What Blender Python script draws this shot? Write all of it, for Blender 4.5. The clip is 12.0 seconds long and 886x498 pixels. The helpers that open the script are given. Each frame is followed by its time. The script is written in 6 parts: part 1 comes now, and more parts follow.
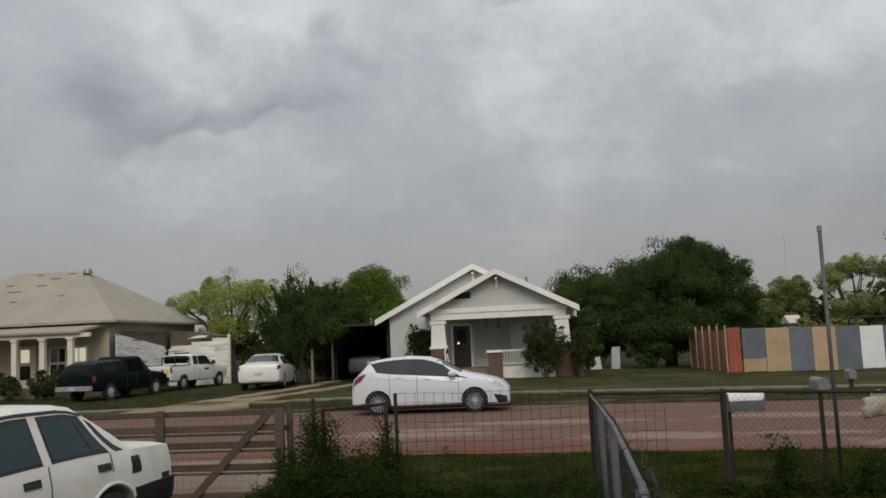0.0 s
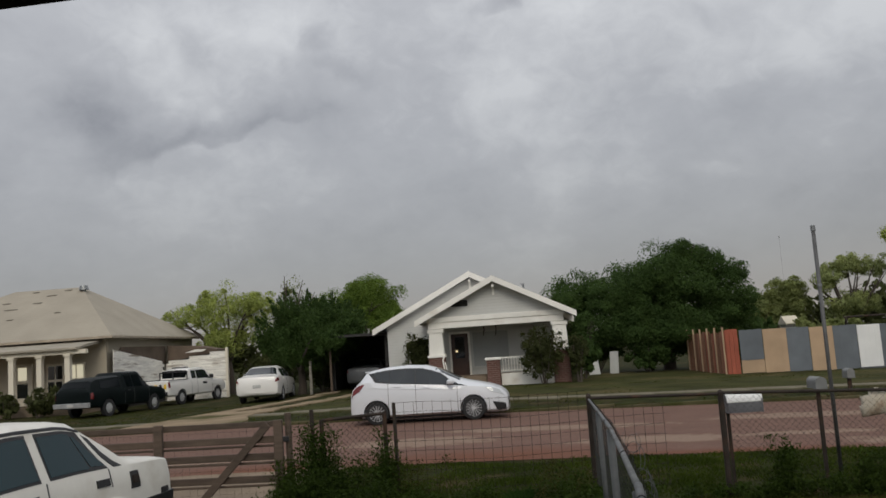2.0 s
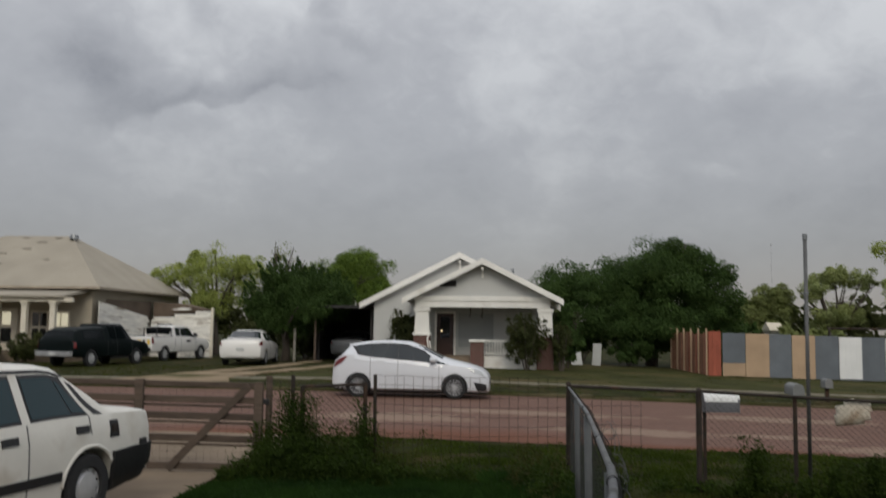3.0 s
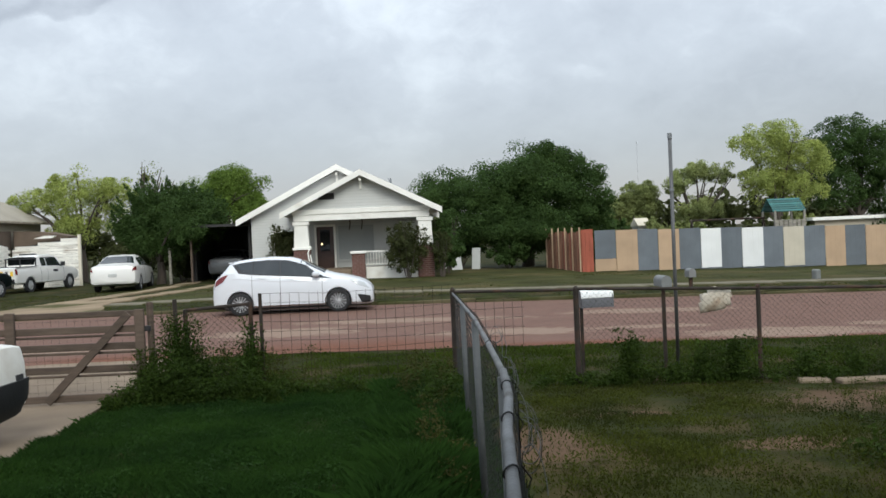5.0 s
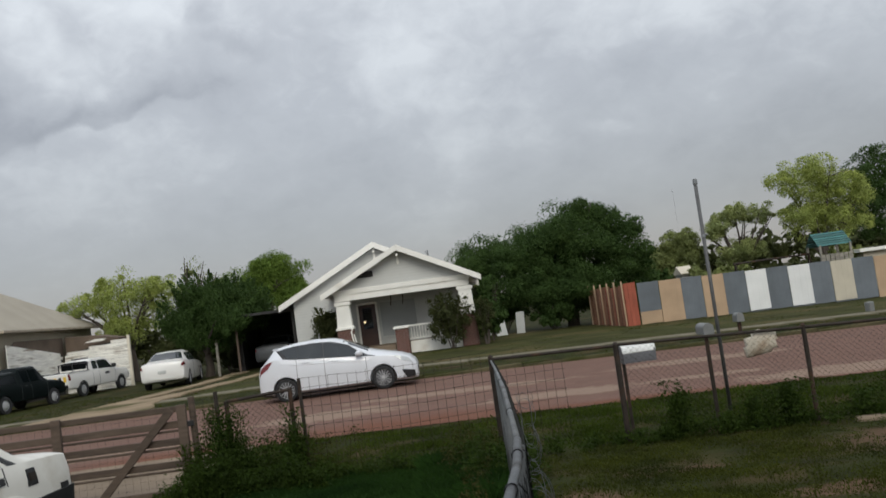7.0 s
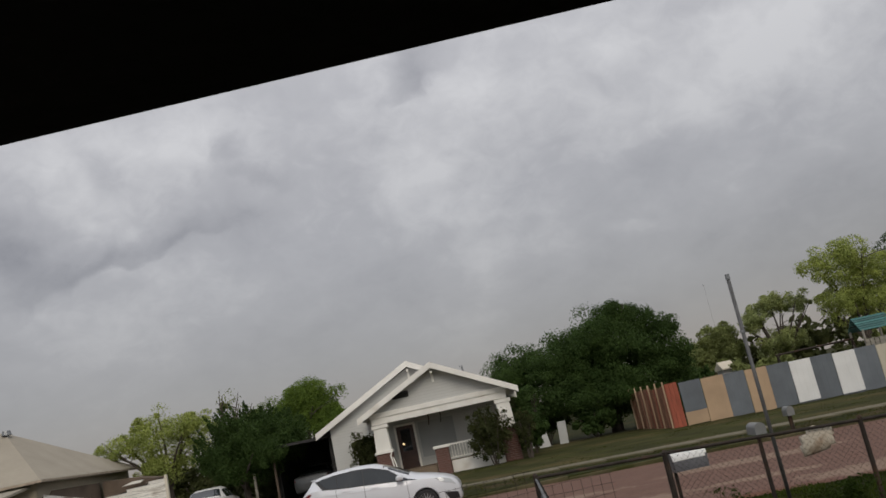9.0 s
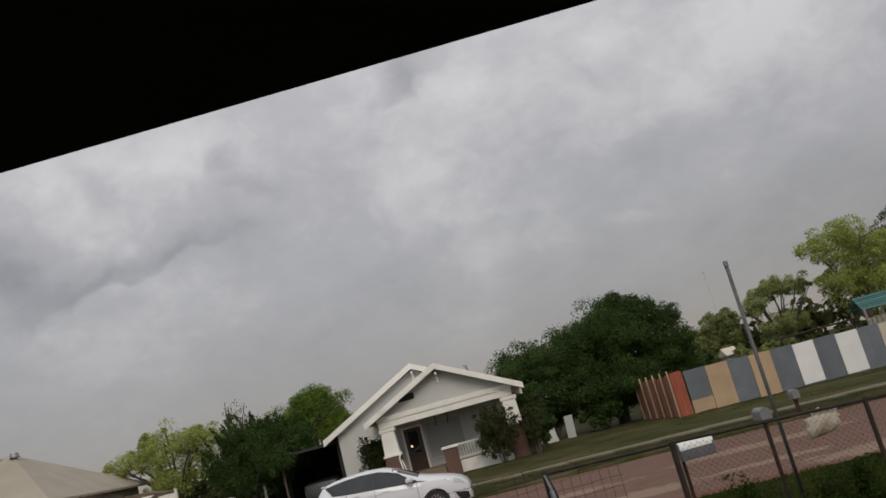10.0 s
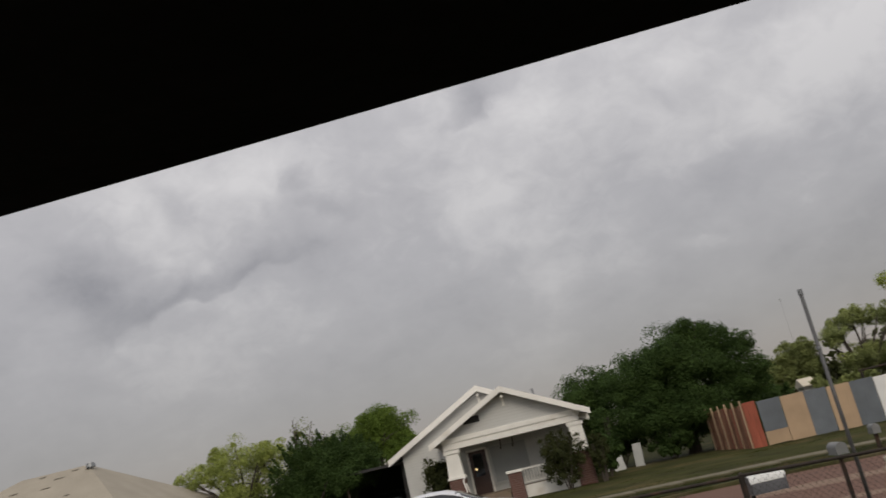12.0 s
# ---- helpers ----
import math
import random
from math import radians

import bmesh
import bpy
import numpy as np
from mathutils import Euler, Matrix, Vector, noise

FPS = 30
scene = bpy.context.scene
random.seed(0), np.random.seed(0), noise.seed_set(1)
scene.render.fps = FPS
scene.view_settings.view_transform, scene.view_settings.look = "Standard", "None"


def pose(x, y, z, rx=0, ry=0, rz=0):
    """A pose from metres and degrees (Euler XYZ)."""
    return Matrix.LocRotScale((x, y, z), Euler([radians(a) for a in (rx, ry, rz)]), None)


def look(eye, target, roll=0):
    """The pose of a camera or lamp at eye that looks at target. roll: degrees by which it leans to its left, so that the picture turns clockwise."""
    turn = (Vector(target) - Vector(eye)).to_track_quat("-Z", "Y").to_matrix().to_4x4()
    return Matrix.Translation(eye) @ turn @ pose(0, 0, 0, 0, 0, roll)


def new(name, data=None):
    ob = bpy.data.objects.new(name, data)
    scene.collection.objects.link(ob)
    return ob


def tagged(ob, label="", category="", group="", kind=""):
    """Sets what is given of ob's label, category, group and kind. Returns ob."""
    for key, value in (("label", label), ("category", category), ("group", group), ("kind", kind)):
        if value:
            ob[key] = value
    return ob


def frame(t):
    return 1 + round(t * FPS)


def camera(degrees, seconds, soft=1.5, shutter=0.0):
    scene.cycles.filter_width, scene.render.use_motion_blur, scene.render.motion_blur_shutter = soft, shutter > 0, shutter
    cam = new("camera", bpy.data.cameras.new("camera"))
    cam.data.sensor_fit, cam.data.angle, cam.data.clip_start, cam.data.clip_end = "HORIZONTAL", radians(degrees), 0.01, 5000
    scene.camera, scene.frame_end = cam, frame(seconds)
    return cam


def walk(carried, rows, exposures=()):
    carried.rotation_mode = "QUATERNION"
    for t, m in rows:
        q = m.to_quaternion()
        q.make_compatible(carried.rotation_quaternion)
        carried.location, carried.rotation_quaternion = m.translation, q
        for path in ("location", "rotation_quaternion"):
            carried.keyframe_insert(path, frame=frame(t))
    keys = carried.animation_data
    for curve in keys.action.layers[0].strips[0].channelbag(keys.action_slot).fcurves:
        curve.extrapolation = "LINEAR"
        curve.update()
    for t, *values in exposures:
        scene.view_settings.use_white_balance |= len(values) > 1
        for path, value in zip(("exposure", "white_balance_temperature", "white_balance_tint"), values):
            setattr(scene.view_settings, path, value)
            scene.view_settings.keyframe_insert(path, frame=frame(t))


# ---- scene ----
cam = camera(54.2, 12.0, soft=1.6, shutter=0.4)
EXPOSURES = [(0, 0.0, 6500, 8), (3.0, -0.04, 6450, 8), (3.45, 0.34, 6250, 6), (5.5, 0.76, 6000, 4), (6, 0.57, 6050, 4.5), (6.5, 0.35, 6150, 5), (7, 0.28, 6250, 6),
             (7.5, 0.0, 6350, 8), (9.5, -0.10, 6650, 10), (12, -0.05, 6800, 11)]
PATH = [
    (0, (-2.565, 0.522, 2.012), (-2.742, 2.503, 2.221), -2.6),
    (0.5, (-2.567, 0.482, 2.002), (-2.735, 2.464, 2.209), -2.3),
    (1, (-2.547, 0.481, 2.006), (-2.67, 2.466, 2.218), -3.3),
    (1.5, (-2.552, 0.468, 1.997), (-2.712, 2.451, 2.199), -4.0),
    (2, (-2.55, 0.512, 2.003), (-2.717, 2.492, 2.231), -3.9),
    (2.5, (-2.564, 0.517, 1.995), (-2.748, 2.493, 2.242), -2.1),
    (3, (-2.559, 0.464, 1.974), (-2.71, 2.45, 2.155), 0.8),
    (3.5, (-2.536, 0.456, 1.949), (-2.55, 2.456, 1.944), -0.2),
    (5.5, (-2.61, 0.419, 2.02), (-2.481, 2.414, 1.988), -2.5),
    (6, (-2.474, 0.39, 2.025), (-2.412, 2.389, 2.008), -3.7),
    (6.5, (-2.423, 0.394, 2.016), (-2.364, 2.392, 2.095), -6.7),
    (7, (-2.433, 0.455, 1.997), (-2.391, 2.45, 2.132), -7.8),
    (7.5, (-2.439, 0.545, 2.024), (-2.387, 2.529, 2.275), -9.0),
    (9.5, (-2.399, 0.588, 2.067), (-2.38, 2.547, 2.471), -13.6),
    (10, (-2.39, 0.576, 2.07), (-2.368, 2.535, 2.471), -15.1),
    (10.5, (-2.376, 0.580, 2.07), (-2.4, 2.533, 2.498), -15.2),
    (11, (-2.37, 0.58, 2.075), (-2.392, 2.527, 2.532), -14.7),
    (11.5, (-2.373, 0.57, 2.072), (-2.392, 2.515, 2.537), -14.2),
    (12, (-2.341, 0.57, 2.07), (-2.46, 2.506, 2.556), -13.3),
]
walk(cam, [(t, look(eye, target, roll)) for t, eye, target, roll in PATH], EXPOSURES)

# ---- world and light ----
world = bpy.data.worlds.new("overcast_sky")
scene.world = world
world.use_nodes = True
W = world.node_tree
W.nodes.clear()


def wnode(kind, **values):
    n = W.nodes.new(kind)
    for k, v in values.items():
        n.inputs[k.replace("_", " ")].default_value = v
    return n


def wmath(op, a, b=None):
    n = W.nodes.new("ShaderNodeMath")
    n.operation = op
    for i, v in enumerate((a, b)):
        if v is None:
            continue
        if isinstance(v, (int, float)):
            n.inputs[i].default_value = v
        else:
            W.links.new(v, n.inputs[i])
    return n.outputs[0]


def wramp(fac, stops):
    n = W.nodes.new("ShaderNodeValToRGB")
    while len(n.color_ramp.elements) < len(stops):
        n.color_ramp.elements.new(0.5)
    for e, (p, c) in zip(n.color_ramp.elements, stops):
        e.position, e.color = p, (*c, 1)
    W.links.new(fac, n.inputs[0])
    return n.outputs[0]


def wmix(fac, a, b):
    n = W.nodes.new("ShaderNodeMix")
    n.data_type = "RGBA"
    for s, v in ((0, fac), (6, a), (7, b)):
        if isinstance(v, (int, float)):
            n.inputs[s].default_value = v
        elif isinstance(v, tuple):
            n.inputs[s].default_value = (*v, 1)
        else:
            W.links.new(v, n.inputs[s])
    return n.outputs[2]


sky = W.nodes.new("ShaderNodeTexSky")
sky.sky_type, sky.sun_disc = "NISHITA", False
sky.sun_elevation, sky.sun_rotation = radians(37), radians(172)
coord = W.nodes.new("ShaderNodeTexCoord")
split = W.nodes.new("ShaderNodeSeparateXYZ")
W.links.new(coord.outputs["Generated"], split.inputs[0])
dx, dy, dz = split.outputs
up = wmath("ADD", wmath("MAXIMUM", dz, 0.0), 0.6)
plane = W.nodes.new("ShaderNodeCombineXYZ")
W.links.new(wmath("DIVIDE", dx, up), plane.inputs[0])
W.links.new(wmath("DIVIDE", dy, up), plane.inputs[1])
plane.inputs[2].default_value = 3.7


def wnoise(scale, detail, rough, warp=0.4):
    n = wnode("ShaderNodeTexNoise", Scale=scale, Detail=detail, Roughness=rough, Distortion=warp)
    W.links.new(plane.outputs[0], n.inputs["Vector"])
    return n.outputs["Fac"]


# the sky ahead on a flat plane, with ragged distortion, for the single banks of cloud
front = wmath("MAXIMUM", dy, 0.05)
flat = W.nodes.new("ShaderNodeCombineXYZ")
W.links.new(wmath("DIVIDE", dx, front), flat.inputs[0])
W.links.new(wmath("DIVIDE", dz, front), flat.inputs[1])


def wvec(op, a, b):
    n = W.nodes.new("ShaderNodeVectorMath")
    n.operation = op
    for i, v in enumerate((a, b)):
        if isinstance(v, tuple):
            n.inputs[i].default_value = v
        else:
            W.links.new(v, n.inputs[i])
    return n.outputs["Value"] if op == "LENGTH" else n.outputs[0]


def warp(vec, scale, amount, detail):
    n = wnode("ShaderNodeTexNoise", Scale=scale, Detail=detail, Roughness=0.6)
    W.links.new(vec, n.inputs["Vector"])
    off = wvec("SUBTRACT", n.outputs["Color"], (0.5, 0.5, 0.5))
    return wvec("ADD", vec, wvec("MULTIPLY", off, (amount, amount, 0.0)))


ragged = warp(warp(flat.outputs[0], 7.0, 0.10, 3), 26.0, 0.035, 5)


def bank(u, v, wide, tall, turn, edge, soft=1.0):
    """1 inside a long cloud at (u, v), softly falling off; its underside is edge times sharper than its top."""
    m = W.nodes.new("ShaderNodeMapping")
    m.vector_type = "TEXTURE"
    m.inputs["Location"].default_value = (u, v, 0)
    m.inputs["Rotation"].default_value = (0, 0, radians(turn))
    m.inputs["Scale"].default_value = (wide, tall, 1)
    W.links.new(ragged, m.inputs[0])
    sp = W.nodes.new("ShaderNodeSeparateXYZ")
    W.links.new(m.outputs[0], sp.inputs[0])
    low = wmath("MAXIMUM", sp.outputs[1], wmath("MULTIPLY", sp.outputs[1], -edge))
    far = wmath("SQRT", wmath("ADD", wmath("MULTIPLY", sp.outputs[0], sp.outputs[0]), wmath("MULTIPLY", low, low)))
    r = W.nodes.new("ShaderNodeMapRange")
    r.interpolation_type = "SMOOTHSTEP"
    for k, q in (("From Min", 1.0 + soft * 0.5), ("From Max", 1.0 - soft), ("To Min", 0.0), ("To Max", 1.0)):
        r.inputs[k].default_value = q
    W.links.new(far, r.inputs["Value"])
    return r.outputs[0]


broad, billow, wisp = wnoise(1.5, 3, 0.45), wnoise(3.6, 5, 0.5, 0.25), wnoise(10.0, 5, 0.5, 0.3)
cover = wmath("ADD", wmath("ADD", wmath("MULTIPLY", broad, 0.36), 0.065), wmath("ADD", wmath("MULTIPLY", billow, 0.36), wmath("ADD", wmath("MULTIPLY", wisp, 0.15), wmath("MULTIPLY", wmath("SUBTRACT", wnoise(26.0, 6, 0.6, 0.6), 0.5), 0.10))))
for u, v, wide, tall, turn, edge, soft, amount in (
        (-0.455, 0.262, 0.085, 0.085, 12, 5.0, 0.9, -0.120),   # dark belly of the low bank
        (-0.350, 0.272, 0.075, 0.030, 12, 3.0, 0.8, -0.110),
        (-0.270, 0.292, 0.085, 0.020, 8, 2.5, 0.9, -0.050),    # its thin tail
        (-0.520, 0.330, 0.050, 0.060, -55, 1.5, 1.0, -0.070),  # its upper arm
        (-0.380, 0.345, 0.150, 0.055, 5, 2.0, 1.0, 0.050),     # pale billow above it
        (-0.310, 0.410, 0.240, 0.050, -4, 1.0, 1.0, 0.055),
        (-0.378, 0.395, 0.025, 0.022, 60, 1.0, 1.0, -0.055),
        (-0.215, 0.390, 0.024, 0.020, 30, 1.0, 0.9, -0.09),
        (-0.180, 0.347, 0.045, 0.013, -12, 1.0, 0.9, -0.07),
        (0.022, 0.428, 0.050, 0.040, 25, 2.0, 0.8, -0.13),    # scud high up
        (0.080, 0.400, 0.050, 0.030, 10, 1.0, 1.0, 0.045),
        (0.105, 0.152, 0.040, 0.055, 20, 1.2, 1.0, -0.040),    # smudge low over the house
        (0.068, 0.180, 0.030, 0.045, -35, 1.5, 0.9, 0.040),
        (0.142, 0.165, 0.022, 0.040, 30, 1.0, 0.9, 0.028),
        (0.235, 0.186, 0.045, 0.014, 4, 1.0, 0.8, 0.050),
        (-0.020, 0.240, 0.090, 0.050, 25, 1.5, 1.0, 0.020),
        (0.190, 0.275, 0.160, 0.045, 8, 1.0, 1.0, -0.020),
        (0.420, 0.330, 0.150, 0.060, 25, 1.5, 1.0, 0.045),
        (0.510, 0.420, 0.160, 0.080, 25, 1.5, 1.0, 0.075),
        (-0.620, 0.290, 0.090, 0.120, 0, 1.0, 1.0, 0.025)):
    cover = wmath("ADD", cover, wmath("MULTIPLY", bank(u, v, wide, tall, turn, edge, soft), amount))
clouds = wramp(cover, [(0.34, (0.27, 0.275, 0.305)), (0.45, (0.385, 0.39, 0.42)), (0.53, (0.45, 0.455, 0.485)), (0.62, (0.60, 0.605, 0.63))])
haze = wramp(dz, [(0.0, (0.32, 0.29, 0.27)), (0.10, (0.32, 0.31, 0.305)), (0.25, (0.41, 0.412, 0.42))])
low = wramp(dz, [(0.02, (1, 1, 1)), (0.12, (0.55, 0.55, 0.55)), (0.26, (0, 0, 0))])
clouds = wmix(low, clouds, haze)
# the cloud is thinner, and so brighter, high up and behind the house
high = wmath("ADD", wmath("MULTIPLY", wramp(dz, [(0.27, (0, 0, 0)), (0.9, (1, 1, 1))]), 1.0),
             wmath("MULTIPLY", wramp(wmath("MULTIPLY", dy, -1.0), [(0.0, (0, 0, 0)), (0.8, (1, 1, 1))]), 0.45))
bright = W.nodes.new("ShaderNodeVectorMath")
bright.operation = "SCALE"
W.links.new(clouds, bright.inputs[0])
W.links.new(wmath("ADD", high, 1.0), bright.inputs["Scale"])
skydim = W.nodes.new("ShaderNodeVectorMath")
skydim.operation = "SCALE"
skydim.inputs["Scale"].default_value = 0.08
W.links.new(sky.outputs[0], skydim.inputs[0])
back = wnode("ShaderNodeBackground", Strength=1.0)
W.links.new(wmix(0.93, skydim.outputs[0], bright.outputs[0]), back.inputs[0])
wout = W.nodes.new("ShaderNodeOutputWorld")
W.links.new(back.outputs[0], wout.inputs[0])

sun = new("sun", bpy.data.lights.new("sun", "SUN"))
sun.data.energy, sun.data.angle, sun.data.color = 1.05, radians(25), (1, 0.92, 0.80)
sun.matrix_world = look((0, 0, 0), (-0.12, 0.80, -0.62))

# ---- helpers for meshes ----


def bm_new():
    return bmesh.new()


def box(bm, x0, x1, y0, y1, z0, z1, m=None):
    vs = [bm.verts.new((x, y, z)) for z in (z0, z1) for x, y in ((x0, y0), (x1, y0), (x1, y1), (x0, y1))]
    for f in ((3, 2, 1, 0), (4, 5, 6, 7), (0, 1, 5, 4), (1, 2, 6, 5), (2, 3, 7, 6), (3, 0, 4, 7)):
        bm.faces.new([vs[i] for i in f])
    if m is not None:
        bmesh.ops.transform(bm, matrix=m, verts=vs)
    return vs


def tube(bm, points, radii, seg=8, caps=True):
    """A round bar through the points, with a radius at each."""
    points = [Vector(p) for p in points]
    if isinstance(radii, (int, float)):
        radii = [radii] * len(points)
    rings = []
    for i, p in enumerate(points):
        way = (points[min(i + 1, len(points) - 1)] - points[max(i - 1, 0)]).normalized()
        side = way.cross(Vector((0, 0, 1)) if abs(way.z) < 0.9 else Vector((1, 0, 0))).normalized()
        other = way.cross(side)
        rings.append([bm.verts.new(p + radii[i] * (math.cos(a) * side + math.sin(a) * other))
                      for a in (2 * math.pi * k / seg for k in range(seg))])
    for a, b in zip(rings, rings[1:]):
        for k in range(seg):
            bm.faces.new((a[k], a[(k + 1) % seg], b[(k + 1) % seg], b[k]))
    if caps and seg > 2:
        bm.faces.new(rings[0][::-1])
        bm.faces.new(rings[-1])


def prism(bm, outline, a, b, axis="y"):
    """An outline in two axes (x, z for axis y; y, z for axis x; x, y for axis z), drawn out from a to b along the third."""
    def place(p, d):
        return {"y": (p[0], d, p[1]), "x": (d, p[0], p[1]), "z": (p[0], p[1], d)}[axis]
    lo = [bm.verts.new(place(p, a)) for p in outline]
    hi = [bm.verts.new(place(p, b)) for p in outline]
    n = len(outline)
    bm.faces.new(lo)
    bm.faces.new(hi[::-1])
    for i in range(n):
        bm.faces.new((lo[i], hi[i], hi[(i + 1) % n], lo[(i + 1) % n]))


def mesh_of(name, bm, material, bevel=0.0, smooth=False):
    bmesh.ops.recalc_face_normals(bm, faces=bm.faces)
    if len(bm.faces) < 4000 and all(len(e.link_faces) == 2 for e in bm.edges) and bm.calc_volume(signed=True) < 0:
        bmesh.ops.reverse_faces(bm, faces=bm.faces)
    if bevel:
        sharp = [e for e in bm.edges if len(e.link_faces) == 2 and e.calc_face_angle(0) > 0.6]
        bmesh.ops.bevel(bm, geom=sharp, offset=bevel, segments=1, affect="EDGES", clamp_overlap=True)
    me = bpy.data.meshes.new(name)
    bm.to_mesh(me)
    bm.free()
    for m in material if isinstance(material, (list, tuple)) else [material]:
        me.materials.append(m)
    if smooth:
        for p in me.polygons:
            p.use_smooth = True
    return me


def thing(name, at=(0, 0, 0), turn=0.0, label="", category="", group="", kind=""):
    ob = new(name)
    ob.empty_display_size = 0.2
    ob.matrix_basis = pose(*at, 0, 0, turn)
    return tagged(ob, label, category, group, kind)


def part(name, bm, material, parent, label="", bevel=0.0, smooth=False):
    if material is None:
        raise ValueError(name)
    ob = new(name, mesh_of(name, bm, material, bevel, smooth))
    ob.parent = parent
    return tagged(ob, label)


def solid(name, bm, material, label="", category="", group="", kind="", bevel=0.0, smooth=False):
    return tagged(new(name, mesh_of(name, bm, material, bevel, smooth)), label, category, group, kind)


# ---- materials ----
def mat(name, color, rough=0.7, metal=0.0, vary=0.25, scale=3.0, fine=40.0, bump=0.2, stain=None, stain_at=(0.55, 0.7), coat=0.0, stretch=(1, 1, 1), rand=0.0, spec=0.5, where="Object"):
    m = bpy.data.materials.new(name)
    m.use_nodes = True
    t = m.node_tree
    p = t.nodes["Principled BSDF"]
    p.inputs["Roughness"].default_value, p.inputs["Metallic"].default_value = rough, metal
    p.inputs["Coat Weight"].default_value = coat
    p.inputs["Coat Roughness"].default_value = 0.08
    p.inputs["Specular IOR Level"].default_value = spec
    tc, mp = t.nodes.new("ShaderNodeTexCoord"), t.nodes.new("ShaderNodeMapping")
    mp.inputs["Scale"].default_value = stretch
    t.links.new(tc.outputs[where], mp.inputs[0])

    def tex(s, d=4):
        n = t.nodes.new("ShaderNodeTexNoise")
        n.inputs["Scale"].default_value, n.inputs["Detail"].default_value = s, d
        t.links.new(mp.outputs[0], n.inputs["Vector"])
        return n.outputs["Fac"]

    def mix(f, a, b, kind="MIX"):
        n = t.nodes.new("ShaderNodeMix")
        n.data_type, n.blend_type = "RGBA", kind
        for s, v in ((0, f), (6, a), (7, b)):
            if isinstance(v, (int, float)):
                n.inputs[s].default_value = v
            elif isinstance(v, tuple):
                n.inputs[s].default_value = (*v, 1)
            else:
                t.links.new(v, n.inputs[s])
        return n.outputs[2]

    def ramp(f, lo, hi):
        n = t.nodes.new("ShaderNodeMapRange")
        n.inputs["From Min"].default_value, n.inputs["From Max"].default_value = lo, hi
        t.links.new(f, n.inputs["Value"])
        return n.outputs[0]

    large, small = tex(scale), tex(fine, 3)
    dark, pale = tuple(c * (1 - vary) for c in color), tuple(min(0.95, c * (1 + vary)) for c in color)
    c = mix(ramp(large, 0.3, 0.7), dark, pale)
    c = mix(ramp(small, 0.25, 0.75), c, mix(0.35, c, dark))
    if stain:
        c = mix(ramp(tex(scale * 0.6, 6), *stain_at), c, stain)
    if rand:
        o = t.nodes.new("ShaderNodeObjectInfo")
        h = t.nodes.new("ShaderNodeHueSaturation")
        r = t.nodes.new("ShaderNodeMapRange")
        r.inputs["To Min"].default_value, r.inputs["To Max"].default_value = 1 - rand, 1 + rand
        t.links.new(o.outputs["Random"], r.inputs["Value"])
        t.links.new(r.outputs[0], h.inputs["Value"])
        t.links.new(c, h.inputs["Color"])
        c = h.outputs[0]
    t.links.new(c, p.inputs["Base Color"])
    if bump:
        b = t.nodes.new("ShaderNodeBump")
        b.inputs["Strength"].default_value, b.inputs["Distance"].default_value = bump, 0.02
        t.links.new(small, b.inputs["Height"])
        t.links.new(b.outputs[0], p.inputs["Normal"])
    return m


def lines(m, pitch, axis=2, depth=0.5, dark=0.75):
    """Lap joints at a pitch along one axis, as relief and a little darker in the joint."""
    t = m.node_tree
    p = t.nodes["Principled BSDF"]
    tc, sp = t.nodes.new("ShaderNodeTexCoord"), t.nodes.new("ShaderNodeSeparateXYZ")
    t.links.new(tc.outputs["Object"], sp.inputs[0])
    f = t.nodes.new("ShaderNodeMath")
    f.operation = "FRACT"
    d = t.nodes.new("ShaderNodeMath")
    d.operation = "DIVIDE"
    d.inputs[1].default_value = pitch
    t.links.new(sp.outputs[axis], d.inputs[0])
    t.links.new(d.outputs[0], f.inputs[0])
    b = t.nodes.new("ShaderNodeBump")
    b.inputs["Strength"].default_value, b.inputs["Distance"].default_value, b.invert = depth, 0.03, True
    t.links.new(f.outputs[0], b.inputs["Height"])
    old = p.inputs["Normal"].links
    if old:
        t.links.new(old[0].from_socket, b.inputs["Normal"])
    t.links.new(b.outputs[0], p.inputs["Normal"])
    r = t.nodes.new("ShaderNodeMapRange")
    r.inputs["From Min"].default_value, r.inputs["From Max"].default_value = 0.0, 0.14
    r.inputs["To Min"].default_value = dark
    t.links.new(f.outputs[0], r.inputs["Value"])
    x = t.nodes.new("ShaderNodeMix")
    x.data_type, x.blend_type = "RGBA", "MULTIPLY"
    x.inputs[0].default_value = 1
    t.links.new(p.inputs["Base Color"].links[0].from_socket, x.inputs[6])
    t.links.new(r.outputs[0], x.inputs[7])
    t.links.new(x.outputs[2], p.inputs["Base Color"])
    return m


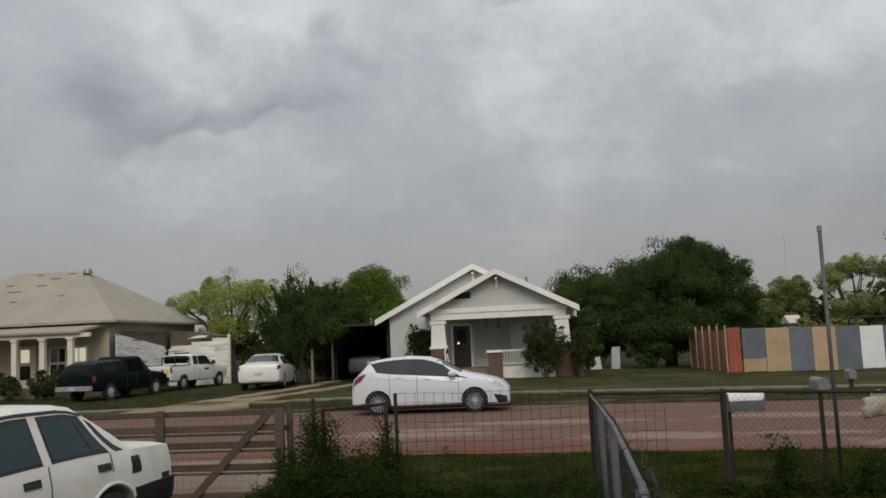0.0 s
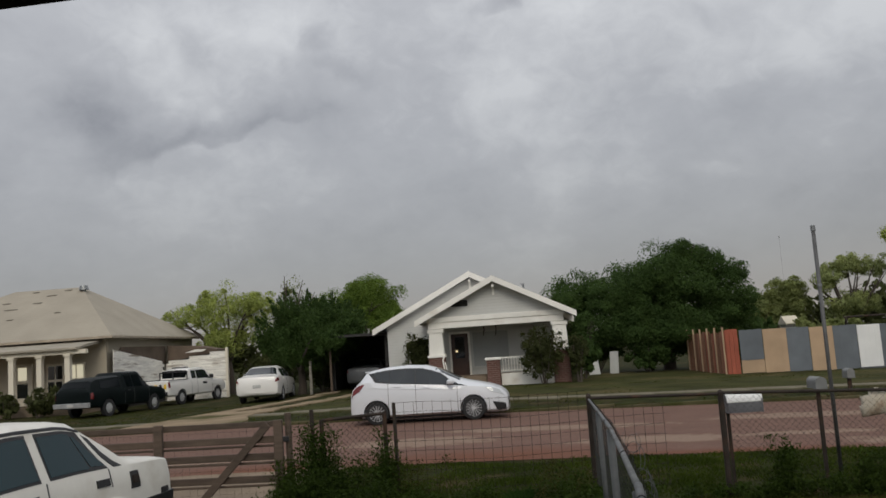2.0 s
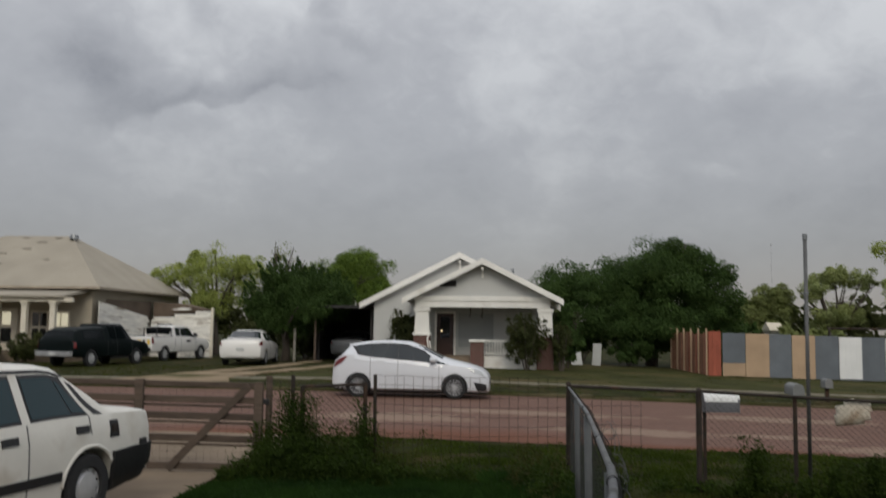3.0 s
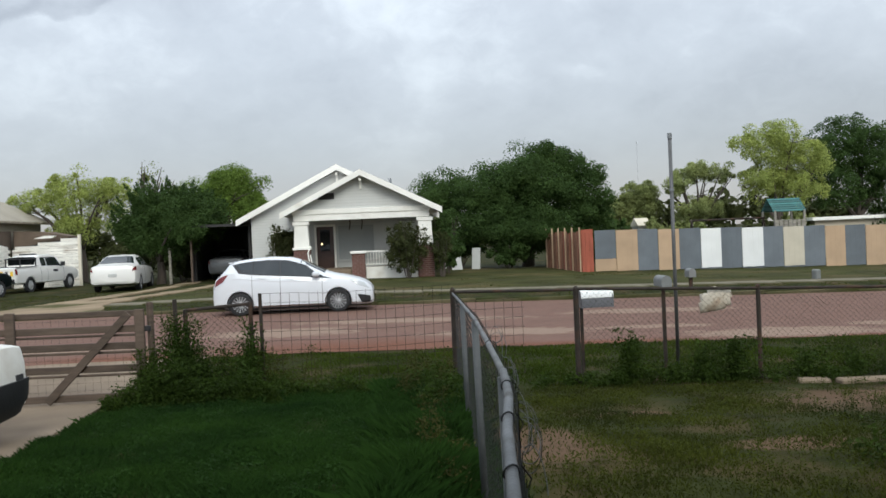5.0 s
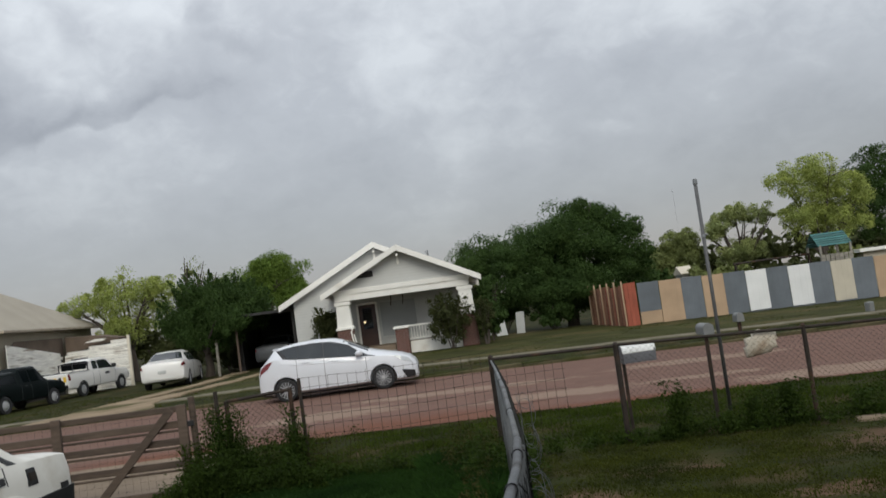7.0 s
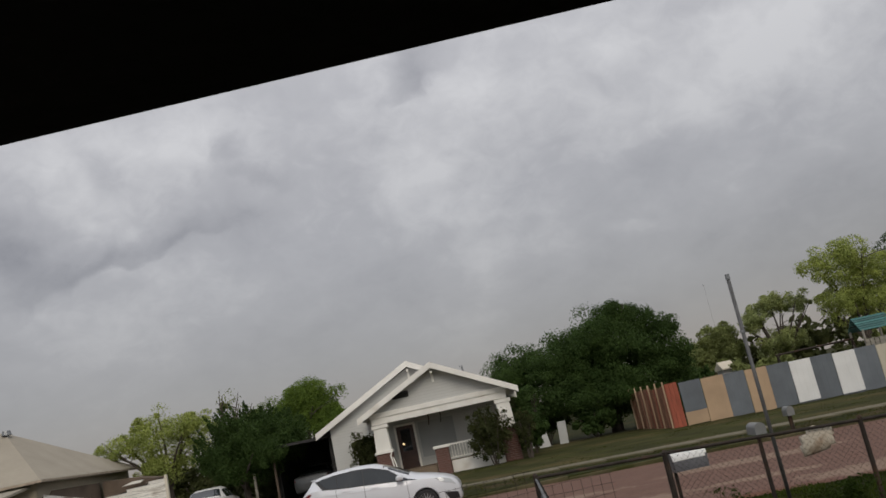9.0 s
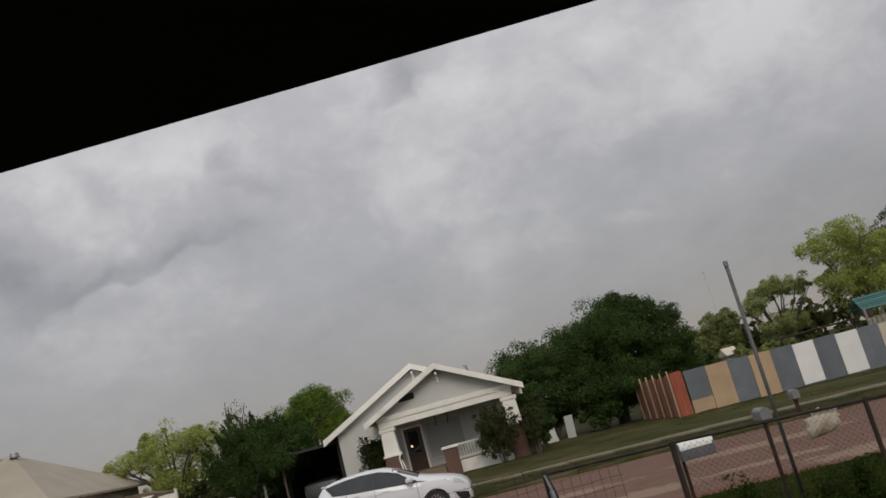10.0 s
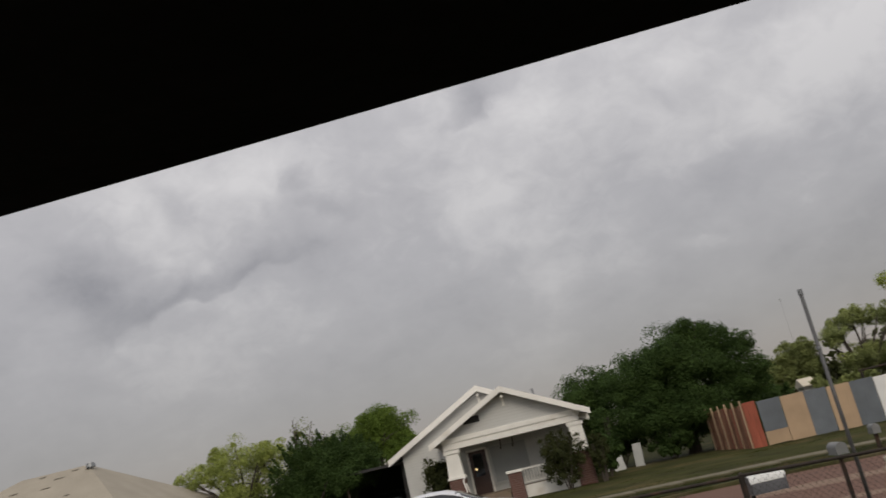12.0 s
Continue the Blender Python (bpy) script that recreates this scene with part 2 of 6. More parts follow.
def bricked(name, a, b, mortar, width, height, vertical=True, gap=0.012, patch=None):
    m = mat(name, a, 0.85, vary=0.2, scale=1.2, fine=30, bump=0.3)
    t = m.node_tree
    p = t.nodes["Principled BSDF"]
    tc = t.nodes.new("ShaderNodeTexCoord")
    br = t.nodes.new("ShaderNodeTexBrick")
    br.inputs["Scale"].default_value = 1
    br.inputs["Brick Width"].default_value, br.inputs["Row Height"].default_value = width, height
    br.inputs["Mortar Size"].default_value, br.inputs["Mortar Smooth"].default_value = gap, 0.3
    br.inputs["Color1"].default_value, br.inputs["Color2"].default_value, br.inputs["Mortar"].default_value = (*a, 1), (*b, 1), (*mortar, 1)
    if vertical:
        sp, cb, ad = t.nodes.new("ShaderNodeSeparateXYZ"), t.nodes.new("ShaderNodeCombineXYZ"), t.nodes.new("ShaderNodeMath")
        t.links.new(tc.outputs["Object"], sp.inputs[0])
        t.links.new(sp.outputs[0], ad.inputs[0])
        t.links.new(sp.outputs[1], ad.inputs[1])
        t.links.new(ad.outputs[0], cb.inputs[0])
        t.links.new(sp.outputs[2], cb.inputs[1])
        t.links.new(cb.outputs[0], br.inputs["Vector"])
    else:
        t.links.new(tc.outputs["Object"], br.inputs["Vector"])
    x = t.nodes.new("ShaderNodeMix")
    x.data_type, x.blend_type = "RGBA", "MIX"
    x.inputs[0].default_value = 0.55
    t.links.new(p.inputs["Base Color"].links[0].from_socket, x.inputs[6])
    t.links.new(br.outputs["Color"], x.inputs[7])
    t.links.new(x.outputs[2], p.inputs["Base Color"])
    bp = t.nodes.new("ShaderNodeBump")
    bp.inputs["Strength"].default_value, bp.inputs["Distance"].default_value, bp.invert = 0.6, 0.01, True
    t.links.new(br.outputs["Fac"], bp.inputs["Height"])
    t.links.new(p.inputs["Normal"].links[0].from_socket, bp.inputs["Normal"])
    t.links.new(bp.outputs[0], p.inputs["Normal"])
    return m


def glass_mat(name, color, rough=0.05):
    m = bpy.data.materials.new(name)
    m.use_nodes = True
    p = m.node_tree.nodes["Principled BSDF"]
    p.inputs["Base Color"].default_value = (*color, 1)
    p.inputs["Roughness"].default_value, p.inputs["IOR"].default_value = rough, 1.5
    p.inputs["Specular IOR Level"].default_value = 0.6
    return m


M_grass = mat("grass_soil", (0.024, 0.028, 0.006), 0.95, vary=0.4, scale=1.6, fine=22, bump=0.6, stain=(0.060, 0.043, 0.018), stain_at=(0.50, 0.68), spec=0.1)
M_lawn = mat("far_lawn", (0.042, 0.044, 0.012), 0.95, vary=0.35, scale=0.5, fine=7, bump=0.5, stain=(0.105, 0.078, 0.036), stain_at=(0.5, 0.75), spec=0.1)
M_dirt = mat("red_dirt", (0.150, 0.070, 0.036), 0.95, vary=0.3, scale=1.2, fine=25, bump=0.5, stain=(0.07, 0.075, 0.03), stain_at=(0.55, 0.62), spec=0.1)
M_drive = mat("overgrown_concrete", (0.255, 0.195, 0.128), 0.95, vary=0.22, scale=0.8, fine=14, bump=0.4, stain=(0.070, 0.068, 0.024), stain_at=(0.52, 0.68), spec=0.1)
M_conc = mat("concrete", (0.2107, 0.1634, 0.1161), 0.9, vary=0.25, scale=0.8, fine=30, bump=0.25, stain=(0.1462, 0.1118, 0.086), stain_at=(0.5, 0.8))
M_walk = mat("sidewalk_concrete", (0.1892, 0.1677, 0.1247), 0.9, vary=0.22, scale=0.6, fine=25, bump=0.2, stain=(0.070, 0.066, 0.030), stain_at=(0.42, 0.60))
M_kerb = mat("mossy_kerb", (0.095, 0.082, 0.046), 0.95, vary=0.3, scale=1.2, fine=16, bump=0.4, stain=(0.045, 0.048, 0.016), stain_at=(0.42, 0.6), spec=0.1)
M_road = bricked("brick_paving", (0.146, 0.080, 0.061), (0.180, 0.110, 0.084), (0.145, 0.106, 0.081), 0.22, 0.1, vertical=False)
for m in (M_road, M_conc, M_walk):
    m.node_tree.nodes["Principled BSDF"].inputs["Specular IOR Level"].default_value = 0.12
M_patch = mat("pale_patch", (0.20, 0.128, 0.098), 0.9, vary=0.2, scale=1.5, fine=20, bump=0.3)
M_siding = lines(mat("white_siding", (0.52, 0.52, 0.495), 0.7, vary=0.08, scale=0.8, fine=12, bump=0.1), 0.13, depth=0.35, dark=0.8)
M_trim = mat("white_trim", (0.80, 0.78, 0.72), 0.6, vary=0.07, scale=1.5, fine=15, bump=0.08, stain=(0.55, 0.5, 0.42), stain_at=(0.62, 0.85))
M_wallgrey = mat("grey_porch_wall", (0.46, 0.465, 0.44), 0.7, vary=0.1, scale=1.0, fine=12, bump=0.08)
M_brick = bricked("red_brick", (0.125, 0.05, 0.037), (0.085, 0.04, 0.03), (0.26, 0.22, 0.19), 0.24, 0.09)
M_shingle = lines(mat("white_roof", (0.56, 0.55, 0.53), 0.85, vary=0.15, scale=1.5, fine=14, bump=0.2), 0.1, depth=0.3)
M_tanroof = lines(mat("tan_shingles", (0.32, 0.285, 0.225), 0.9, vary=0.12, scale=0.6, fine=8, bump=0.2), 0.11, depth=0.35, dark=0.85)
M_tanwall = mat("tan_stucco", (0.44, 0.39, 0.30), 0.85, vary=0.1, scale=0.7, fine=14, bump=0.15)
M_cream = mat("cream_paint", (0.68, 0.62, 0.50), 0.6, vary=0.08, scale=1.0, fine=10, bump=0.08)
# near-black that stands for shade inside the carport and behind boards
M_dark = mat("shaded_interior", (0.03, 0.028, 0.027), 0.8, vary=0.2)
M_board = mat("peeling_white_boards", (0.80, 0.77, 0.70), 0.85, vary=0.2, scale=1.6, fine=14, bump=0.3, stain=(0.30, 0.25, 0.19), stain_at=(0.56, 0.68), stretch=(0.7, 0.7, 5), rand=0.08)
M_wood = mat("weathered_wood", (0.086, 0.06192, 0.04472), 0.9, vary=0.3, scale=3, fine=30, bump=0.5, stretch=(1, 1, 5), rand=0.15)
M_steel = mat("galvanised_steel", (0.22, 0.23, 0.235), 0.5, metal=0.6, vary=0.2, scale=6, fine=60, bump=0.1)
M_rust = mat("rusty_steel", (0.034, 0.027, 0.022), 0.8, metal=0.1, vary=0.35, scale=6, fine=50, bump=0.3, stain=(0.070, 0.038, 0.023), stain_at=(0.52, 0.72), spec=0.25)
M_wire = mat("old_wire", (0.022, 0.019, 0.016), 0.8, metal=0.0, vary=0.2, spec=0.15)
M_linkwire = mat("link_wire", (0.026, 0.027, 0.025), 0.8, metal=0.0, vary=0.2, spec=0.15)
# the porch roof's unlit underside, put into a near-black colour
M_porch = mat("porch_in_shade", (0.022, 0.021, 0.023), 0.9, vary=0.3, scale=2, fine=20, bump=0.2, spec=0.15)
M_glass = glass_mat("window_glass", (0.012, 0.014, 0.015))
P_red = mat("red_paint", (0.31, 0.08, 0.045), 0.8, vary=0.2, scale=2, fine=25, bump=0.3, stretch=(3, 3, 0.6), rand=0.1)
P_brown = mat("redwood_boards", (0.26, 0.122, 0.070), 0.85, vary=0.3, scale=2, fine=25, bump=0.4, stretch=(3, 3, 0.6), rand=0.3)
P_grey = mat("slate_grey_paint", (0.125, 0.14, 0.155), 0.75, vary=0.15, scale=1.2, fine=20, bump=0.2, rand=0.12)
P_tan = mat("tan_paint", (0.42, 0.295, 0.185), 0.75, vary=0.12, scale=1.2, fine=20, bump=0.2, rand=0.08)
P_white = mat("white_paint", (0.74, 0.74, 0.72), 0.7, vary=0.06, scale=1.2, fine=20, bump=0.15, rand=0.05)
P_cream = mat("cream_panel_paint", (0.52, 0.47, 0.37), 0.75, vary=0.1, scale=1.2, fine=20, bump=0.2, rand=0.08)


def blotches(m, color, spots, soft, wobble, scale):
    """Worn areas with ragged edges: spots are (x, y, rx, ry) on the ground."""
    t = m.node_tree
    p = t.nodes["Principled BSDF"]
    tc, sp, n = t.nodes.new("ShaderNodeTexCoord"), t.nodes.new("ShaderNodeSeparateXYZ"), t.nodes.new("ShaderNodeTexNoise")
    t.links.new(tc.outputs["Object"], sp.inputs[0])
    t.links.new(tc.outputs["Object"], n.inputs["Vector"])
    n.inputs["Scale"].default_value, n.inputs["Detail"].default_value, n.inputs["Roughness"].default_value = scale, 6, 0.65

    def calc(op, u, v):
        k = t.nodes.new("ShaderNodeMath")
        k.operation = op
        for i, q in enumerate((u, v)):
            if isinstance(q, (int, float)):
                k.inputs[i].default_value = q
            else:
                t.links.new(q, k.inputs[i])
        return k.outputs[0]
    near = 9.0
    for x, y, rx, ry in spots:
        u = calc("POWER", calc("ABSOLUTE", calc("DIVIDE", calc("SUBTRACT", sp.outputs[0], x), rx), 0), 2)
        v = calc("POWER", calc("ABSOLUTE", calc("DIVIDE", calc("SUBTRACT", sp.outputs[1], y), ry), 0), 2)
        near = calc("MINIMUM", calc("SQRT", calc("ADD", u, v), 0), near)
    r = t.nodes.new("ShaderNodeMapRange")
    r.inputs["From Min"].default_value, r.inputs["From Max"].default_value = 1 + soft, 1 - soft
    t.links.new(calc("ADD", near, calc("MULTIPLY", calc("SUBTRACT", n.outputs["Fac"], 0.5), wobble)), r.inputs["Value"])
    c = t.nodes.new("ShaderNodeMix")
    c.data_type = "RGBA"
    d = t.nodes.new("ShaderNodeMix")
    d.data_type = "RGBA"
    d.inputs[6].default_value, d.inputs[7].default_value = (*(q * 0.72 for q in color), 1), (*(q * 1.2 for q in color), 1)
    f = t.nodes.new("ShaderNodeTexNoise")
    f.inputs["Scale"].default_value, f.inputs["Detail"].default_value = scale * 5, 5
    t.links.new(tc.outputs["Object"], f.inputs["Vector"])
    t.links.new(f.outputs["Fac"], d.inputs[0])
    t.links.new(r.outputs[0], c.inputs[0])
    t.links.new(p.inputs["Base Color"].links[0].from_socket, c.inputs[6])
    t.links.new(d.outputs[2], c.inputs[7])
    t.links.new(c.outputs[2], p.inputs["Base Color"])


blotches(M_grass, (0.105, 0.066, 0.040), [(4.9, 9.7, 3.4, 1.2), (-1.35, 7.8, 0.5, 0.9), (-0.2, 9.3, 0.5, 0.25), (0.6, 7.3, 0.6, 0.25)], 0.25, 1.4, 2.2)
blotches(M_road, (0.150, 0.064, 0.038), [(-3.2, 16.4, 2.2, 1.1), (1.0, 16.2, 2.2, 0.3), (-7.5, 16.3, 1.5, 0.6), (6.5, 16.0, 3.0, 0.3)], 0.7, 1.2, 1.1)
blotches(M_road, (0.245, 0.172, 0.128), [(0.0, 18.4, 1.7, 0.6), (-5.0, 19.6, 1.6, 0.9), (5.2, 16.9, 2.0, 0.75), (-10.5, 18.2, 3.2, 0.8), (3.0, 18.6, 1.2, 0.3), (8.5, 18.0, 1.5, 0.5), (-2.0, 21.5, 2.6, 0.5), (4.0, 22.3, 2.2, 0.6)], 0.16, 2.0, 2.6)


# ---- ground, street ----
def smooth(v, a, b):
    u = min(1.0, max(0.0, (v - a) / (b - a)))
    return u * u * (3 - 2 * u)


def ground_at(x, y):
    slope = -0.02 * (min(45, x) + 4) if x > -4 else -0.001 * (max(-60, x) + 4)
    if y < 12:
        slope *= 0.3 + 0.7 * smooth(y, 6, 12)
    rise = 0.26 * smooth(12 - y, 0, 6) + 0.12 * smooth(y, 26.62, 26.68) + 0.08 * smooth(y, 26.7, 28.6) + 0.05 * smooth(y, 30, 40)
    if y > 26:
        rise *= 1 - 0.6 * smooth(-x, 9, 18)
    bumps = 0.0
    if (y < 15.5 and x > -1.9) or y > 30:
        bumps = 0.025 * noise.noise((x * 0.6, y * 0.6, 1.0))
    return slope + rise + bumps


def spread(a, b, n):
    return [a + (b - a) * i / n for i in range(n + 1)]


def sheet(bm, xs, ys, lift=0.0, inside=None):
    grid = [[bm.verts.new((x, y, ground_at(x, y) + lift)) for x in xs] for y in ys]
    for j in range(len(ys) - 1):
        for i in range(len(xs) - 1):
            if inside is None or inside((xs[i] + xs[i + 1]) / 2, (ys[j] + ys[j + 1]) / 2):
                bm.faces.new((grid[j][i], grid[j][i + 1], grid[j + 1][i + 1], grid[j + 1][i]))
    if inside is not None:
        bmesh.ops.delete(bm, geom=[v for v in bm.verts if not v.link_faces], context="VERTS")


bm = bm_new()
sheet(bm, [-900, -400, -200, -120, -80] + spread(-60, 45, 105) + [60, 90, 140, 250, 500, 900],
      [-200, -60, -20, -8] + spread(-4, 26.62, 40) + [26.68] + spread(27, 60, 40) + [70, 90, 130, 200, 400, 900, 1800])
solid("ground", bm, M_grass, "dull green grass and bare soil", "ground", kind="structure")
bm = bm_new()
sheet(bm, [-900, -300, -120, -60] + spread(-50, 45, 60) + [120, 400, 900], [16.0, 18, 20, 22, 24, 26.58], 0.012)
solid("road", bm, M_road, "worn red brick street with pale patches", "road", kind="structure")
bm = bm_new()
for x in range(-60, 45, 3):
    if x in (-15, -18):
        continue
    for a, b, lo, hi in ((26.56, 26.74, -0.2, 0.11),):
        z = ground_at(x + 1.5, 26.5)
        box(bm, x + 0.01, x + 2.99, a, b, z + lo, z + hi)
solid("kerb", bm, M_kerb, "low mossy concrete kerb along the street", "kerb", kind="structure", bevel=0.02)
side = thing("pavement", kind="structure", label="pale concrete sidewalk slabs across the street", category="pavement")
random.seed(4)
for i in range(-30, 20):
    x = i * 1.5
    z = ground_at(x, 29.2) + 0.01
    bm = bm_new()
    box(bm, 0.012, 1.488, -0.62, 0.62, -0.15, 0.028)
    ob = part("slab", bm, M_walk, side, bevel=0.012)
    ob.matrix_basis = pose(x, 29.22, z, random.uniform(-0.3, 0.3), 1.146 if x > -4 else 0.06, 0)


def patch_of(name, outline, lift, material, label, category, rough=0.12):
    """A flat, ragged-edged layer that lies on the ground."""
    bm = bm_new()
    ring = []
    n = len(outline)
    for i in range(n):
        a, b = Vector(outline[i]), Vector(outline[(i + 1) % n])
        steps = max(2, int((b - a).length / 0.15))
        for k in range(steps):
            q = a.lerp(b, k / steps)
            for fr, am in ((0.7, 1.3), (2, 1.0), (6, 0.6)):
                q += Vector((noise.noise((q.x * fr, q.y * fr, 3)), noise.noise((q.x * fr, q.y * fr, 9)))) * rough * am
            ring.append(bm.verts.new((q.x, q.y, 0)))
    bm.faces.new(ring)
    bmesh.ops.triangulate(bm, faces=bm.faces)
    bmesh.ops.subdivide_edges(bm, edges=[e for e in bm.edges if e.calc_length() > 1.5], cuts=2)
    for v in bm.verts:
        v.co.z = ground_at(v.co.x, v.co.y) + lift
    rim = [e for e in bm.edges if len(e.link_faces) == 1]
    skirt = bmesh.ops.extrude_edge_only(bm, edges=rim)
    bmesh.ops.translate(bm, vec=(0, 0, -0.1), verts=[v for v in skirt["geom"] if isinstance(v, bmesh.types.BMVert)])
    return solid(name, bm, material, label, category, kind="structure")


patch_of("driveway", [(-10.3, -4), (-5.9, -4), (-5.85, 7.0), (-6.0, 8.4), (-6.2, 9.8), (-6.25, 12.4), (-5.9, 16.1), (-11.8, 16.1), (-10.6, 12)], 0.02, M_conc, "pale concrete driveway with dirt stains", "driveway")
patch_of("driveway_apron", [(-15.9, 26.75), (-11.2, 26.75), (-12.0, 29.9), (-11.4, 32.0), (-12.3, 33.0), (-13.3, 32.0), (-14.6, 32.4), (-15.1, 30)], 0.05, M_drive, "worn concrete driveway apron edged with grass", "driveway", 0.22)
patch_of("driveway_strip", [(-12.4, 32.6), (-11.5, 31.9), (-9.6, 37.6), (-9.3, 43), (-10.1, 43), (-10.3, 38)], 0.045, M_drive, "narrow worn concrete wheel strip", "driveway", 0.16)
patch_of("driveway_strip", [(-14.5, 32.0), (-13.5, 31.8), (-11.9, 38.2), (-11.6, 43), (-12.4, 43), (-12.7, 38.4)], 0.045, M_drive, "narrow worn concrete wheel strip", "driveway", 0.16)
patch_of("front_lawn", [(-11, 30), (-3, 30), (5, 30), (24, 30), (26, 38.5), (5.6, 39), (4, 47), (0.5, 47), (-1.5, 38), (-9.0, 38), (-10.5, 36)], 0.015, M_lawn, "dry olive lawn in front of the white house", "lawn", 0.2)


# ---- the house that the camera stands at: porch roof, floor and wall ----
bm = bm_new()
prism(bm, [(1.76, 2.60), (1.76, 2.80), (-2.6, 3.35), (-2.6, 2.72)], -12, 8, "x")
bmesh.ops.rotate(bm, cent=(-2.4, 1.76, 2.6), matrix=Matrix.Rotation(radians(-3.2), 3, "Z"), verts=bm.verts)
solid("porch_roof", bm, M_porch, "porch roof with a straight eave, its shade coloured near-black", "porch roof", kind="structure", bevel=0.01)
bm = bm_new()
box(bm, -12, 8, -2.6, 1.5, -0.3, 0.42)
solid("porch_floor", bm, M_conc, "plain concrete porch floor slab", "floor", kind="structure")
bm = bm_new()
box(bm, -12, 8, -2.8, -2.6, -0.3, 3.3)
solid("wall_porch", bm, M_tanwall, "plain house wall behind the porch", "wall", kind="structure")


# ---- white house across the street ----
def gable(bm, y0, y1, peak, left, right, thick):
    """A pair of roof slopes over an outline in x and z."""
    (px, pz), (lx, lz), (rx, rz) = peak, left, right
    prism(bm, [(lx, lz), (px, pz), (rx, rz), (rx, rz - thick), (px, pz - thick), (lx, lz - thick)], y0, y1)


house = thing("bungalow", (-4.8, 39, 0.1), label="white wooden bungalow with a front-gabled porch and red brick piers", category="house")
HO = Vector((-4.8, 39, 0.1))


def hpart(name, bm, material, parent=None, label="", bevel=0.0):
    bmesh.ops.translate(bm, vec=-HO, verts=bm.verts)
    return part(name, bm, material, parent or house, label, bevel)


bm = bm_new()
prism(bm, [(-8.95, 0.2), (-8.95, 3.25), (-4.86, 5.25), (-0.75, 3.25), (-0.75, 0.2)], 41.6, 52)
hpart("wall", bm, M_siding)
bm = bm_new()
gable(bm, 41.28, 52.5, (-4.86, 5.51), (-9.57, 3.07), (-0.15, 3.07), 0.10)
hpart("roof", bm, M_shingle)
bm = bm_new()
for s, ex in ((-1, -9.6), (1, -0.12)):
    prism(bm, [(ex, 3.10), (-4.86, 5.55), (-4.86, 5.27), (ex, 2.82)], 41.2, 41.27)
hpart("fascia", bm, M_trim, label="white barge boards")
bm = bm_new()
gable(bm, 38.5, 41.6, (-3.70, 5.01), (-7.21, 3.24), (-0.18, 3.24), 0.10)
proof = hpart("porch_roof", bm, M_shingle)
bm = bm_new()
for ex in (-7.24, -0.15):
    prism(bm, [(ex, 3.27), (-3.70, 5.05), (-3.70, 4.79), (ex, 3.01)], 38.42, 38.49)
hpart("barge_board", bm, M_trim, proof)
bm = bm_new()
prism(bm, [(-6.75, 3.36), (-3.70, 4.85), (-0.65, 3.36)], 38.95, 39.1)
gab = hpart("gable_wall", bm, M_siding)
bm = bm_new()
for i in range(5):
    box(bm, -5.55, -4.92, 38.90, 38.94, 3.84 + i * 0.045, 3.87 + i * 0.045)
box(bm, -5.6, -4.87, 38.93, 38.95, 3.80, 4.08)
hpart("gable_vent", bm, M_dark, gab, "dark louvred vent")
bm = bm_new()
for x in (-3.70,):
    box(bm, x - 0.05, x + 0.05, 38.5, 38.95, 4.55, 4.65)
    box(bm, x - 0.05, x + 0.05, 38.86, 38.95, 4.2, 4.65)
hpart("bracket", bm, M_trim, gab, "timber knee brace")
bm = bm_new()
box(bm, -4.91, -4.81, 41.5, 41.6, 4.55, 5.2)
box(bm, -4.91, -4.81, 41.25, 41.6, 5.05, 5.15)
hpart("bracket", bm, M_trim, label="timber knee brace")
bm = bm_new()
box(bm, -6.7, -0.7, 38.92, 39.2, 2.88, 3.16)
box(bm, -6.75, -0.65, 38.88, 39.24, 3.16, 3.38)
beam = hpart("porch_beam", bm, M_trim, bevel=0.01)
for x, inner in ((-6.38, 0), (-0.92, 0)):
    bm = bm_new()
    box(bm, x - 0.36, x + 0.36, 38.85, 39.45, 0.15, 1.62)
    pier = hpart("pier", bm, M_brick, label="red brick pier", bevel=0.01)
    bm = bm_new()
    prism(bm, [(x - 0.34, 1.73), (x + 0.34, 1.73), (x + 0.29, 2.70), (x - 0.29, 2.70)], 38.9, 39.4)
    hpart("post", bm, M_trim, pier, "tapered white post", bevel=0.008)
    bm = bm_new()
    box(bm, x - 0.40, x + 0.40, 38.8, 39.5, 1.62, 1.73)
    hpart("cap", bm, M_trim, pier, bevel=0.012)
    bm = bm_new()
    box(bm, x - 0.36, x + 0.36, 38.86, 39.44, 2.70, 2.86)
    hpart("capital", bm, M_trim, pier, bevel=0.012)
bm = bm_new()
box(bm, -4.2, -3.62, 38.5, 39.05, 0.15, 1.36)
pier = hpart("step_pier", bm, M_brick, label="red brick pier", bevel=0.01)
bm = bm_new()
box(bm, -4.26, -3.56, 38.44, 39.11, 1.36, 1.47)
hpart("cap", bm, M_trim, pier, "white concrete cap", bevel=0.015)
bm = bm_new()
box(bm, -6.7, -0.6, 39.06, 41.6, 0.1, 0.70)
hpart("porch_floor", bm, M_conc, bevel=0.01)
bm = bm_new()
box(bm, -3.6, -1.3, 38.98, 39.12, 0.12, 0.74)
hpart("low_wall", bm, M_trim, label="low white-painted porch wall", bevel=0.01)
for i in range(3):
    bm = bm_new()
    box(bm, -5.95, -4.24, 38.2 + i * 0.28, 38.2 + (i + 1) * 0.28, 0.1, 0.3 + i * 0.17)
    hpart("step", bm, M_conc, bevel=0.01)
bm = bm_new()
box(bm, -3.6, -1.35, 39.03, 39.07, 1.40, 1.46)
box(bm, -3.6, -1.35, 39.03, 39.07, 0.84, 0.88)
rail = hpart("railing", bm, M_trim)
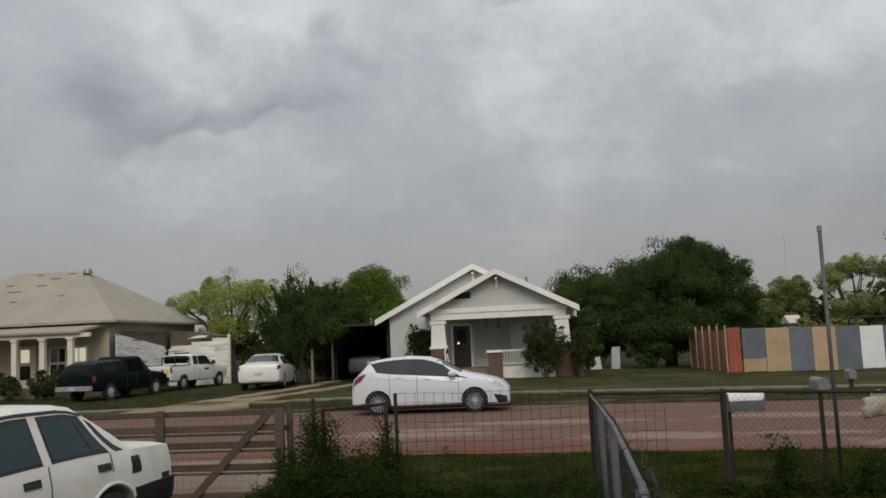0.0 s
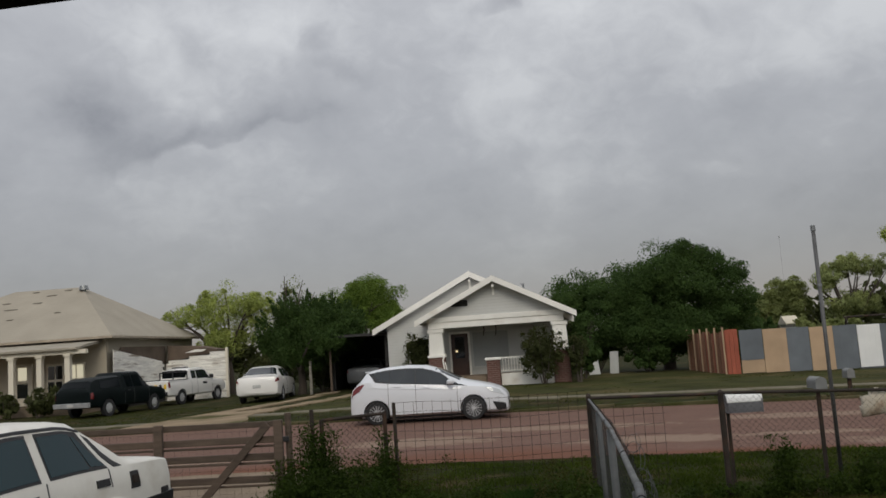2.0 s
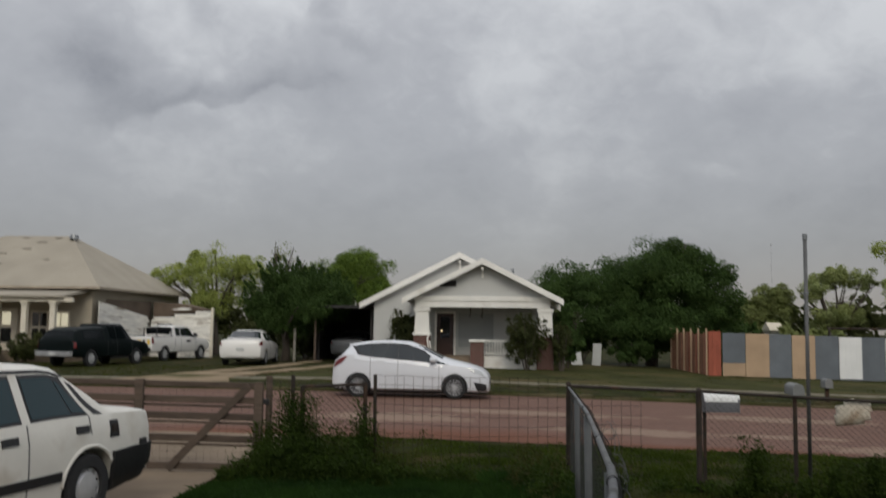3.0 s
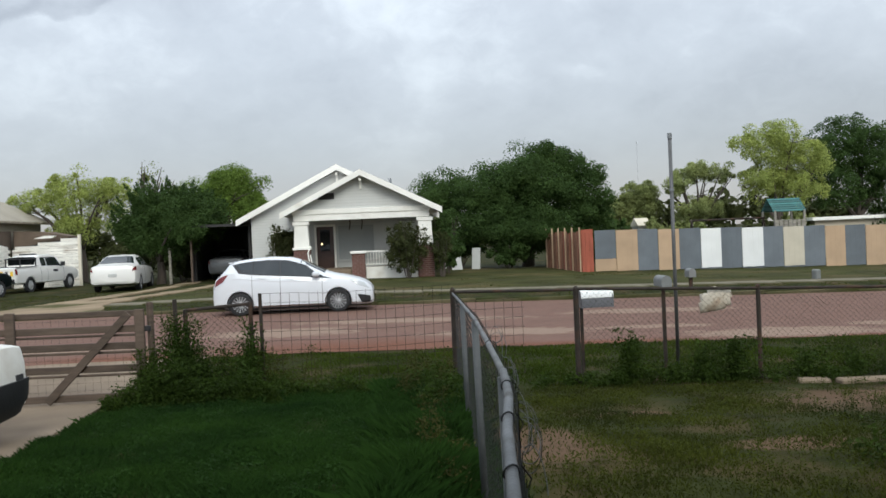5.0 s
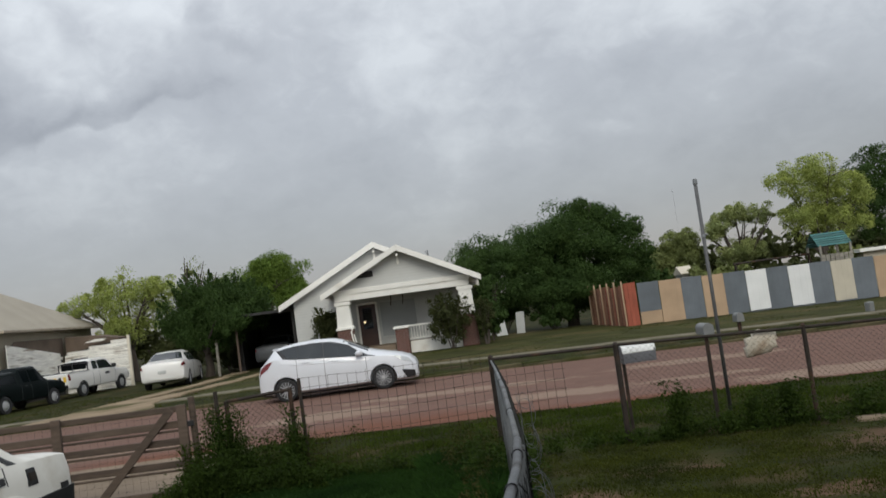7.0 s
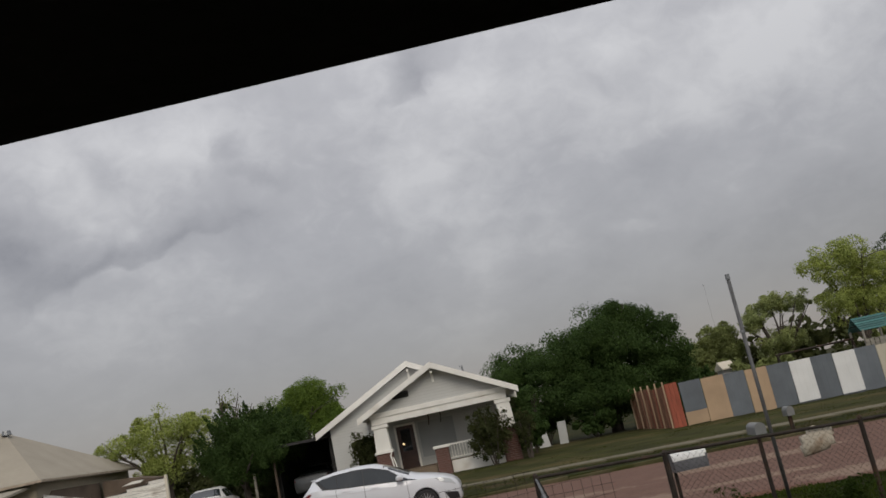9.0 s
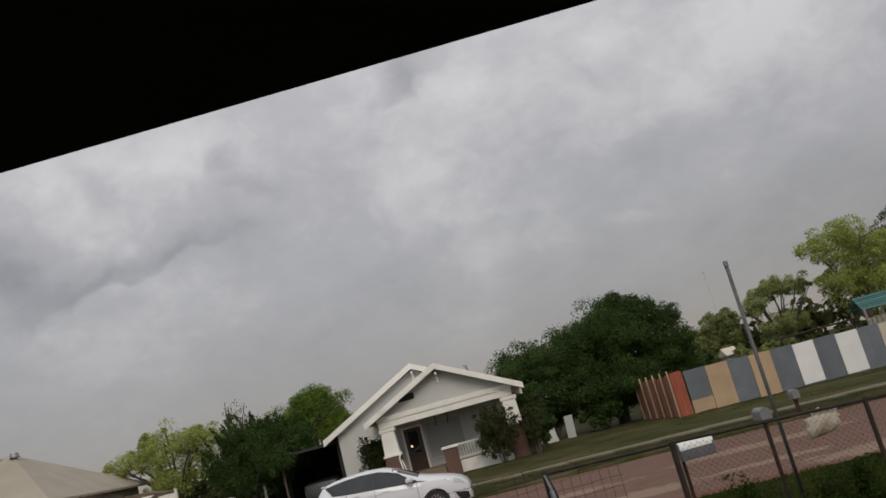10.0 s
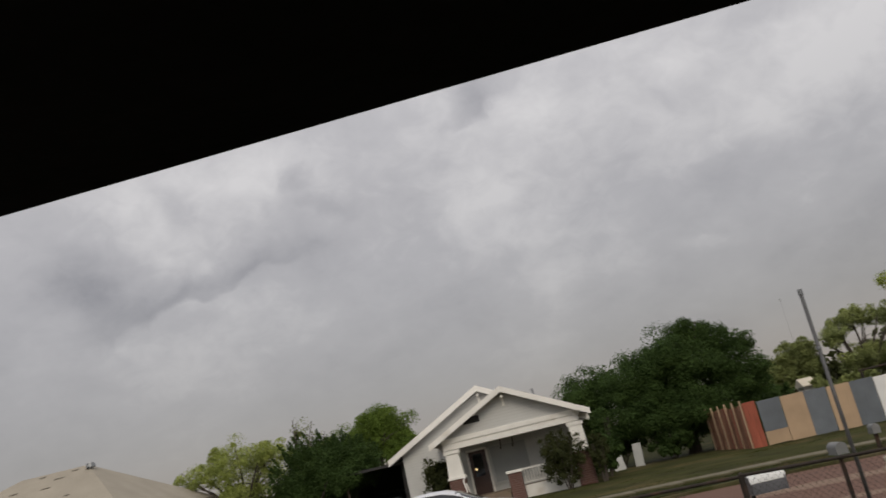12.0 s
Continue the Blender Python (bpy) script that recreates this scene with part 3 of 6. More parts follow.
for i in range(17):
    bm = bm_new()
    x = -3.5 + i * 0.125
    box(bm, x - 0.014, x + 0.014, 39.035, 39.065, 0.88, 1.40)
    hpart("baluster", bm, M_trim, rail)
bm = bm_new()
tube(bm, [(-5.95, 38.35, 0.45), (-6.1, 38.6, 1.5), (-6.0, 39.0, 1.75)], 0.03)
tube(bm, [(-5.8, 38.3, 0.45), (-6.0, 38.55, 1.4)], 0.025)
hpart("stair_rail", bm, M_trim, label="leaning white stair rail")
# porch back wall with the door and the wide window
bm = bm_new()
box(bm, -6.7, -0.76, 41.5, 41.59, 0.7, 3.3)
hpart("porch_wall", bm, M_wallgrey, label="blue-grey painted porch wall")
bm = bm_new()
box(bm, -6.7, -0.7, 39.2, 41.58, 3.30, 3.34)
hpart("porch_ceiling", bm, M_wallgrey)
bm = bm_new()
for a, b in ((-6.02, -5.92), (-5.12, -5.02)):
    box(bm, a, b, 41.43, 41.5, 0.7, 2.72)
box(bm, -6.02, -5.02, 41.43, 41.5, 2.64, 2.74)
frame_ob = hpart("door_frame", bm, M_trim, bevel=0.01)
bm = bm_new()
box(bm, -5.92, -5.12, 41.45, 41.49, 0.7, 2.64)
door = hpart("door", bm, mat("dark_door", (0.045, 0.02, 0.013), 0.35, vary=0.3, scale=3), label="dark red-brown front door with a lit pane")
bm = bm_new()
box(bm, -5.75, -5.3, 41.43, 41.45, 1.5, 2.5)
hpart("pane", bm, M_glass, door)
lit = bpy.data.materials.new("lamp_glow")
lit.use_nodes = True
lit.node_tree.nodes["Principled BSDF"].inputs["Emission Color"].default_value = (1, 0.72, 0.36, 1)
lit.node_tree.nodes["Principled BSDF"].inputs["Emission Strength"].default_value = 1.0
bm = bm_new()
bmesh.ops.create_uvsphere(bm, u_segments=10, v_segments=8, radius=0.055)
bmesh.ops.translate(bm, vec=(-5.68, 41.36, 1.83), verts=bm.verts)
box(bm, -5.70, -5.66, 41.38, 41.43, 1.80, 1.86)
hpart("door_lamp", bm, lit, door, "small warm glowing lamp")
bm = bm_new()
for a, b in ((-4.98, -4.90), (-3.24, -3.14), (-1.1, -1.0)):
    box(bm, a, b, 41.44, 41.5, 1.05, 2.72)
box(bm, -4.98, -1.0, 41.44, 41.5, 2.66, 2.74)
box(bm, -4.98, -1.0, 41.42, 41.5, 1.0, 1.07)
win = hpart("window", bm, M_wallgrey)
bm = bm_new()
box(bm, -4.9, -3.24, 41.46, 41.49, 1.07, 2.66)
hpart("screen", bm, mat("grey_screen", (0.31, 0.325, 0.31), 0.6, vary=0.12, scale=0.8), win, "grey window screen")
bm = bm_new()
box(bm, -3.14, -1.1, 41.46, 41.49, 1.07, 2.66)
hpart("screen", bm, M_wallgrey, win)
for x in (-4.3, -3.75):
    bm = bm_new()
    tube(bm, [(x, 40.2, 3.3), (x + 0.03, 40.2, 2.75), (x - 0.02, 40.2, 2.45)], 0.022)
    hpart("hook", bm, M_rust, label="hanging rusty hook")
bm = bm_new()
box(bm, -7.95, -7.0, 41.52, 41.6, 1.1, 2.55)
w = hpart("window", bm, M_trim, bevel=0.01)
bm = bm_new()
box(bm, -7.87, -7.08, 41.50, 41.52, 1.18, 2.47)
hpart("pane", bm, M_glass, w)
bm = bm_new()
tube(bm, [(-2.25, 44, 4.0), (-2.32, 44, 4.98)], 0.035)
tube(bm, [(-2.32, 44, 4.75), (-2.44, 44, 4.98)], 0.02)
hpart("roof_vent", bm, M_steel)

M_greywood = mat("pale_weathered_post", (0.26, 0.24, 0.20), 0.9, vary=0.3, scale=3, fine=25, bump=0.3, stretch=(1, 1, 4))
# carport beside it: the shade inside is put into its near-black colour
cp = thing("carport", (-10.6, 43, 0.3), label="flat-roofed carport beside the white house, coloured near-black for its shade", category="carport")
CO = Vector((-10.6, 43, 0.3))


def cpart(name, bm, material, label=""):
    bmesh.ops.translate(bm, vec=-CO, verts=bm.verts)
    return part(name, bm, material, cp, label)


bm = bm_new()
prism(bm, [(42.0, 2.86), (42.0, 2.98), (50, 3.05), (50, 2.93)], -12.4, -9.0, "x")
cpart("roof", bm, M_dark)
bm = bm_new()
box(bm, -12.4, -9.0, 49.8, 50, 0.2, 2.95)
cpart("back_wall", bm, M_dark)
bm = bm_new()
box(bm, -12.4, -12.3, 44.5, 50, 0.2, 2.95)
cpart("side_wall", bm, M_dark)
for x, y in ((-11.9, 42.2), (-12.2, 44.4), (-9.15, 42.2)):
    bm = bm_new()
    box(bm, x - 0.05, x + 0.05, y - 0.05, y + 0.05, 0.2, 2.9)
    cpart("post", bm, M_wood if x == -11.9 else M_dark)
bm = bm_new()
box(bm, -13.16, -13.04, 42.9, 43.0, 0.0, 1.95)
solid("fence_post", bm, M_greywood, "pale weathered wooden post beside the carport", "post")

# ---- tan hip-roofed house ----
tan = thing("hip_roof_house", (-29.5, 47, 0.3), label="tan stucco house with a hip roof missing shingles", category="house")
TO = Vector((-29.5, 47, 0.3))


def tpart(name, bm, material, parent=None, label="", bevel=0.0):
    bmesh.ops.translate(bm, vec=-TO, verts=bm.verts)
    return part(name, bm, material, parent or tan, label, bevel)


bm = bm_new()
box(bm, -37.5, -23.3, 42.4, 53.8, -0.1, 3.7)
tpart("wall", bm, M_tanwall)
bm = bm_new()
e = [bm.verts.new(p) for p in ((-38.1, 41.8, 3.72), (-22.7, 41.8, 3.72), (-22.7, 54.4, 3.72), (-38.1, 54.4, 3.72))]
rid = [bm.verts.new(p) for p in ((-31.0, 47.3, 6.82), (-27.1, 47.3, 6.82))]
bm.faces.new((e[0], e[1], rid[1], rid[0]))
bm.faces.new((e[1], e[2], rid[1]))
bm.faces.new((e[2], e[3], rid[0], rid[1]))
bm.faces.new((e[3], e[0], rid[0]))
bm.faces.new(e[::-1])
troof = tpart("roof", bm, M_tanroof)
bm = bm_new()
box(bm, -38.15, -22.65, 41.75, 41.82, 3.64, 3.76)
box(bm, -22.72, -22.65, 41.82, 54.4, 3.64, 3.76)
tpart("fascia", bm, mat("cream_fascia", (0.36, 0.30, 0.23), 0.8))
bm = bm_new()
box(bm, -23.29, -23.26, 42.5, 52, 2.9, 3.5)
tpart("frieze", bm, M_tanwall)
# torn shingle patches lie on the front slope
random.seed(11)
for px, fz, w in ((-33.6, 0.42, 0.9), (-31.2, 0.62, 0.75), (-29.6, 0.86, 0.6), (-30.0, 0.72, 0.55), (-28.9, 0.95, 0.45), (-30.8, 0.95, 0.4), (-28.2, 0.5, 0.35), (-31.9, 0.75, 0.5), (-30.6, 0.42, 0.4)):
    y, z = 41.8 + 5.5 * fz, 3.72 + 3.10 * fz
    bm = bm_new()
    prism(bm, [(-w / 2, -0.03), (-w / 5, -0.07), (w / 3, -0.05), (w / 2, 0.02), (w / 4, 0.06), (-w / 3, 0.04)], 0.0, 0.02, "z")
    bmesh.ops.transform(bm, matrix=pose(px + 1.2, y, z + 0.005, 29.4, 0, random.uniform(-6, 6)), verts=bm.verts)
    tpart("torn_shingle", bm, mat("torn_felt", (0.15, 0.13, 0.10), 0.9), troof, "torn dark shingle patch")
bm = bm_new()
tube(bm, [(-26.75, 46.9, 6.4), (-26.75, 46.9, 6.62)], 0.12)
tube(bm, [(-26.75, 46.9, 6.62), (-26.75, 46.9, 6.85)], [0.27, 0.2], 10)
tpart("turbine_vent", bm, M_steel, troof, "dull metal turbine vent")
bm = bm_new()
box(bm, -24.5, -24.2, 46.0, 46.3, 4.5, 4.75)
tpart("roof_vent", bm, M_trim, troof)
# porch of the tan house
# emission in this material makes some panes glow a warm cream
M_glowpane = bpy.data.materials.new("glow_pane")
M_glowpane.use_nodes = True
M_glowpane.node_tree.nodes["Principled BSDF"].inputs["Base Color"].default_value = (0.3, 0.28, 0.2, 1)
M_glowpane.node_tree.nodes["Principled BSDF"].inputs["Emission Color"].default_value = (1, 0.9, 0.66, 1)
M_glowpane.node_tree.nodes["Principled BSDF"].inputs["Emission Strength"].default_value = 0.5
bm = bm_new()
prism(bm, [(39.8, 3.14), (39.8, 3.24), (42.4, 3.62), (42.4, 3.48)], -37.5, -23.5, "x")
tpart("porch_roof", bm, M_tanroof)
bm = bm_new()
box(bm, -37.4, -23.1, 40.0, 40.2, 2.94, 3.14)
tpart("porch_beam", bm, M_cream)
for x in (-33.85, -32.45, -31.05, -29.65, -28.25, -26.85, -25.45, -24.05):
    bm = bm_new()
    box(bm, x - 0.13, x + 0.13, 39.98, 40.22, 0.4, 2.94)
    box(bm, x - 0.18, x + 0.18, 39.93, 40.27, 0.4, 0.55)
    box(bm, x - 0.18, x + 0.18, 39.93, 40.27, 2.82, 2.94)
    tpart("column", bm, M_cream, label="cream square porch column", bevel=0.01)
bm = bm_new()
box(bm, -37.5, -23.3, 39.8, 42.4, 0.0, 0.55)
tpart("porch_floor", bm, M_conc)
for x in (-33.2, -29.6, -25.95, -24.85):
    bm = bm_new()
    box(bm, x - 0.46, x + 0.46, 42.33, 42.4, 0.95, 2.55)
    w = tpart("window", bm, M_cream, bevel=0.01)
    for z0, z1 in ((1.02, 1.66), (1.78, 2.44)):
        for u in (-0.2, 0.2):
            bm = bm_new()
            box(bm, x + u - 0.165, x + u + 0.165, 42.31, 42.33, z0, z1)
            glows = z0 > 1.5 and x in (-29.6, -24.85)
            tpart("pane", bm, M_glowpane if glows else M_glass, w, "warm cream pane with its own glow" if glows else "")
bm = bm_new()
box(bm, -28.15, -27.15, 42.33, 42.4, 0.55, 2.65)
d = tpart("door", bm, M_cream, label="cream panelled door with a bright pane")
bm = bm_new()
box(bm, -27.9, -27.45, 42.31, 42.33, 1.82, 2.46)
tpart("pane", bm, M_glowpane, d, "warm cream pane with its own glow")
bm = bm_new()
box(bm, -27.95, -27.4, 42.31, 42.33, 0.95, 1.65)
tpart("pane", bm, M_glass, d)

# low white-boarded building behind the trucks
shed = thing("boarded_shed", (-20.6, 46, 0.3), label="low shed of peeling white boards with a sagging dark roof", category="shed")
SO = Vector((-20.6, 46, 0.3))


def spart(name, bm, material, label=""):
    bmesh.ops.translate(bm, vec=-SO, verts=bm.verts)
    return part(name, bm, material, shed, label)


random.seed(17)
# dark sheets behind the boards stand for shade in gaps and opening
bm = bm_new()
prism(bm, [(42.35, -0.1), (42.35, 3.0), (48.5, 2.28), (48.5, -0.1)], -22.99, -22.93, "x")
prism(bm, [(-22.82, -0.1), (-22.82, 2.28), (-19.25, 2.78), (-19.25, -0.1)], 48.6, 48.66)
spart("backing", bm, M_dark)
for n in range(16):
    z = 0.0 + n * 0.17
    if n < 8:
        bm = bm_new()
        t = 3.06 - n * 0.16
        e = 48.45 - random.choice((0, 0, 0.25))
        prism(bm, [(42.3, t), (e, t - 0.118 * (e - 42.3)), (e, t - 0.118 * (e - 42.3) - 0.152), (42.3, t - 0.155)], -22.92, -22.885, "x")
        spart("board", bm, M_board)
    start = max(-22.82, -22.82 + (z + 0.17 - 2.36) / 0.14)
    if start < -19.6:
        bm = bm_new()
        box(bm, start, -19.3 - random.choice((0, 0, 0.02)), 48.55 - random.uniform(0, 0.012), 48.59, z, z + 0.164)
        spart("board", bm, M_board)
bm = bm_new()
box(bm, -19.32, -19.18, 48.44, 48.6, -0.1, 2.9)
spart("corner_board", bm, M_cream)
bm = bm_new()
prism(bm, [(-22.8, 2.2), (-22.8, 3.22), (-21.2, 3.12), (-19.9, 2.84), (-19.9, 2.4)], 48.75, 50.4)
M_felt = mat("brown_felt", (0.13, 0.095, 0.068), 0.9, vary=0.3, scale=1.0, fine=12)
spart("roof", bm, M_felt)
# plain brown sheet added on the house wall above the board tops
bm = bm_new()
prism(bm, [(43.1, 2.92), (43.4, 3.2), (48.9, 3.22), (48.9, 2.2)], -23.05, -22.995, "x")
spart("roof_flashing", bm, M_felt, "brown sheet against the house wall above the boards")
bm = bm_new()
prism(bm, [(-21.6, 2.75), (-21.0, 2.9), (-20.4, 2.88), (-20.6, 2.76)], 48.3, 48.5)
spart("torn_sheet", bm, M_trim, "torn pale sheet on the roof edge")

# ---- painted panel fence ----
fence = thing("panel_fence", (6.3, 39.3, 0.0), label="tall fence of painted panels in grey, tan, cream and white", category="fence")


def board_face(bm, x0, x1, y0, y1, z0, z1, n, seed):
    """One sheet with upright grooves and a slightly uneven top edge."""
    pts = []
    for k in range(n):
        a, b = x0 + (x1 - x0) * k / n, x0 + (x1 - x0) * (k + 1) / n
        pts += [(a + 0.004, y0), (b - 0.005, y0), (b - 0.002, y0 + 0.004)]
    top = [bm.verts.new((p, q, z1 + 0.012 * noise.noise((p * 6, seed, 0)))) for p, q in pts]
    low = [bm.verts.new((p, q, z0 + 0.03 * noise.noise((p * 3, seed, 5)))) for p, q in pts]
    bt = [bm.verts.new((x1, y1, z1)), bm.verts.new((x0, y1, z1))]
    bl = [bm.verts.new((x1, y1, z0)), bm.verts.new((x0, y1, z0))]
    for k in range(len(pts) - 1):
        bm.faces.new((low[k], low[k + 1], top[k + 1], top[k]))
    bm.faces.new((bl[0], bl[1], bt[1], bt[0]))
    bm.faces.new((low[-1], bl[0], bt[0], top[-1]))
    bm.faces.new((bl[1], low[0], top[0], bt[1]))
    bm.faces.new(top + bt)
    bm.faces.new(low[::-1] + bl[::-1])


paints = [P_grey, P_tan, P_grey, P_tan, P_grey, P_white, P_grey, P_white, P_grey, P_cream, P_grey, P_tan, P_grey, P_tan, P_grey, P_cream, P_grey, P_cream, P_grey, P_cream]
x = 6.78
for i, paint in enumerate(paints):
    wd = 0.98 + 0.03 * math.sin(i * 2.1)
    top = 1.93 - 0.0215 * (x - 6.3) + 0.015 * math.sin(i * 3.3)
    low = top - (1.79 if paint in (P_white, P_cream) else 1.86 if i else 1.3)
    proud = 0.03 if paint in (P_white, P_cream, P_tan) else 0.0
    bm = bm_new()
    board_face(bm, x - 6.3 + 0.004, x + wd - 6.3 - 0.004, -0.03 - proud, -proud, low, top, 4, i)
    part("panel", bm, paint, fence)
    if paint in (P_white, P_cream) or not i:
        bm = bm_new()
        board_face(bm, x - 6.3 + 0.004, x + wd - 6.3 - 0.004, -0.02, 0.0, top - 1.86, low + (0.05 if i else 0.0), 6, i + 40)
        part("base_panel", bm, P_grey if i else P_tan, fence)
    x += wd
bm = bm_new()
for z in (0.35, 1.5):
    prism(bm, [(6.3 - 6.3, z), (26 - 6.3, z - 0.42), (26 - 6.3, z - 0.34), (0, z + 0.08)], 0.004, 0.05)
part("stringer", bm, M_wood, fence)
side_fence = thing("board_fence", (6.2, 39.3, 0.0), label="fence of red-brown upright boards with taller posts", category="fence")
random.seed(5)
for i in range(3):
    bm = bm_new()
    box(bm, -0.02 + i * 0.18, 0.15 + i * 0.18, -0.03, 0.0, 0.02, 1.97 + random.uniform(-0.02, 0.03))
    part("board", bm, P_red, side_fence)
for i in range(34):
    y = 0.05 + i * 0.2
    bm = bm_new()
    h = 1.9 + random.uniform(-0.06, 0.05)
    lean = random.uniform(-0.015, 0.015)
    box(bm, -0.05 + lean - y * 0.05, -0.02 + lean - y * 0.05, y, y + 0.185, 0.0, h)
    part("board", bm, P_red if i in (0, 1, 9, 15) else P_brown, side_fence)
for i in range(6):
    y = 0.02 + i * 1.3
    bm = bm_new()
    box(bm, -0.12 - y * 0.05, -0.055 - y * 0.05, y, y + 0.08, 0.0, 2.1)
    part("post", bm, P_tan, side_fence, "pale upright post")

# ---- vehicles ----
M_tyre = mat("tyre_rubber", (0.018, 0.018, 0.019), 0.85, vary=0.2, scale=8, fine=60, bump=0.2)
M_alloy = mat("alloy_rim", (0.50, 0.50, 0.51), 0.4, metal=0.15, vary=0.1)
M_steelrim = mat("painted_steel_rim", (0.50, 0.50, 0.50), 0.45, metal=0.4, vary=0.15, scale=6)
M_black = mat("black_plastic", (0.014, 0.014, 0.015), 0.55, vary=0.2)
M_lamp_red = glass_mat("red_lamp", (0.13, 0.010, 0.010), 0.12)
M_lamp_clear = glass_mat("clear_lamp", (0.45, 0.47, 0.48), 0.08)
M_autoglass = glass_mat("tinted_glass", (0.014, 0.018, 0.02), 0.03)
M_oldglass = glass_mat("blue_tinted_glass", (0.009, 0.028, 0.034), 0.05)
M_oldglass.node_tree.nodes["Principled BSDF"].inputs["Specular IOR Level"].default_value = 0.42
M_darkglass = glass_mat("black_tinted_glass", (0.004, 0.006, 0.007), 0.12)
M_darkglass.node_tree.nodes["Principled BSDF"].inputs["Specular IOR Level"].default_value = 0.12
C_cream = mat("warm_white_car_paint", (0.76, 0.74, 0.70), 0.35, vary=0.02, scale=1.5, fine=20, bump=0.0, coat=0.6)
C_white = mat("white_car_paint", (0.62, 0.635, 0.66), 0.35, vary=0.02, scale=1.5, fine=20, bump=0.0, coat=0.6)
C_old = mat("aged_white_car_paint", (0.66, 0.64, 0.58), 0.45, vary=0.06, scale=2.5, fine=25, bump=0.02, coat=0.25, stain=(0.40, 0.34, 0.26), stain_at=(0.58, 0.80))
C_dark = mat("black_green_car_paint", (0.003, 0.006, 0.006), 0.45, vary=0.2, coat=0.0, spec=0.1)
C_silver = mat("grey_car_paint", (0.12, 0.125, 0.13), 0.4, metal=0.4, vary=0.1, coat=0.3)
M_orange = mat("orange_reflector", (0.80, 0.52, 0.03), 0.5, vary=0.1)
M_plate = mat("pale_plate", (0.5, 0.5, 0.48), 0.5, vary=0.1)


class Shell:
    """A car body as rings across its length: X from the tail, half width, sill, belt, roof and half width of the roof."""

    def __init__(self, stations):
        dense = []
        for a, b in zip(stations, stations[1:]):
            n = max(1, round((b[0] - a[0]) / 0.14))
            dense += [[p + (q - p) * i / n for p, q in zip(a, b)] for i in range(n)]
        dense.append(list(stations[-1]))
        self.xs = [s[0] for s in dense]
        self.rings = [self.ring(*s[1:]) for s in dense]

    def ring(self, w, zb, belt, roof, wr):
        h = belt - zb
        cap = min(0.05, max(0.012, (roof - belt) * 0.4))
        return [(0, zb), (w * 0.86, zb), (w * 0.97, zb + min(0.06, h * 0.3)), (w, zb + h * 0.45), (w * 0.985, zb + h * 0.78),
                (w * 0.94, belt), (wr, roof - cap), (wr * 0.82, roof), (0, roof + 0.012)]

    def at(self, x, v):
        xs = self.xs
        i = max(0, min(len(xs) - 2, sum(1 for q in xs if q <= x) - 1))
        f = (x - xs[i]) / (xs[i + 1] - xs[i])
        k = max(0, min(7, int(v)))
        g = v - k
        ys = [self.rings[j][k][0] * (1 - g) + self.rings[j][k + 1][0] * g for j in (i, i + 1)]
        zs = [self.rings[j][k][1] * (1 - g) + self.rings[j][k + 1][1] * g for j in (i, i + 1)]
        return Vector((x, ys[0] * (1 - f) + ys[1] * f, zs[0] * (1 - f) + zs[1] * f))

    def body(self, cuts):
        bm = bm_new()
        rows = []
        for x, ring in zip(self.xs, self.rings):
            pts = [(x, -y, z) for y, z in ring[:0:-1] if y > 0]
            pts = [(x, 0, ring[8][1])] + [(x, -y, z) for y, z in ring[7:0:-1]] + [(x, 0, ring[0][1])] + [(x, y, z) for y, z in ring[1:8]]
            rows.append([bm.verts.new(p) for p in pts])
        n = len(rows[0])
        for a, b in zip(rows, rows[1:]):
            for k in range(n):
                bm.faces.new((a[k], a[(k + 1) % n], b[(k + 1) % n], b[k]))
        bm.faces.new(rows[0][::-1])
        bm.faces.new(rows[-1])
        bmesh.ops.recalc_face_normals(bm, faces=bm.faces)
        if not cuts:
            return bm
        me = bpy.data.meshes.new("cut_body")
        bm.to_mesh(me)
        bm.free()
        ob = new("cut_body", me)
        cut = bm_new()
        for x, z, r in cuts:
            for s in (-1, 1):
                tube(cut, [(x, s * 0.58, z), (x, s * 1.3, z)], r, 24)
        bmesh.ops.recalc_face_normals(cut, faces=cut.faces)
        cm = bpy.data.meshes.new("cutter")
        cut.to_mesh(cm)
        cut.free()
        tool = new("cutter", cm)
        mod = ob.modifiers.new("arches", "BOOLEAN")
        mod.object, mod.operation, mod.solver = tool, "DIFFERENCE", "EXACT"
        bpy.context.view_layer.update()
        made = bpy.data.meshes.new_from_object(ob.evaluated_get(bpy.context.evaluated_depsgraph_get()))
        bm = bm_new()
        bm.from_mesh(made)
        for o in (ob, tool):
            bpy.data.objects.remove(o)
        return bm

    def patch(self, bm, low, high, v0, v1, side=1, lift=0.008, n=8, m=3, depth=0.012):
        """A shell panel that lies on the body: X from low[0] to low[1] at v0 and from high[0] to high[1] at v1."""
        grid = []
        for j in range(m + 1):
            f = j / m
            row = []
            for i in range(n + 1):
                u = i / n
                x = (low[0] * (1 - u) + low[1] * u) * (1 - f) + (high[0] * (1 - u) + high[1] * u) * f
                v = v0 + (v1 - v0) * f
                p = self.at(x, v)
                e = 0.02
                tx = self.at(min(x + e, self.xs[-1]), v) - self.at(max(x - e, self.xs[0]), v)
                tv = self.at(x, min(v + 0.05, 7.99)) - self.at(x, max(v - 0.05, 0))
                nrm = tx.cross(tv)
                nrm = nrm.normalized() if nrm.length > 1e-9 else Vector((0, 1, 0))
                if nrm.y < 0 or (abs(nrm.y) < 0.05 and nrm.z < 0):
                    nrm = -nrm
                row.append([p + nrm * lift, p - nrm * depth])
            grid.append(row)

        def vert(p):
            return bm.verts.new((p.x, p.y * side, p.z))
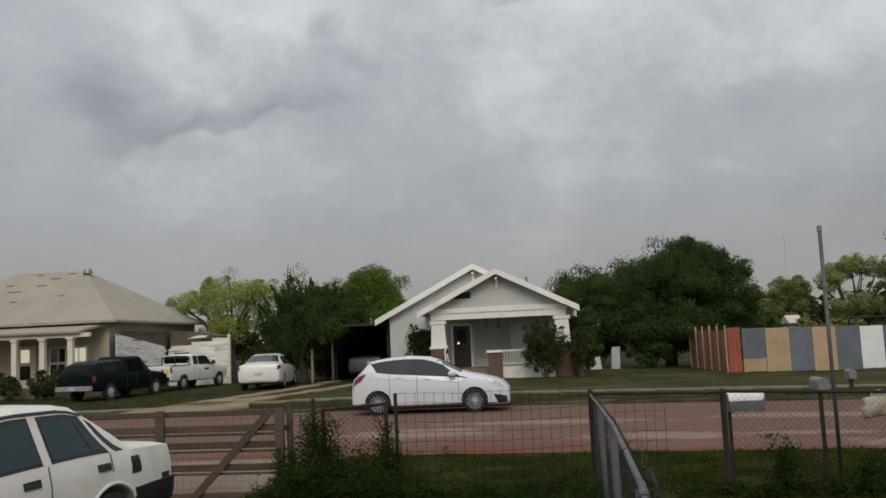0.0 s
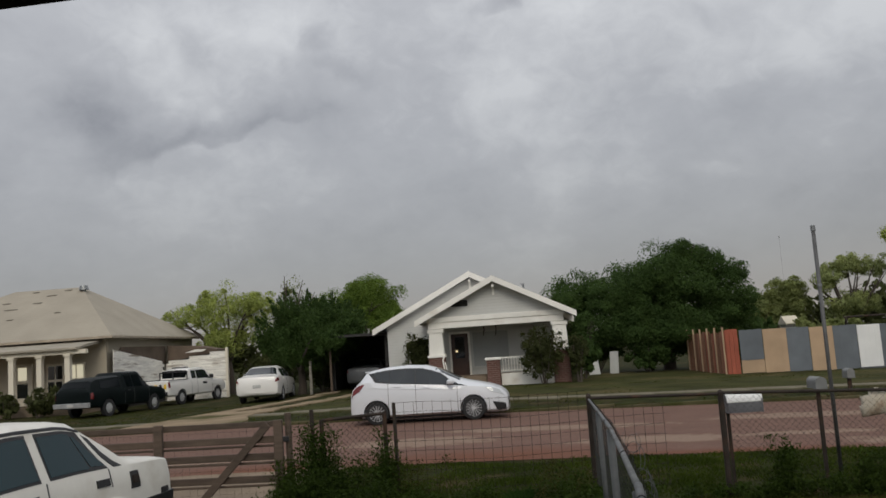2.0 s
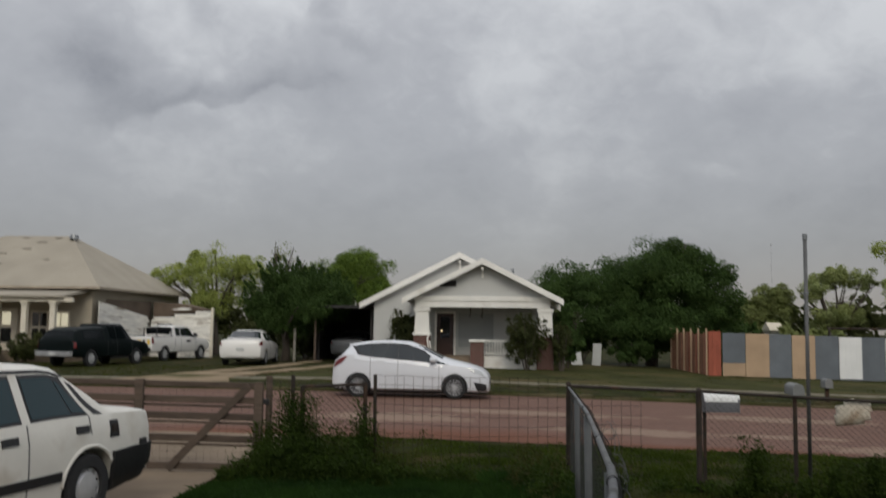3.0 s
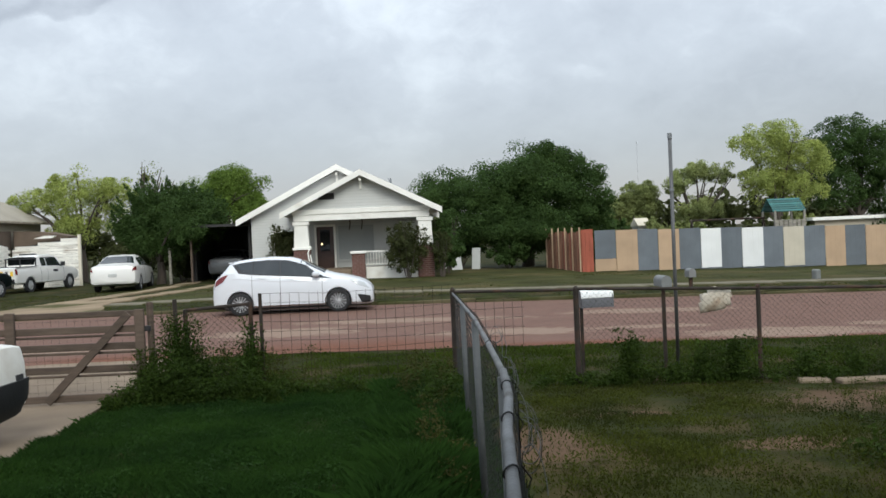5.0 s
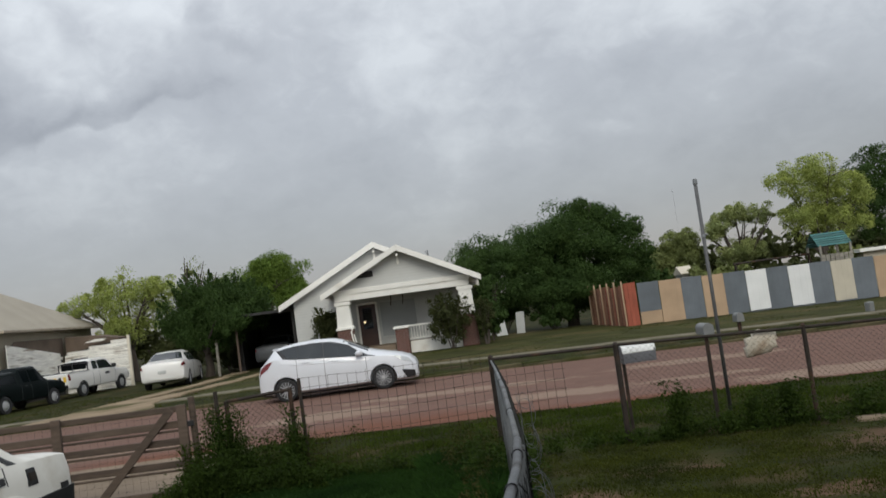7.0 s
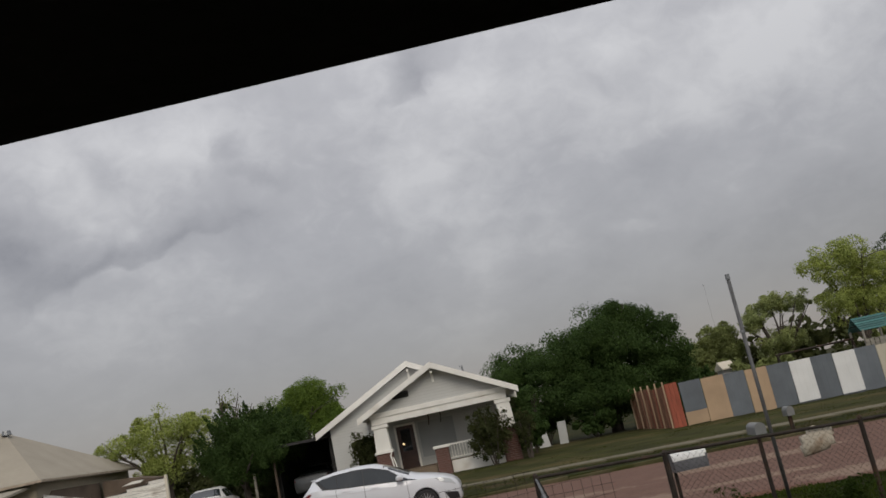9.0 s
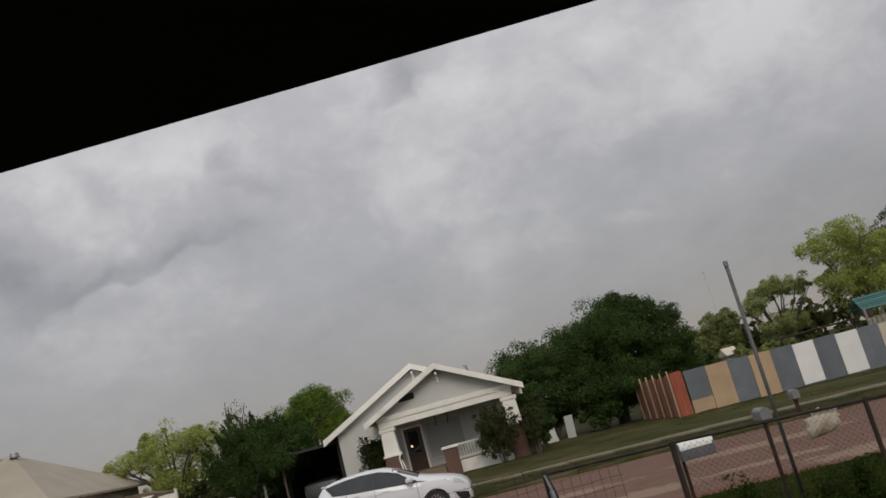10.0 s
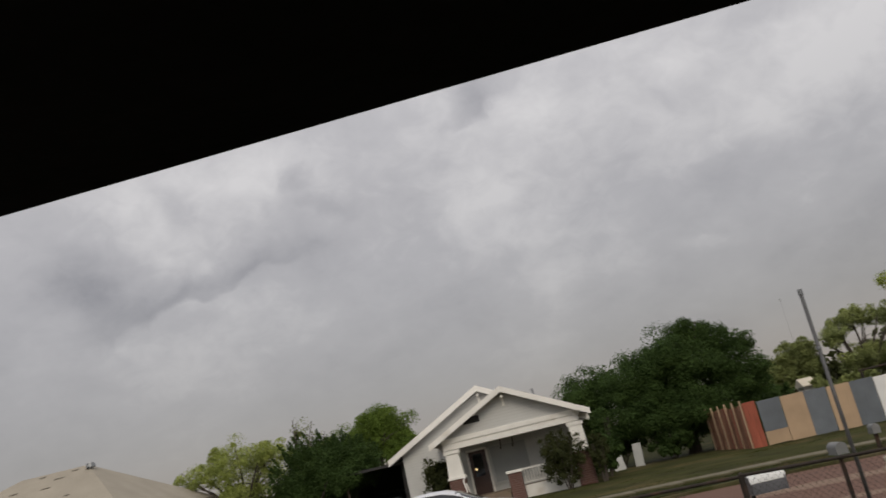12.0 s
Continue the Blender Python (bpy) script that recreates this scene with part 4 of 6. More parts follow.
        out = [[vert(c[0]) for c in r] for r in grid]
        inn = [[vert(c[1]) for c in r] for r in grid]
        for j in range(m):
            for i in range(n):
                bm.faces.new((out[j][i], out[j][i + 1], out[j + 1][i + 1], out[j + 1][i]))
                bm.faces.new((inn[j][i], inn[j + 1][i], inn[j + 1][i + 1], inn[j][i + 1]))
        edge = [(0, i) for i in range(n + 1)] + [(j, n) for j in range(1, m + 1)] + [(m, i) for i in range(n - 1, -1, -1)] + [(j, 0) for j in range(m - 1, 0, -1)]
        for a, b in zip(edge, edge[1:] + edge[:1]):
            bm.faces.new((out[a[0]][a[1]], inn[a[0]][a[1]], inn[b[0]][b[1]], out[b[0]][b[1]]))

    def screen(self, bm, x0, x1, f0, f1, lift=0.01):
        """Windscreen or back glass: over the top of the body from X x0 to x1."""
        a, b = x0 + (x1 - x0) * f0, x0 + (x1 - x0) * f1
        rows = []
        for i in range(5):
            x = a + (b - a) * i / 4
            pts = [self.at(x, v) for v in (6.05, 6.5, 7.0, 7.5, 8.0)]
            rows.append([(p.x, s * p.y * 0.97, p.z + lift) for s, p in [(-1, q) for q in pts] + [(1, q) for q in pts[3::-1]]])
        vs = [[bm.verts.new(p) for p in r] for r in rows]
        ws = [[bm.verts.new((p[0], p[1], p[2] - 0.03)) for p in r] for r in rows]
        for g in (vs, ws):
            for r, q in zip(g, g[1:]):
                for k in range(len(r) - 1):
                    bm.faces.new((r[k], r[k + 1], q[k + 1], q[k]))
        n = len(vs[0]) - 1
        for k in range(n):
            bm.faces.new((vs[0][k], vs[0][k + 1], ws[0][k + 1], ws[0][k]))
            bm.faces.new((vs[-1][k], vs[-1][k + 1], ws[-1][k + 1], ws[-1][k]))
        for j in range(4):
            bm.faces.new((vs[j][0], vs[j + 1][0], ws[j + 1][0], ws[j][0]))
            bm.faces.new((vs[j][n], vs[j + 1][n], ws[j + 1][n], ws[j][n]))


def soften(ob, angle=0.55):
    me = ob.data
    bm = bm_new()
    bm.from_mesh(me)
    for f in bm.faces:
        f.smooth = True
    for e in bm.edges:
        e.smooth = len(e.link_faces) == 2 and e.calc_face_angle(0) < angle
    bm.to_mesh(me)
    bm.free()


def wheel(parent, x, y, r, width, spokes, rim_mat, side):
    """A wheel whose outer face looks along side."""
    w = new("wheel")
    w.parent = parent
    w.empty_display_size = 0.1
    w.matrix_basis = pose(x, y, r, 0, 0, 0 if side < 0 else 180)
    bm = bm_new()
    q = 0.76 if spokes else 0.64
    prof = [((q - 0.06) * r, width * 0.42), ((q - 0.02) * r, width * 0.5), (0.93 * r, width * 0.48), (r, width * 0.36), (r, -width * 0.36), (0.93 * r, -width * 0.48), ((q - 0.06) * r, -width * 0.5)]
    rings = []
    for rr, yy in prof:
        rings.append([bm.verts.new((rr * math.cos(a), -yy, rr * math.sin(a))) for a in (2 * math.pi * k / 28 for k in range(28))])
    for a, b in zip(rings, rings[1:] + rings[:1]):
        for k in range(28):
            bm.faces.new((a[k], a[(k + 1) % 28], b[(k + 1) % 28], b[k]))
    soften(part("tyre", bm, M_tyre, w))
    bm = bm_new()
    tube(bm, [(0, -width * 0.47, 0), (0, -width * 0.32, 0)], [q * r, (q - 0.08) * r], 28, caps=False)
    tube(bm, [(0, -width * 0.44, 0), (0, -width * 0.2, 0)], 0.15 * r, 12)
    if spokes:
        for k in range(spokes):
            a = 2 * math.pi * k / spokes
            box(bm, 0.12 * r, 0.71 * r, -width * 0.45, -width * 0.26, -0.026 * r, 0.026 * r, pose(0, 0, 0, 0, math.degrees(a), 0))
    else:
        tube(bm, [(0, -width * 0.47, 0), (0, -width * 0.43, 0), (0, -width * 0.3, 0)], [0.22 * r, 0.40 * r, 0.50 * r], 24)
        for k in range(10):
            a = 2 * math.pi * k / 10
            box(bm, 0.42 * r, 0.62 * r, -width * 0.36, -width * 0.2, -0.10 * r, 0.10 * r, pose(0, 0, 0, 0, math.degrees(a), 0))
    soften(part("rim", bm, rim_mat, w))
    bm = bm_new()
    tube(bm, [(0, -width * 0.13, 0), (0, width * 0.3, 0)], 0.68 * r, 20)
    part("hub", bm, M_black, w)
    return w


def car(name, at, turn, length, stations, axles, r, paint, label, category, panes, screens, glass, spokes=15, rim_mat=None, arch=1.11, track=None):
    ob = thing(name, at, turn, label, category)
    sh = Shell([(s[0], *s[1:]) for s in stations])
    mid = length / 2

    def shift(bm):
        bmesh.ops.translate(bm, vec=(-mid, 0, 0), verts=bm.verts)
        return bm
    b = part("body", shift(sh.body([(x, r, r * arch) for x in axles])), paint, ob)
    soften(b)
    for s in (-1, 1):
        for low, high, v0, v1 in panes:
            bm = bm_new()
            sh.patch(bm, low, high, v0, v1, s)
            soften(part("side_window", shift(bm), glass, ob))
    for nm, x0, x1, f0, f1 in screens:
        bm = bm_new()
        sh.screen(bm, x0, x1, f0, f1)
        soften(part(nm, shift(bm), glass, ob))
    half = max(s[1] for s in stations)
    for x in axles:
        for s in (-1, 1):
            wheel(ob, x - mid, s * (half - 0.115), r, 0.21, spokes, rim_mat or M_alloy, s)

    def put(nm, low, high, v0, v1, material, lab="", lift=0.012, sides=(-1, 1), depth=0.012, m=3):
        for s in sides:
            bm = bm_new()
            sh.patch(bm, low, high, v0, v1, s, lift, n=2 if m > 3 else 8, m=m, depth=depth)
            soften(part(nm, shift(bm), material, ob, lab))

    def block(nm, x0, x1, y0, y1, z0, z1, material, lab="", bevel=0.015):
        bm = bm_new()
        box(bm, x0 - mid, x1 - mid, y0, y1, z0, z1)
        return part(nm, bm, material, ob, lab, bevel)
    return ob, put, block


M_seam = mat("panel_gap", (0.10, 0.10, 0.10), 0.9, vary=0.1, spec=0.1)


def seams(put, xs, v0=1.4, v1=5.0):
    for x in xs:
        put("door_seam", (x - 0.006, x + 0.006), (x - 0.006, x + 0.006), v0, v1, M_seam, lift=0.004, m=18)


# white hatchback parked on the street
hz = ground_at(-5.3, 25.4)
ob, put, block = car("hatchback", (-5.27, 25.48, hz + 0.012), 0, 4.42, [
    (0.0, .72, .32, .62, .66, .62), (0.03, .82, .25, .80, .84, .67), (0.10, .87, .21, 1.00, 1.04, .67), (0.24, .90, .20, 1.12, 1.18, .66), (0.36, .905, .20, 1.17, 1.33, .62), (0.46, .91, .20, 1.185, 1.44, .60),
    (0.7, .915, .20, 1.17, 1.505, .60), (1.1, .915, .20, 1.11, 1.555, .605), (1.65, .915, .20, 1.065, 1.58, .605), (2.1, .915, .20, 1.03, 1.545, .605), (2.5, .915, .20, 1.0, 1.42, .61), (2.8, .91, .20, .975, 1.27, .64),
    (3.14, .905, .20, .945, 1.10, .69), (3.3, .90, .20, .93, 1.05, .71), (3.7, .885, .19, .89, .965, .72), (4.0, .87, .18, .84, .89, .71), (4.22, .83, .18, .76, .80, .67), (4.36, .75, .19, .66, .69, .60), (4.42, .64, .22, .56, .59, .50)],
    (0.76, 3.45), 0.318, C_white, "white compact hatchback car parked along the brick street", "car",
    [((0.84, 1.15), (0.63, 1.12), 5.1, 5.9), ((1.165, 1.86), (1.135, 1.85), 5.06, 5.9), ((1.885, 3.22), (1.875, 2.52), 5.06, 5.9)],
    [("windscreen", 2.35, 3.14, 0.1, 0.95), ("back_window", 0.24, 0.46, 0.1, 0.9)], M_autoglass, arch=1.17)
put("window_surround", (0.74, 3.30), (0.54, 2.58), 5.02, 5.96, M_black, lift=0.005)
put("tail_light", (0.07, 0.30), (0.12, 0.45), 4.0, 4.8, M_lamp_red)
put("headlight", (3.98, 4.30), (3.78, 4.18), 4.15, 4.98, M_lamp_clear)
put("fog_grille", (4.10, 4.34), (3.98, 4.33), 1.9, 2.95, M_black)
put("rear_bumper_trim", (0.02, 0.34), (0.02, 0.32), 1.0, 1.7, M_black)
put("character_line", (0.5, 3.2), (0.5, 3.2), 4.30, 4.40, C_white, lift=0.012)
put("door_handle", (1.26, 1.46), (1.26, 1.46), 4.55, 4.72, C_white, lift=0.03)
put("door_handle", (2.06, 2.26), (2.06, 2.26), 4.5, 4.67, C_white, lift=0.03)
put("fuel_flap", (0.62, 0.63), (0.62, 0.63), 4.0, 4.7, M_black, lift=0.003, sides=(1,))
seams(put, (1.10, 1.87, 3.02))
for s in (-1, 1):
    block("mirror", 2.76, 2.96, min(s * .88, s * 1.07), max(s * .88, s * 1.07), 1.0, 1.14, C_white, bevel=0.04)
block("grille", 4.37, 4.43, -.42, .42, .34, .50, M_black)
block("spoiler", 0.42, 0.60, -.55, .55, 1.445, 1.475, C_white, bevel=0.012)
# black underbody block, added to deepen the shadow beneath the car
block("underbody", 0.3, 4.1, -.74, .74, .15, .26, M_black)

# old white sedan in the near driveway: tail towards the street
ob, put, block = car("old_sedan", (-7.45, 7.50, 0.155), -102, 4.33, [
    (0.11, .75, .36, .84, .875, .70), (0.14, .79, .30, .905, .935, .725), (0.26, .81, .26, .93, .962, .73), (0.5, .82, .24, .94, .98, .73), (0.72, .82, .2, .95, 1.0, .73), (0.95, .825, .2, .95, 1.18, .65),
    (1.28, .825, .2, .95, 1.395, .57), (1.5, .825, .2, .95, 1.435, .565), (2.1, .825, .2, .935, 1.445, .565), (2.45, .825, .2, .92, 1.40, .565),
    (3.2, .82, .2, .88, .94, .66), (3.8, .80, .24, .81, .85, .64), (4.2, .76, .28, .72, .75, .6), (4.33, .70, .34, .64, .67, .55)],
    (1.07, 3.48), 0.30, C_old, "aged white four-door sedan with black bumper parked on the driveway", "car",
    [((1.11, 1.29), (1.35, 1.39), 5.12, 5.80), ((1.31, 1.79), (1.41, 1.79), 5.08, 5.85), ((1.93, 2.95), (1.93, 2.46), 5.08, 5.85)],
    [("windscreen", 2.45, 3.2, 0.06, 0.92), ("back_window", 0.74, 1.28, 0.06, 0.92)], M_oldglass, spokes=0, rim_mat=M_steelrim, arch=1.2)
put("rear_bumper", (0.13, 0.73), (0.13, 0.76), 0.6, 3.2, M_black, "black plastic bumper", lift=0.035)
put("front_bumper", (3.85, 4.3), (3.85, 4.3), 0.6, 2.7, M_black, lift=0.035)
block("rear_bumper_bar", 0.04, 0.2, -.75, .75, .36, .64, M_black, bevel=0.03)
put("side_moulding", (1.46, 3.1), (1.46, 3.1), 2.55, 2.85, M_black, lift=0.016)
put("sill_trim", (1.42, 3.1), (1.42, 3.1), 1.02, 1.5, M_black)
put("window_trim", (0.885, 1.0), (1.165, 1.235), 5.04, 5.9, M_black, "black rubber strip", lift=0.006)
put("window_frame", (1.08, 1.81), (1.30, 1.81), 5.03, 5.92, M_black, lift=0.004)
put("window_frame", (1.91, 2.99), (1.91, 2.49), 5.03, 5.92, M_black, lift=0.004)
put("roof_gutter", (1.25, 2.45), (1.25, 2.45), 5.95, 6.05, M_black, "black rubber gutter strip", lift=0.005)
put("fuel_opening", (0.66, 0.80), (0.67, 0.79), 3.75, 4.6, M_black, "open dark fuel filler recess", lift=0.006, sides=(1,))
put("fuel_cap", (0.69, 0.77), (0.69, 0.77), 3.95, 4.35, M_rust, lift=0.022, sides=(1,))
put("door_handle", (1.10, 1.27), (1.10, 1.27), 4.1, 4.5, M_black, lift=0.014)
put("door_handle", (1.98, 2.16), (1.98, 2.16), 4.1, 4.5, M_black, lift=0.014)
put("side_marker", (0.21, 0.33), (0.21, 0.33), 3.1, 3.45, M_black, lift=0.012)
seams(put, (1.86, 3.02))
put("door_seam", (1.06, 1.072), (1.07, 1.082), 4.0, 5.0, M_black, lift=0.003)
for s in (-1, 1):
    for x in (1.07, 3.48):
        bm = bm_new()
        tube(bm, [(x - 2.165 + 0.375 * math.cos(q), s * 0.815, 0.30 + 0.375 * math.sin(q)) for q in (math.pi * (0.04 + 0.88 * k / 15) for k in range(16))], 0.02, 6)
        part("arch_lip", bm, C_old, ob, smooth=True)
block("tail_light", 0.13, 0.19, -.70, -.34, .64, .80, M_lamp_red)
block("tail_light", 0.13, 0.19, .34, .70, .64, .80, M_lamp_red)

# dark pickup with a camper top
ob, put, block = car("dark_pickup", (-20.9, 38.2, ground_at(-20.6, 38) - 0.02), 78, 5.3, [
    (0.0, .88, .5, 1.08, 1.14, .8), (0.06, .93, .46, 1.12, 1.24, .78), (0.30, .95, .45, 1.15, 1.56, .72), (0.6, .95, .42, 1.16, 1.66, .70), (2.05, .95, .4, 1.14, 1.72, .70), (2.12, .95, .4, 1.14, 1.64, .70), (2.18, .95, .4, 1.14, 1.70, .70), (2.34, .95, .4, 1.13, 1.85, .68),
    (3.4, .95, .4, 1.12, 1.85, .68), (4.05, .94, .4, 1.10, 1.18, .78), (4.9, .92, .42, 1.02, 1.08, .76), (5.22, .86, .46, .92, .97, .7), (5.3, .78, .5, .82, .85, .6)],
    (1.15, 4.3), 0.38, C_dark, "black pickup truck with a camper top parked on grass", "pickup truck",
    [((0.65, 1.95), (0.75, 1.95), 5.15, 5.8), ((2.4, 2.8), (2.35, 2.8), 5.1, 5.85), ((2.88, 3.85), (2.88, 3.4), 5.1, 5.85)],
    [("windscreen", 3.4, 4.05, 0.06, 0.94), ("back_window", 0.06, 0.30, 0.1, 0.9)], M_darkglass, spokes=0, rim_mat=M_steelrim)
put("tail_light", (0.02, 0.16), (0.04, 0.16), 3.3, 4.7, M_lamp_red)
block("rear_bumper", -0.16, 0.02, -.88, .88, .48, .68, mat("dull_chrome_bumper", (0.4, 0.4, 0.4), 0.4, metal=0.6), "dull chrome step bumper")
block("number_plate", -0.175, -0.16, -.16, .16, .52, .64, M_plate)
put("door_handle", (2.4, 2.58), (2.4, 2.58), 4.4, 4.6, M_black, lift=0.03)
seams(put, (2.2, 2.84, 3.9))

# white work pickup
ob, put, block = car("white_pickup", (-20.35, 44.9, ground_at(-20, 45) - 0.02), 79, 5.9, [
    (0.0, .95, .55, 1.26, 1.30, .88), (0.08, .99, .5, 1.30, 1.34, .92), (1.95, 1.0, .46, 1.30, 1.34, .93), (2.0, 1.0, .46, 1.29, 1.56, .86), (2.12, 1.0, .46, 1.29, 1.86, .79), (2.4, 1.0, .46, 1.28, 1.94, .77),
    (3.5, 1.0, .46, 1.27, 1.95, .77), (3.85, 1.0, .46, 1.26, 1.88, .77), (4.5, .99, .46, 1.24, 1.32, .86), (5.5, .98, .5, 1.14, 1.20, .86), (5.82, .93, .55, 1.0, 1.04, .8), (5.9, .85, .6, .88, .90, .7)],
    (1.25, 4.9), 0.41, C_cream, "white work pickup truck with an orange striped tailgate", "pickup truck",
    [((2.3, 2.75), (2.34, 2.75), 5.12, 5.85), ((2.82, 4.2), (2.82, 3.8), 5.1, 5.85)],
    [("windscreen", 3.85, 4.5, 0.06, 0.94), ("back_window", 2.0, 2.12, 0.1, 0.9)], M_autoglass, spokes=0, rim_mat=M_steelrim)
put("tail_light", (0.02, 0.15), (0.02, 0.15), 3.4, 4.9, M_lamp_red)
# black slab on the closed deck paints the shade inside an open bed
block("bed_liner", 0.12, 1.92, -.84, .84, 1.335, 1.352, M_black)
block("bed_rail", 0.1, 1.95, -.98, -.9, 1.345, 1.375, M_black)
block("bed_rail", 0.1, 1.95, .9, .98, 1.345, 1.375, M_black)
block("rear_bumper", -0.16, 0.02, -.9, .9, .55, .76, M_black)
for i in range(6):
    bm = bm_new()
    box(bm, -0.03 - 2.95, -0.012 - 2.95, -.84 + i * .28, -.70 + i * .28, .92, 1.16)
    part("stripe", bm, M_orange if i % 2 == 0 else M_black, ob, "orange and black warning stripe")
put("door_mark", (3.3, 3.75), (3.3, 3.75), 3.7, 4.2, M_black, lift=0.006)
seams(put, (2.2, 2.78, 4.3))
for s in (-1, 1):
    block("mirror", 4.0, 4.12, min(s * .96, s * 1.2), max(s * .96, s * 1.2), 1.3, 1.52, M_black, bevel=0.03)
ob.scale = (0.93, 0.93, 0.93)
block("cab_glass", 1.97, 1.995, -.74, .74, 1.36, 1.82, M_darkglass, "dark rear cab glass")
block("light_bar", 2.5, 2.7, -.45, .45, 1.95, 2.02, M_black)
block("rack_bar", 1.9, 1.96, -.9, .9, 1.72, 1.78, M_black)
for y in (-.88, 0, .82):
    block("rack_post", 1.9, 1.96, y, y + .06, 1.34, 1.74, M_black)

# white saloon with its tail to the street
saloon = [(0.0, .72, .42, .92, .97, .64), (0.06, .86, .34, 1.02, 1.07, .70), (0.35, .91, .28, 1.05, 1.10, .76), (0.75, .925, .24, 1.05, 1.12, .76), (1.0, .93, .22, 1.03, 1.22, .7),
          (1.5, .93, .2, 1.0, 1.44, .6), (1.8, .93, .2, .99, 1.48, .59), (2.4, .93, .2, .97, 1.49, .59), (2.8, .93, .2, .96, 1.45, .59), (3.55, .92, .2, .93, 1.0, .72), (4.3, .9, .24, .86, .9, .7), (4.85, .82, .28, .76, .8, .6), (5.05, .7, .34, .64, .67, .5)]
panes = [((1.22, 2.05), (1.55, 2.05), 5.08, 5.85), ((2.15, 3.3), (2.15, 2.82), 5.08, 5.85)]
screens = [("windscreen", 2.8, 3.55, 0.06, 0.94), ("back_window", 0.78, 1.5, 0.08, 0.94)]
ob, put, block = car("white_saloon", (-14.75, 41.2, ground_at(-14.7, 41)), 96, 5.05, saloon, (1.1, 3.95), 0.34, C_cream,
                     "white four-door saloon car parked on a grassy drive", "car", panes, screens, M_autoglass, spokes=7)
put("tail_light", (0.02, 0.3), (0.05, 0.3), 4.0, 4.85, M_lamp_red)
block("number_plate", -0.015, 0.02, -.17, .17, .62, .76, M_plate)
ob.scale = (1.07, 1.07, 1.07)
put("door_handle", (1.3, 1.48), (1.3, 1.48), 4.5, 4.68, C_cream, lift=0.03)
seams(put, (2.1, 3.35))
ob, put, block = car("grey_saloon", (-10.6, 46.6, ground_at(-10.6, 46)), 88, 5.05, saloon, (1.1, 3.95), 0.34, C_silver,
                     "grey saloon car standing in the dark carport", "car", panes, screens, M_autoglass, spokes=7)
put("tail_light", (0.02, 0.3), (0.05, 0.3), 4.0, 4.85, M_lamp_red)


# ---- gate and front fence ----
FY = 11.9


def bar(bm, a, b, w, d):
    """A sawn timber from a to b in the fence's plane: w high, d deep."""
    a, b = Vector(a), Vector(b)
    way = (b - a).normalized()
    upv = Vector((0, -1, 0)).cross(way)
    vs = []
    for p in (a, b):
        for s, t in ((-1, -1), (1, -1), (1, 1), (-1, 1)):
            vs.append(bm.verts.new(p + upv * (s * w / 2) + Vector((0, t * d / 2, 0))))
    for f in ((0, 1, 2, 3), (7, 6, 5, 4), (0, 4, 5, 1), (1, 5, 6, 2), (2, 6, 7, 3), (3, 7, 4, 0)):
        bm.faces.new([vs[i] for i in f])


gate = thing("wooden_gate", (-7.5, FY, 0.0), label="brown weathered wooden rail gate with a diagonal brace", category="gate")


def gpart(nm, bm, material, lab=""):
    bmesh.ops.translate(bm, vec=(7.5, -FY, 0), verts=bm.verts)
    return part(nm, bm, material, gate, lab, 0.0 if material is M_wire else 0.006)


for x, top in ((-7.47, 1.24), (-5.84, 1.22), (-10.1, 1.25)):
    bm = bm_new()
    box(bm, x - 0.06, x + 0.06, FY - 0.09, FY - 0.03, 0.05, top)
    gpart("stile", bm, M_wood)
for i, z in enumerate((1.17, 0.97, 0.75, 0.46, 0.10)):
    bm = bm_new()
    bar(bm, (-10.1, FY, z + 0.03 * (1 if i < 4 else 0)), (-5.82, FY, z), 0.09 if i else 0.075, 0.04)
    gpart("rail", bm, M_wood)
    if i in (1, 2, 3):
        bm = bm_new()
        bar(bm, (-10.1, FY + 0.02, z - 0.05), (-5.82, FY + 0.02, z - 0.085), 0.03, 0.03)
        gpart("rail", bm, M_wood)
bm = bm_new()
bar(bm, (-7.05, FY - 0.05, 0.06), (-5.98, FY - 0.05, 1.17), 0.10, 0.035)
gpart("brace", bm, M_wood)
random.seed(3)
bm = bm_new()
for i in range(43):
    x = -10.1 + 0.1 * i
    tube(bm, [(x, FY + 0.05, 0.06), (x, FY + 0.05, 1.18)], 0.0012, 3, False)
for i in range(11):
    tube(bm, [(-10.1, FY + 0.052, 0.08 + i * 0.105), (-5.82, FY + 0.052, 0.08 + i * 0.1)], 0.0012, 3, False)
tagged(gpart("wire_mesh", bm, M_wire), kind="stuff")
bm = bm_new()
box(bm, -5.80, -5.70, FY - 0.07, FY - 0.02, 0.93, 1.0)
gpart("latch", bm, M_black)


def wire_grid(bm, x0, x1, z0, z1, y, pitch, r=0.0027, sag=0.0):
    n = int((x1 - x0) / pitch)
    for i in range(n + 1):
        x = x0 + pitch * i
        tube(bm, [(x + random.uniform(-0.006, 0.006), y, z0), (x + random.uniform(-0.006, 0.006), y, z1)], r, 3, False)
    k = int((z1 - z0) / pitch)
    for j in range(k + 1):
        z = z1 - pitch * j
        tube(bm, [(x0 + (x1 - x0) * q / 6, y + 0.004, z + random.uniform(-0.008, 0.008) - sag * math.sin(math.pi * q / 6)) for q in range(7)], r, 3, False)


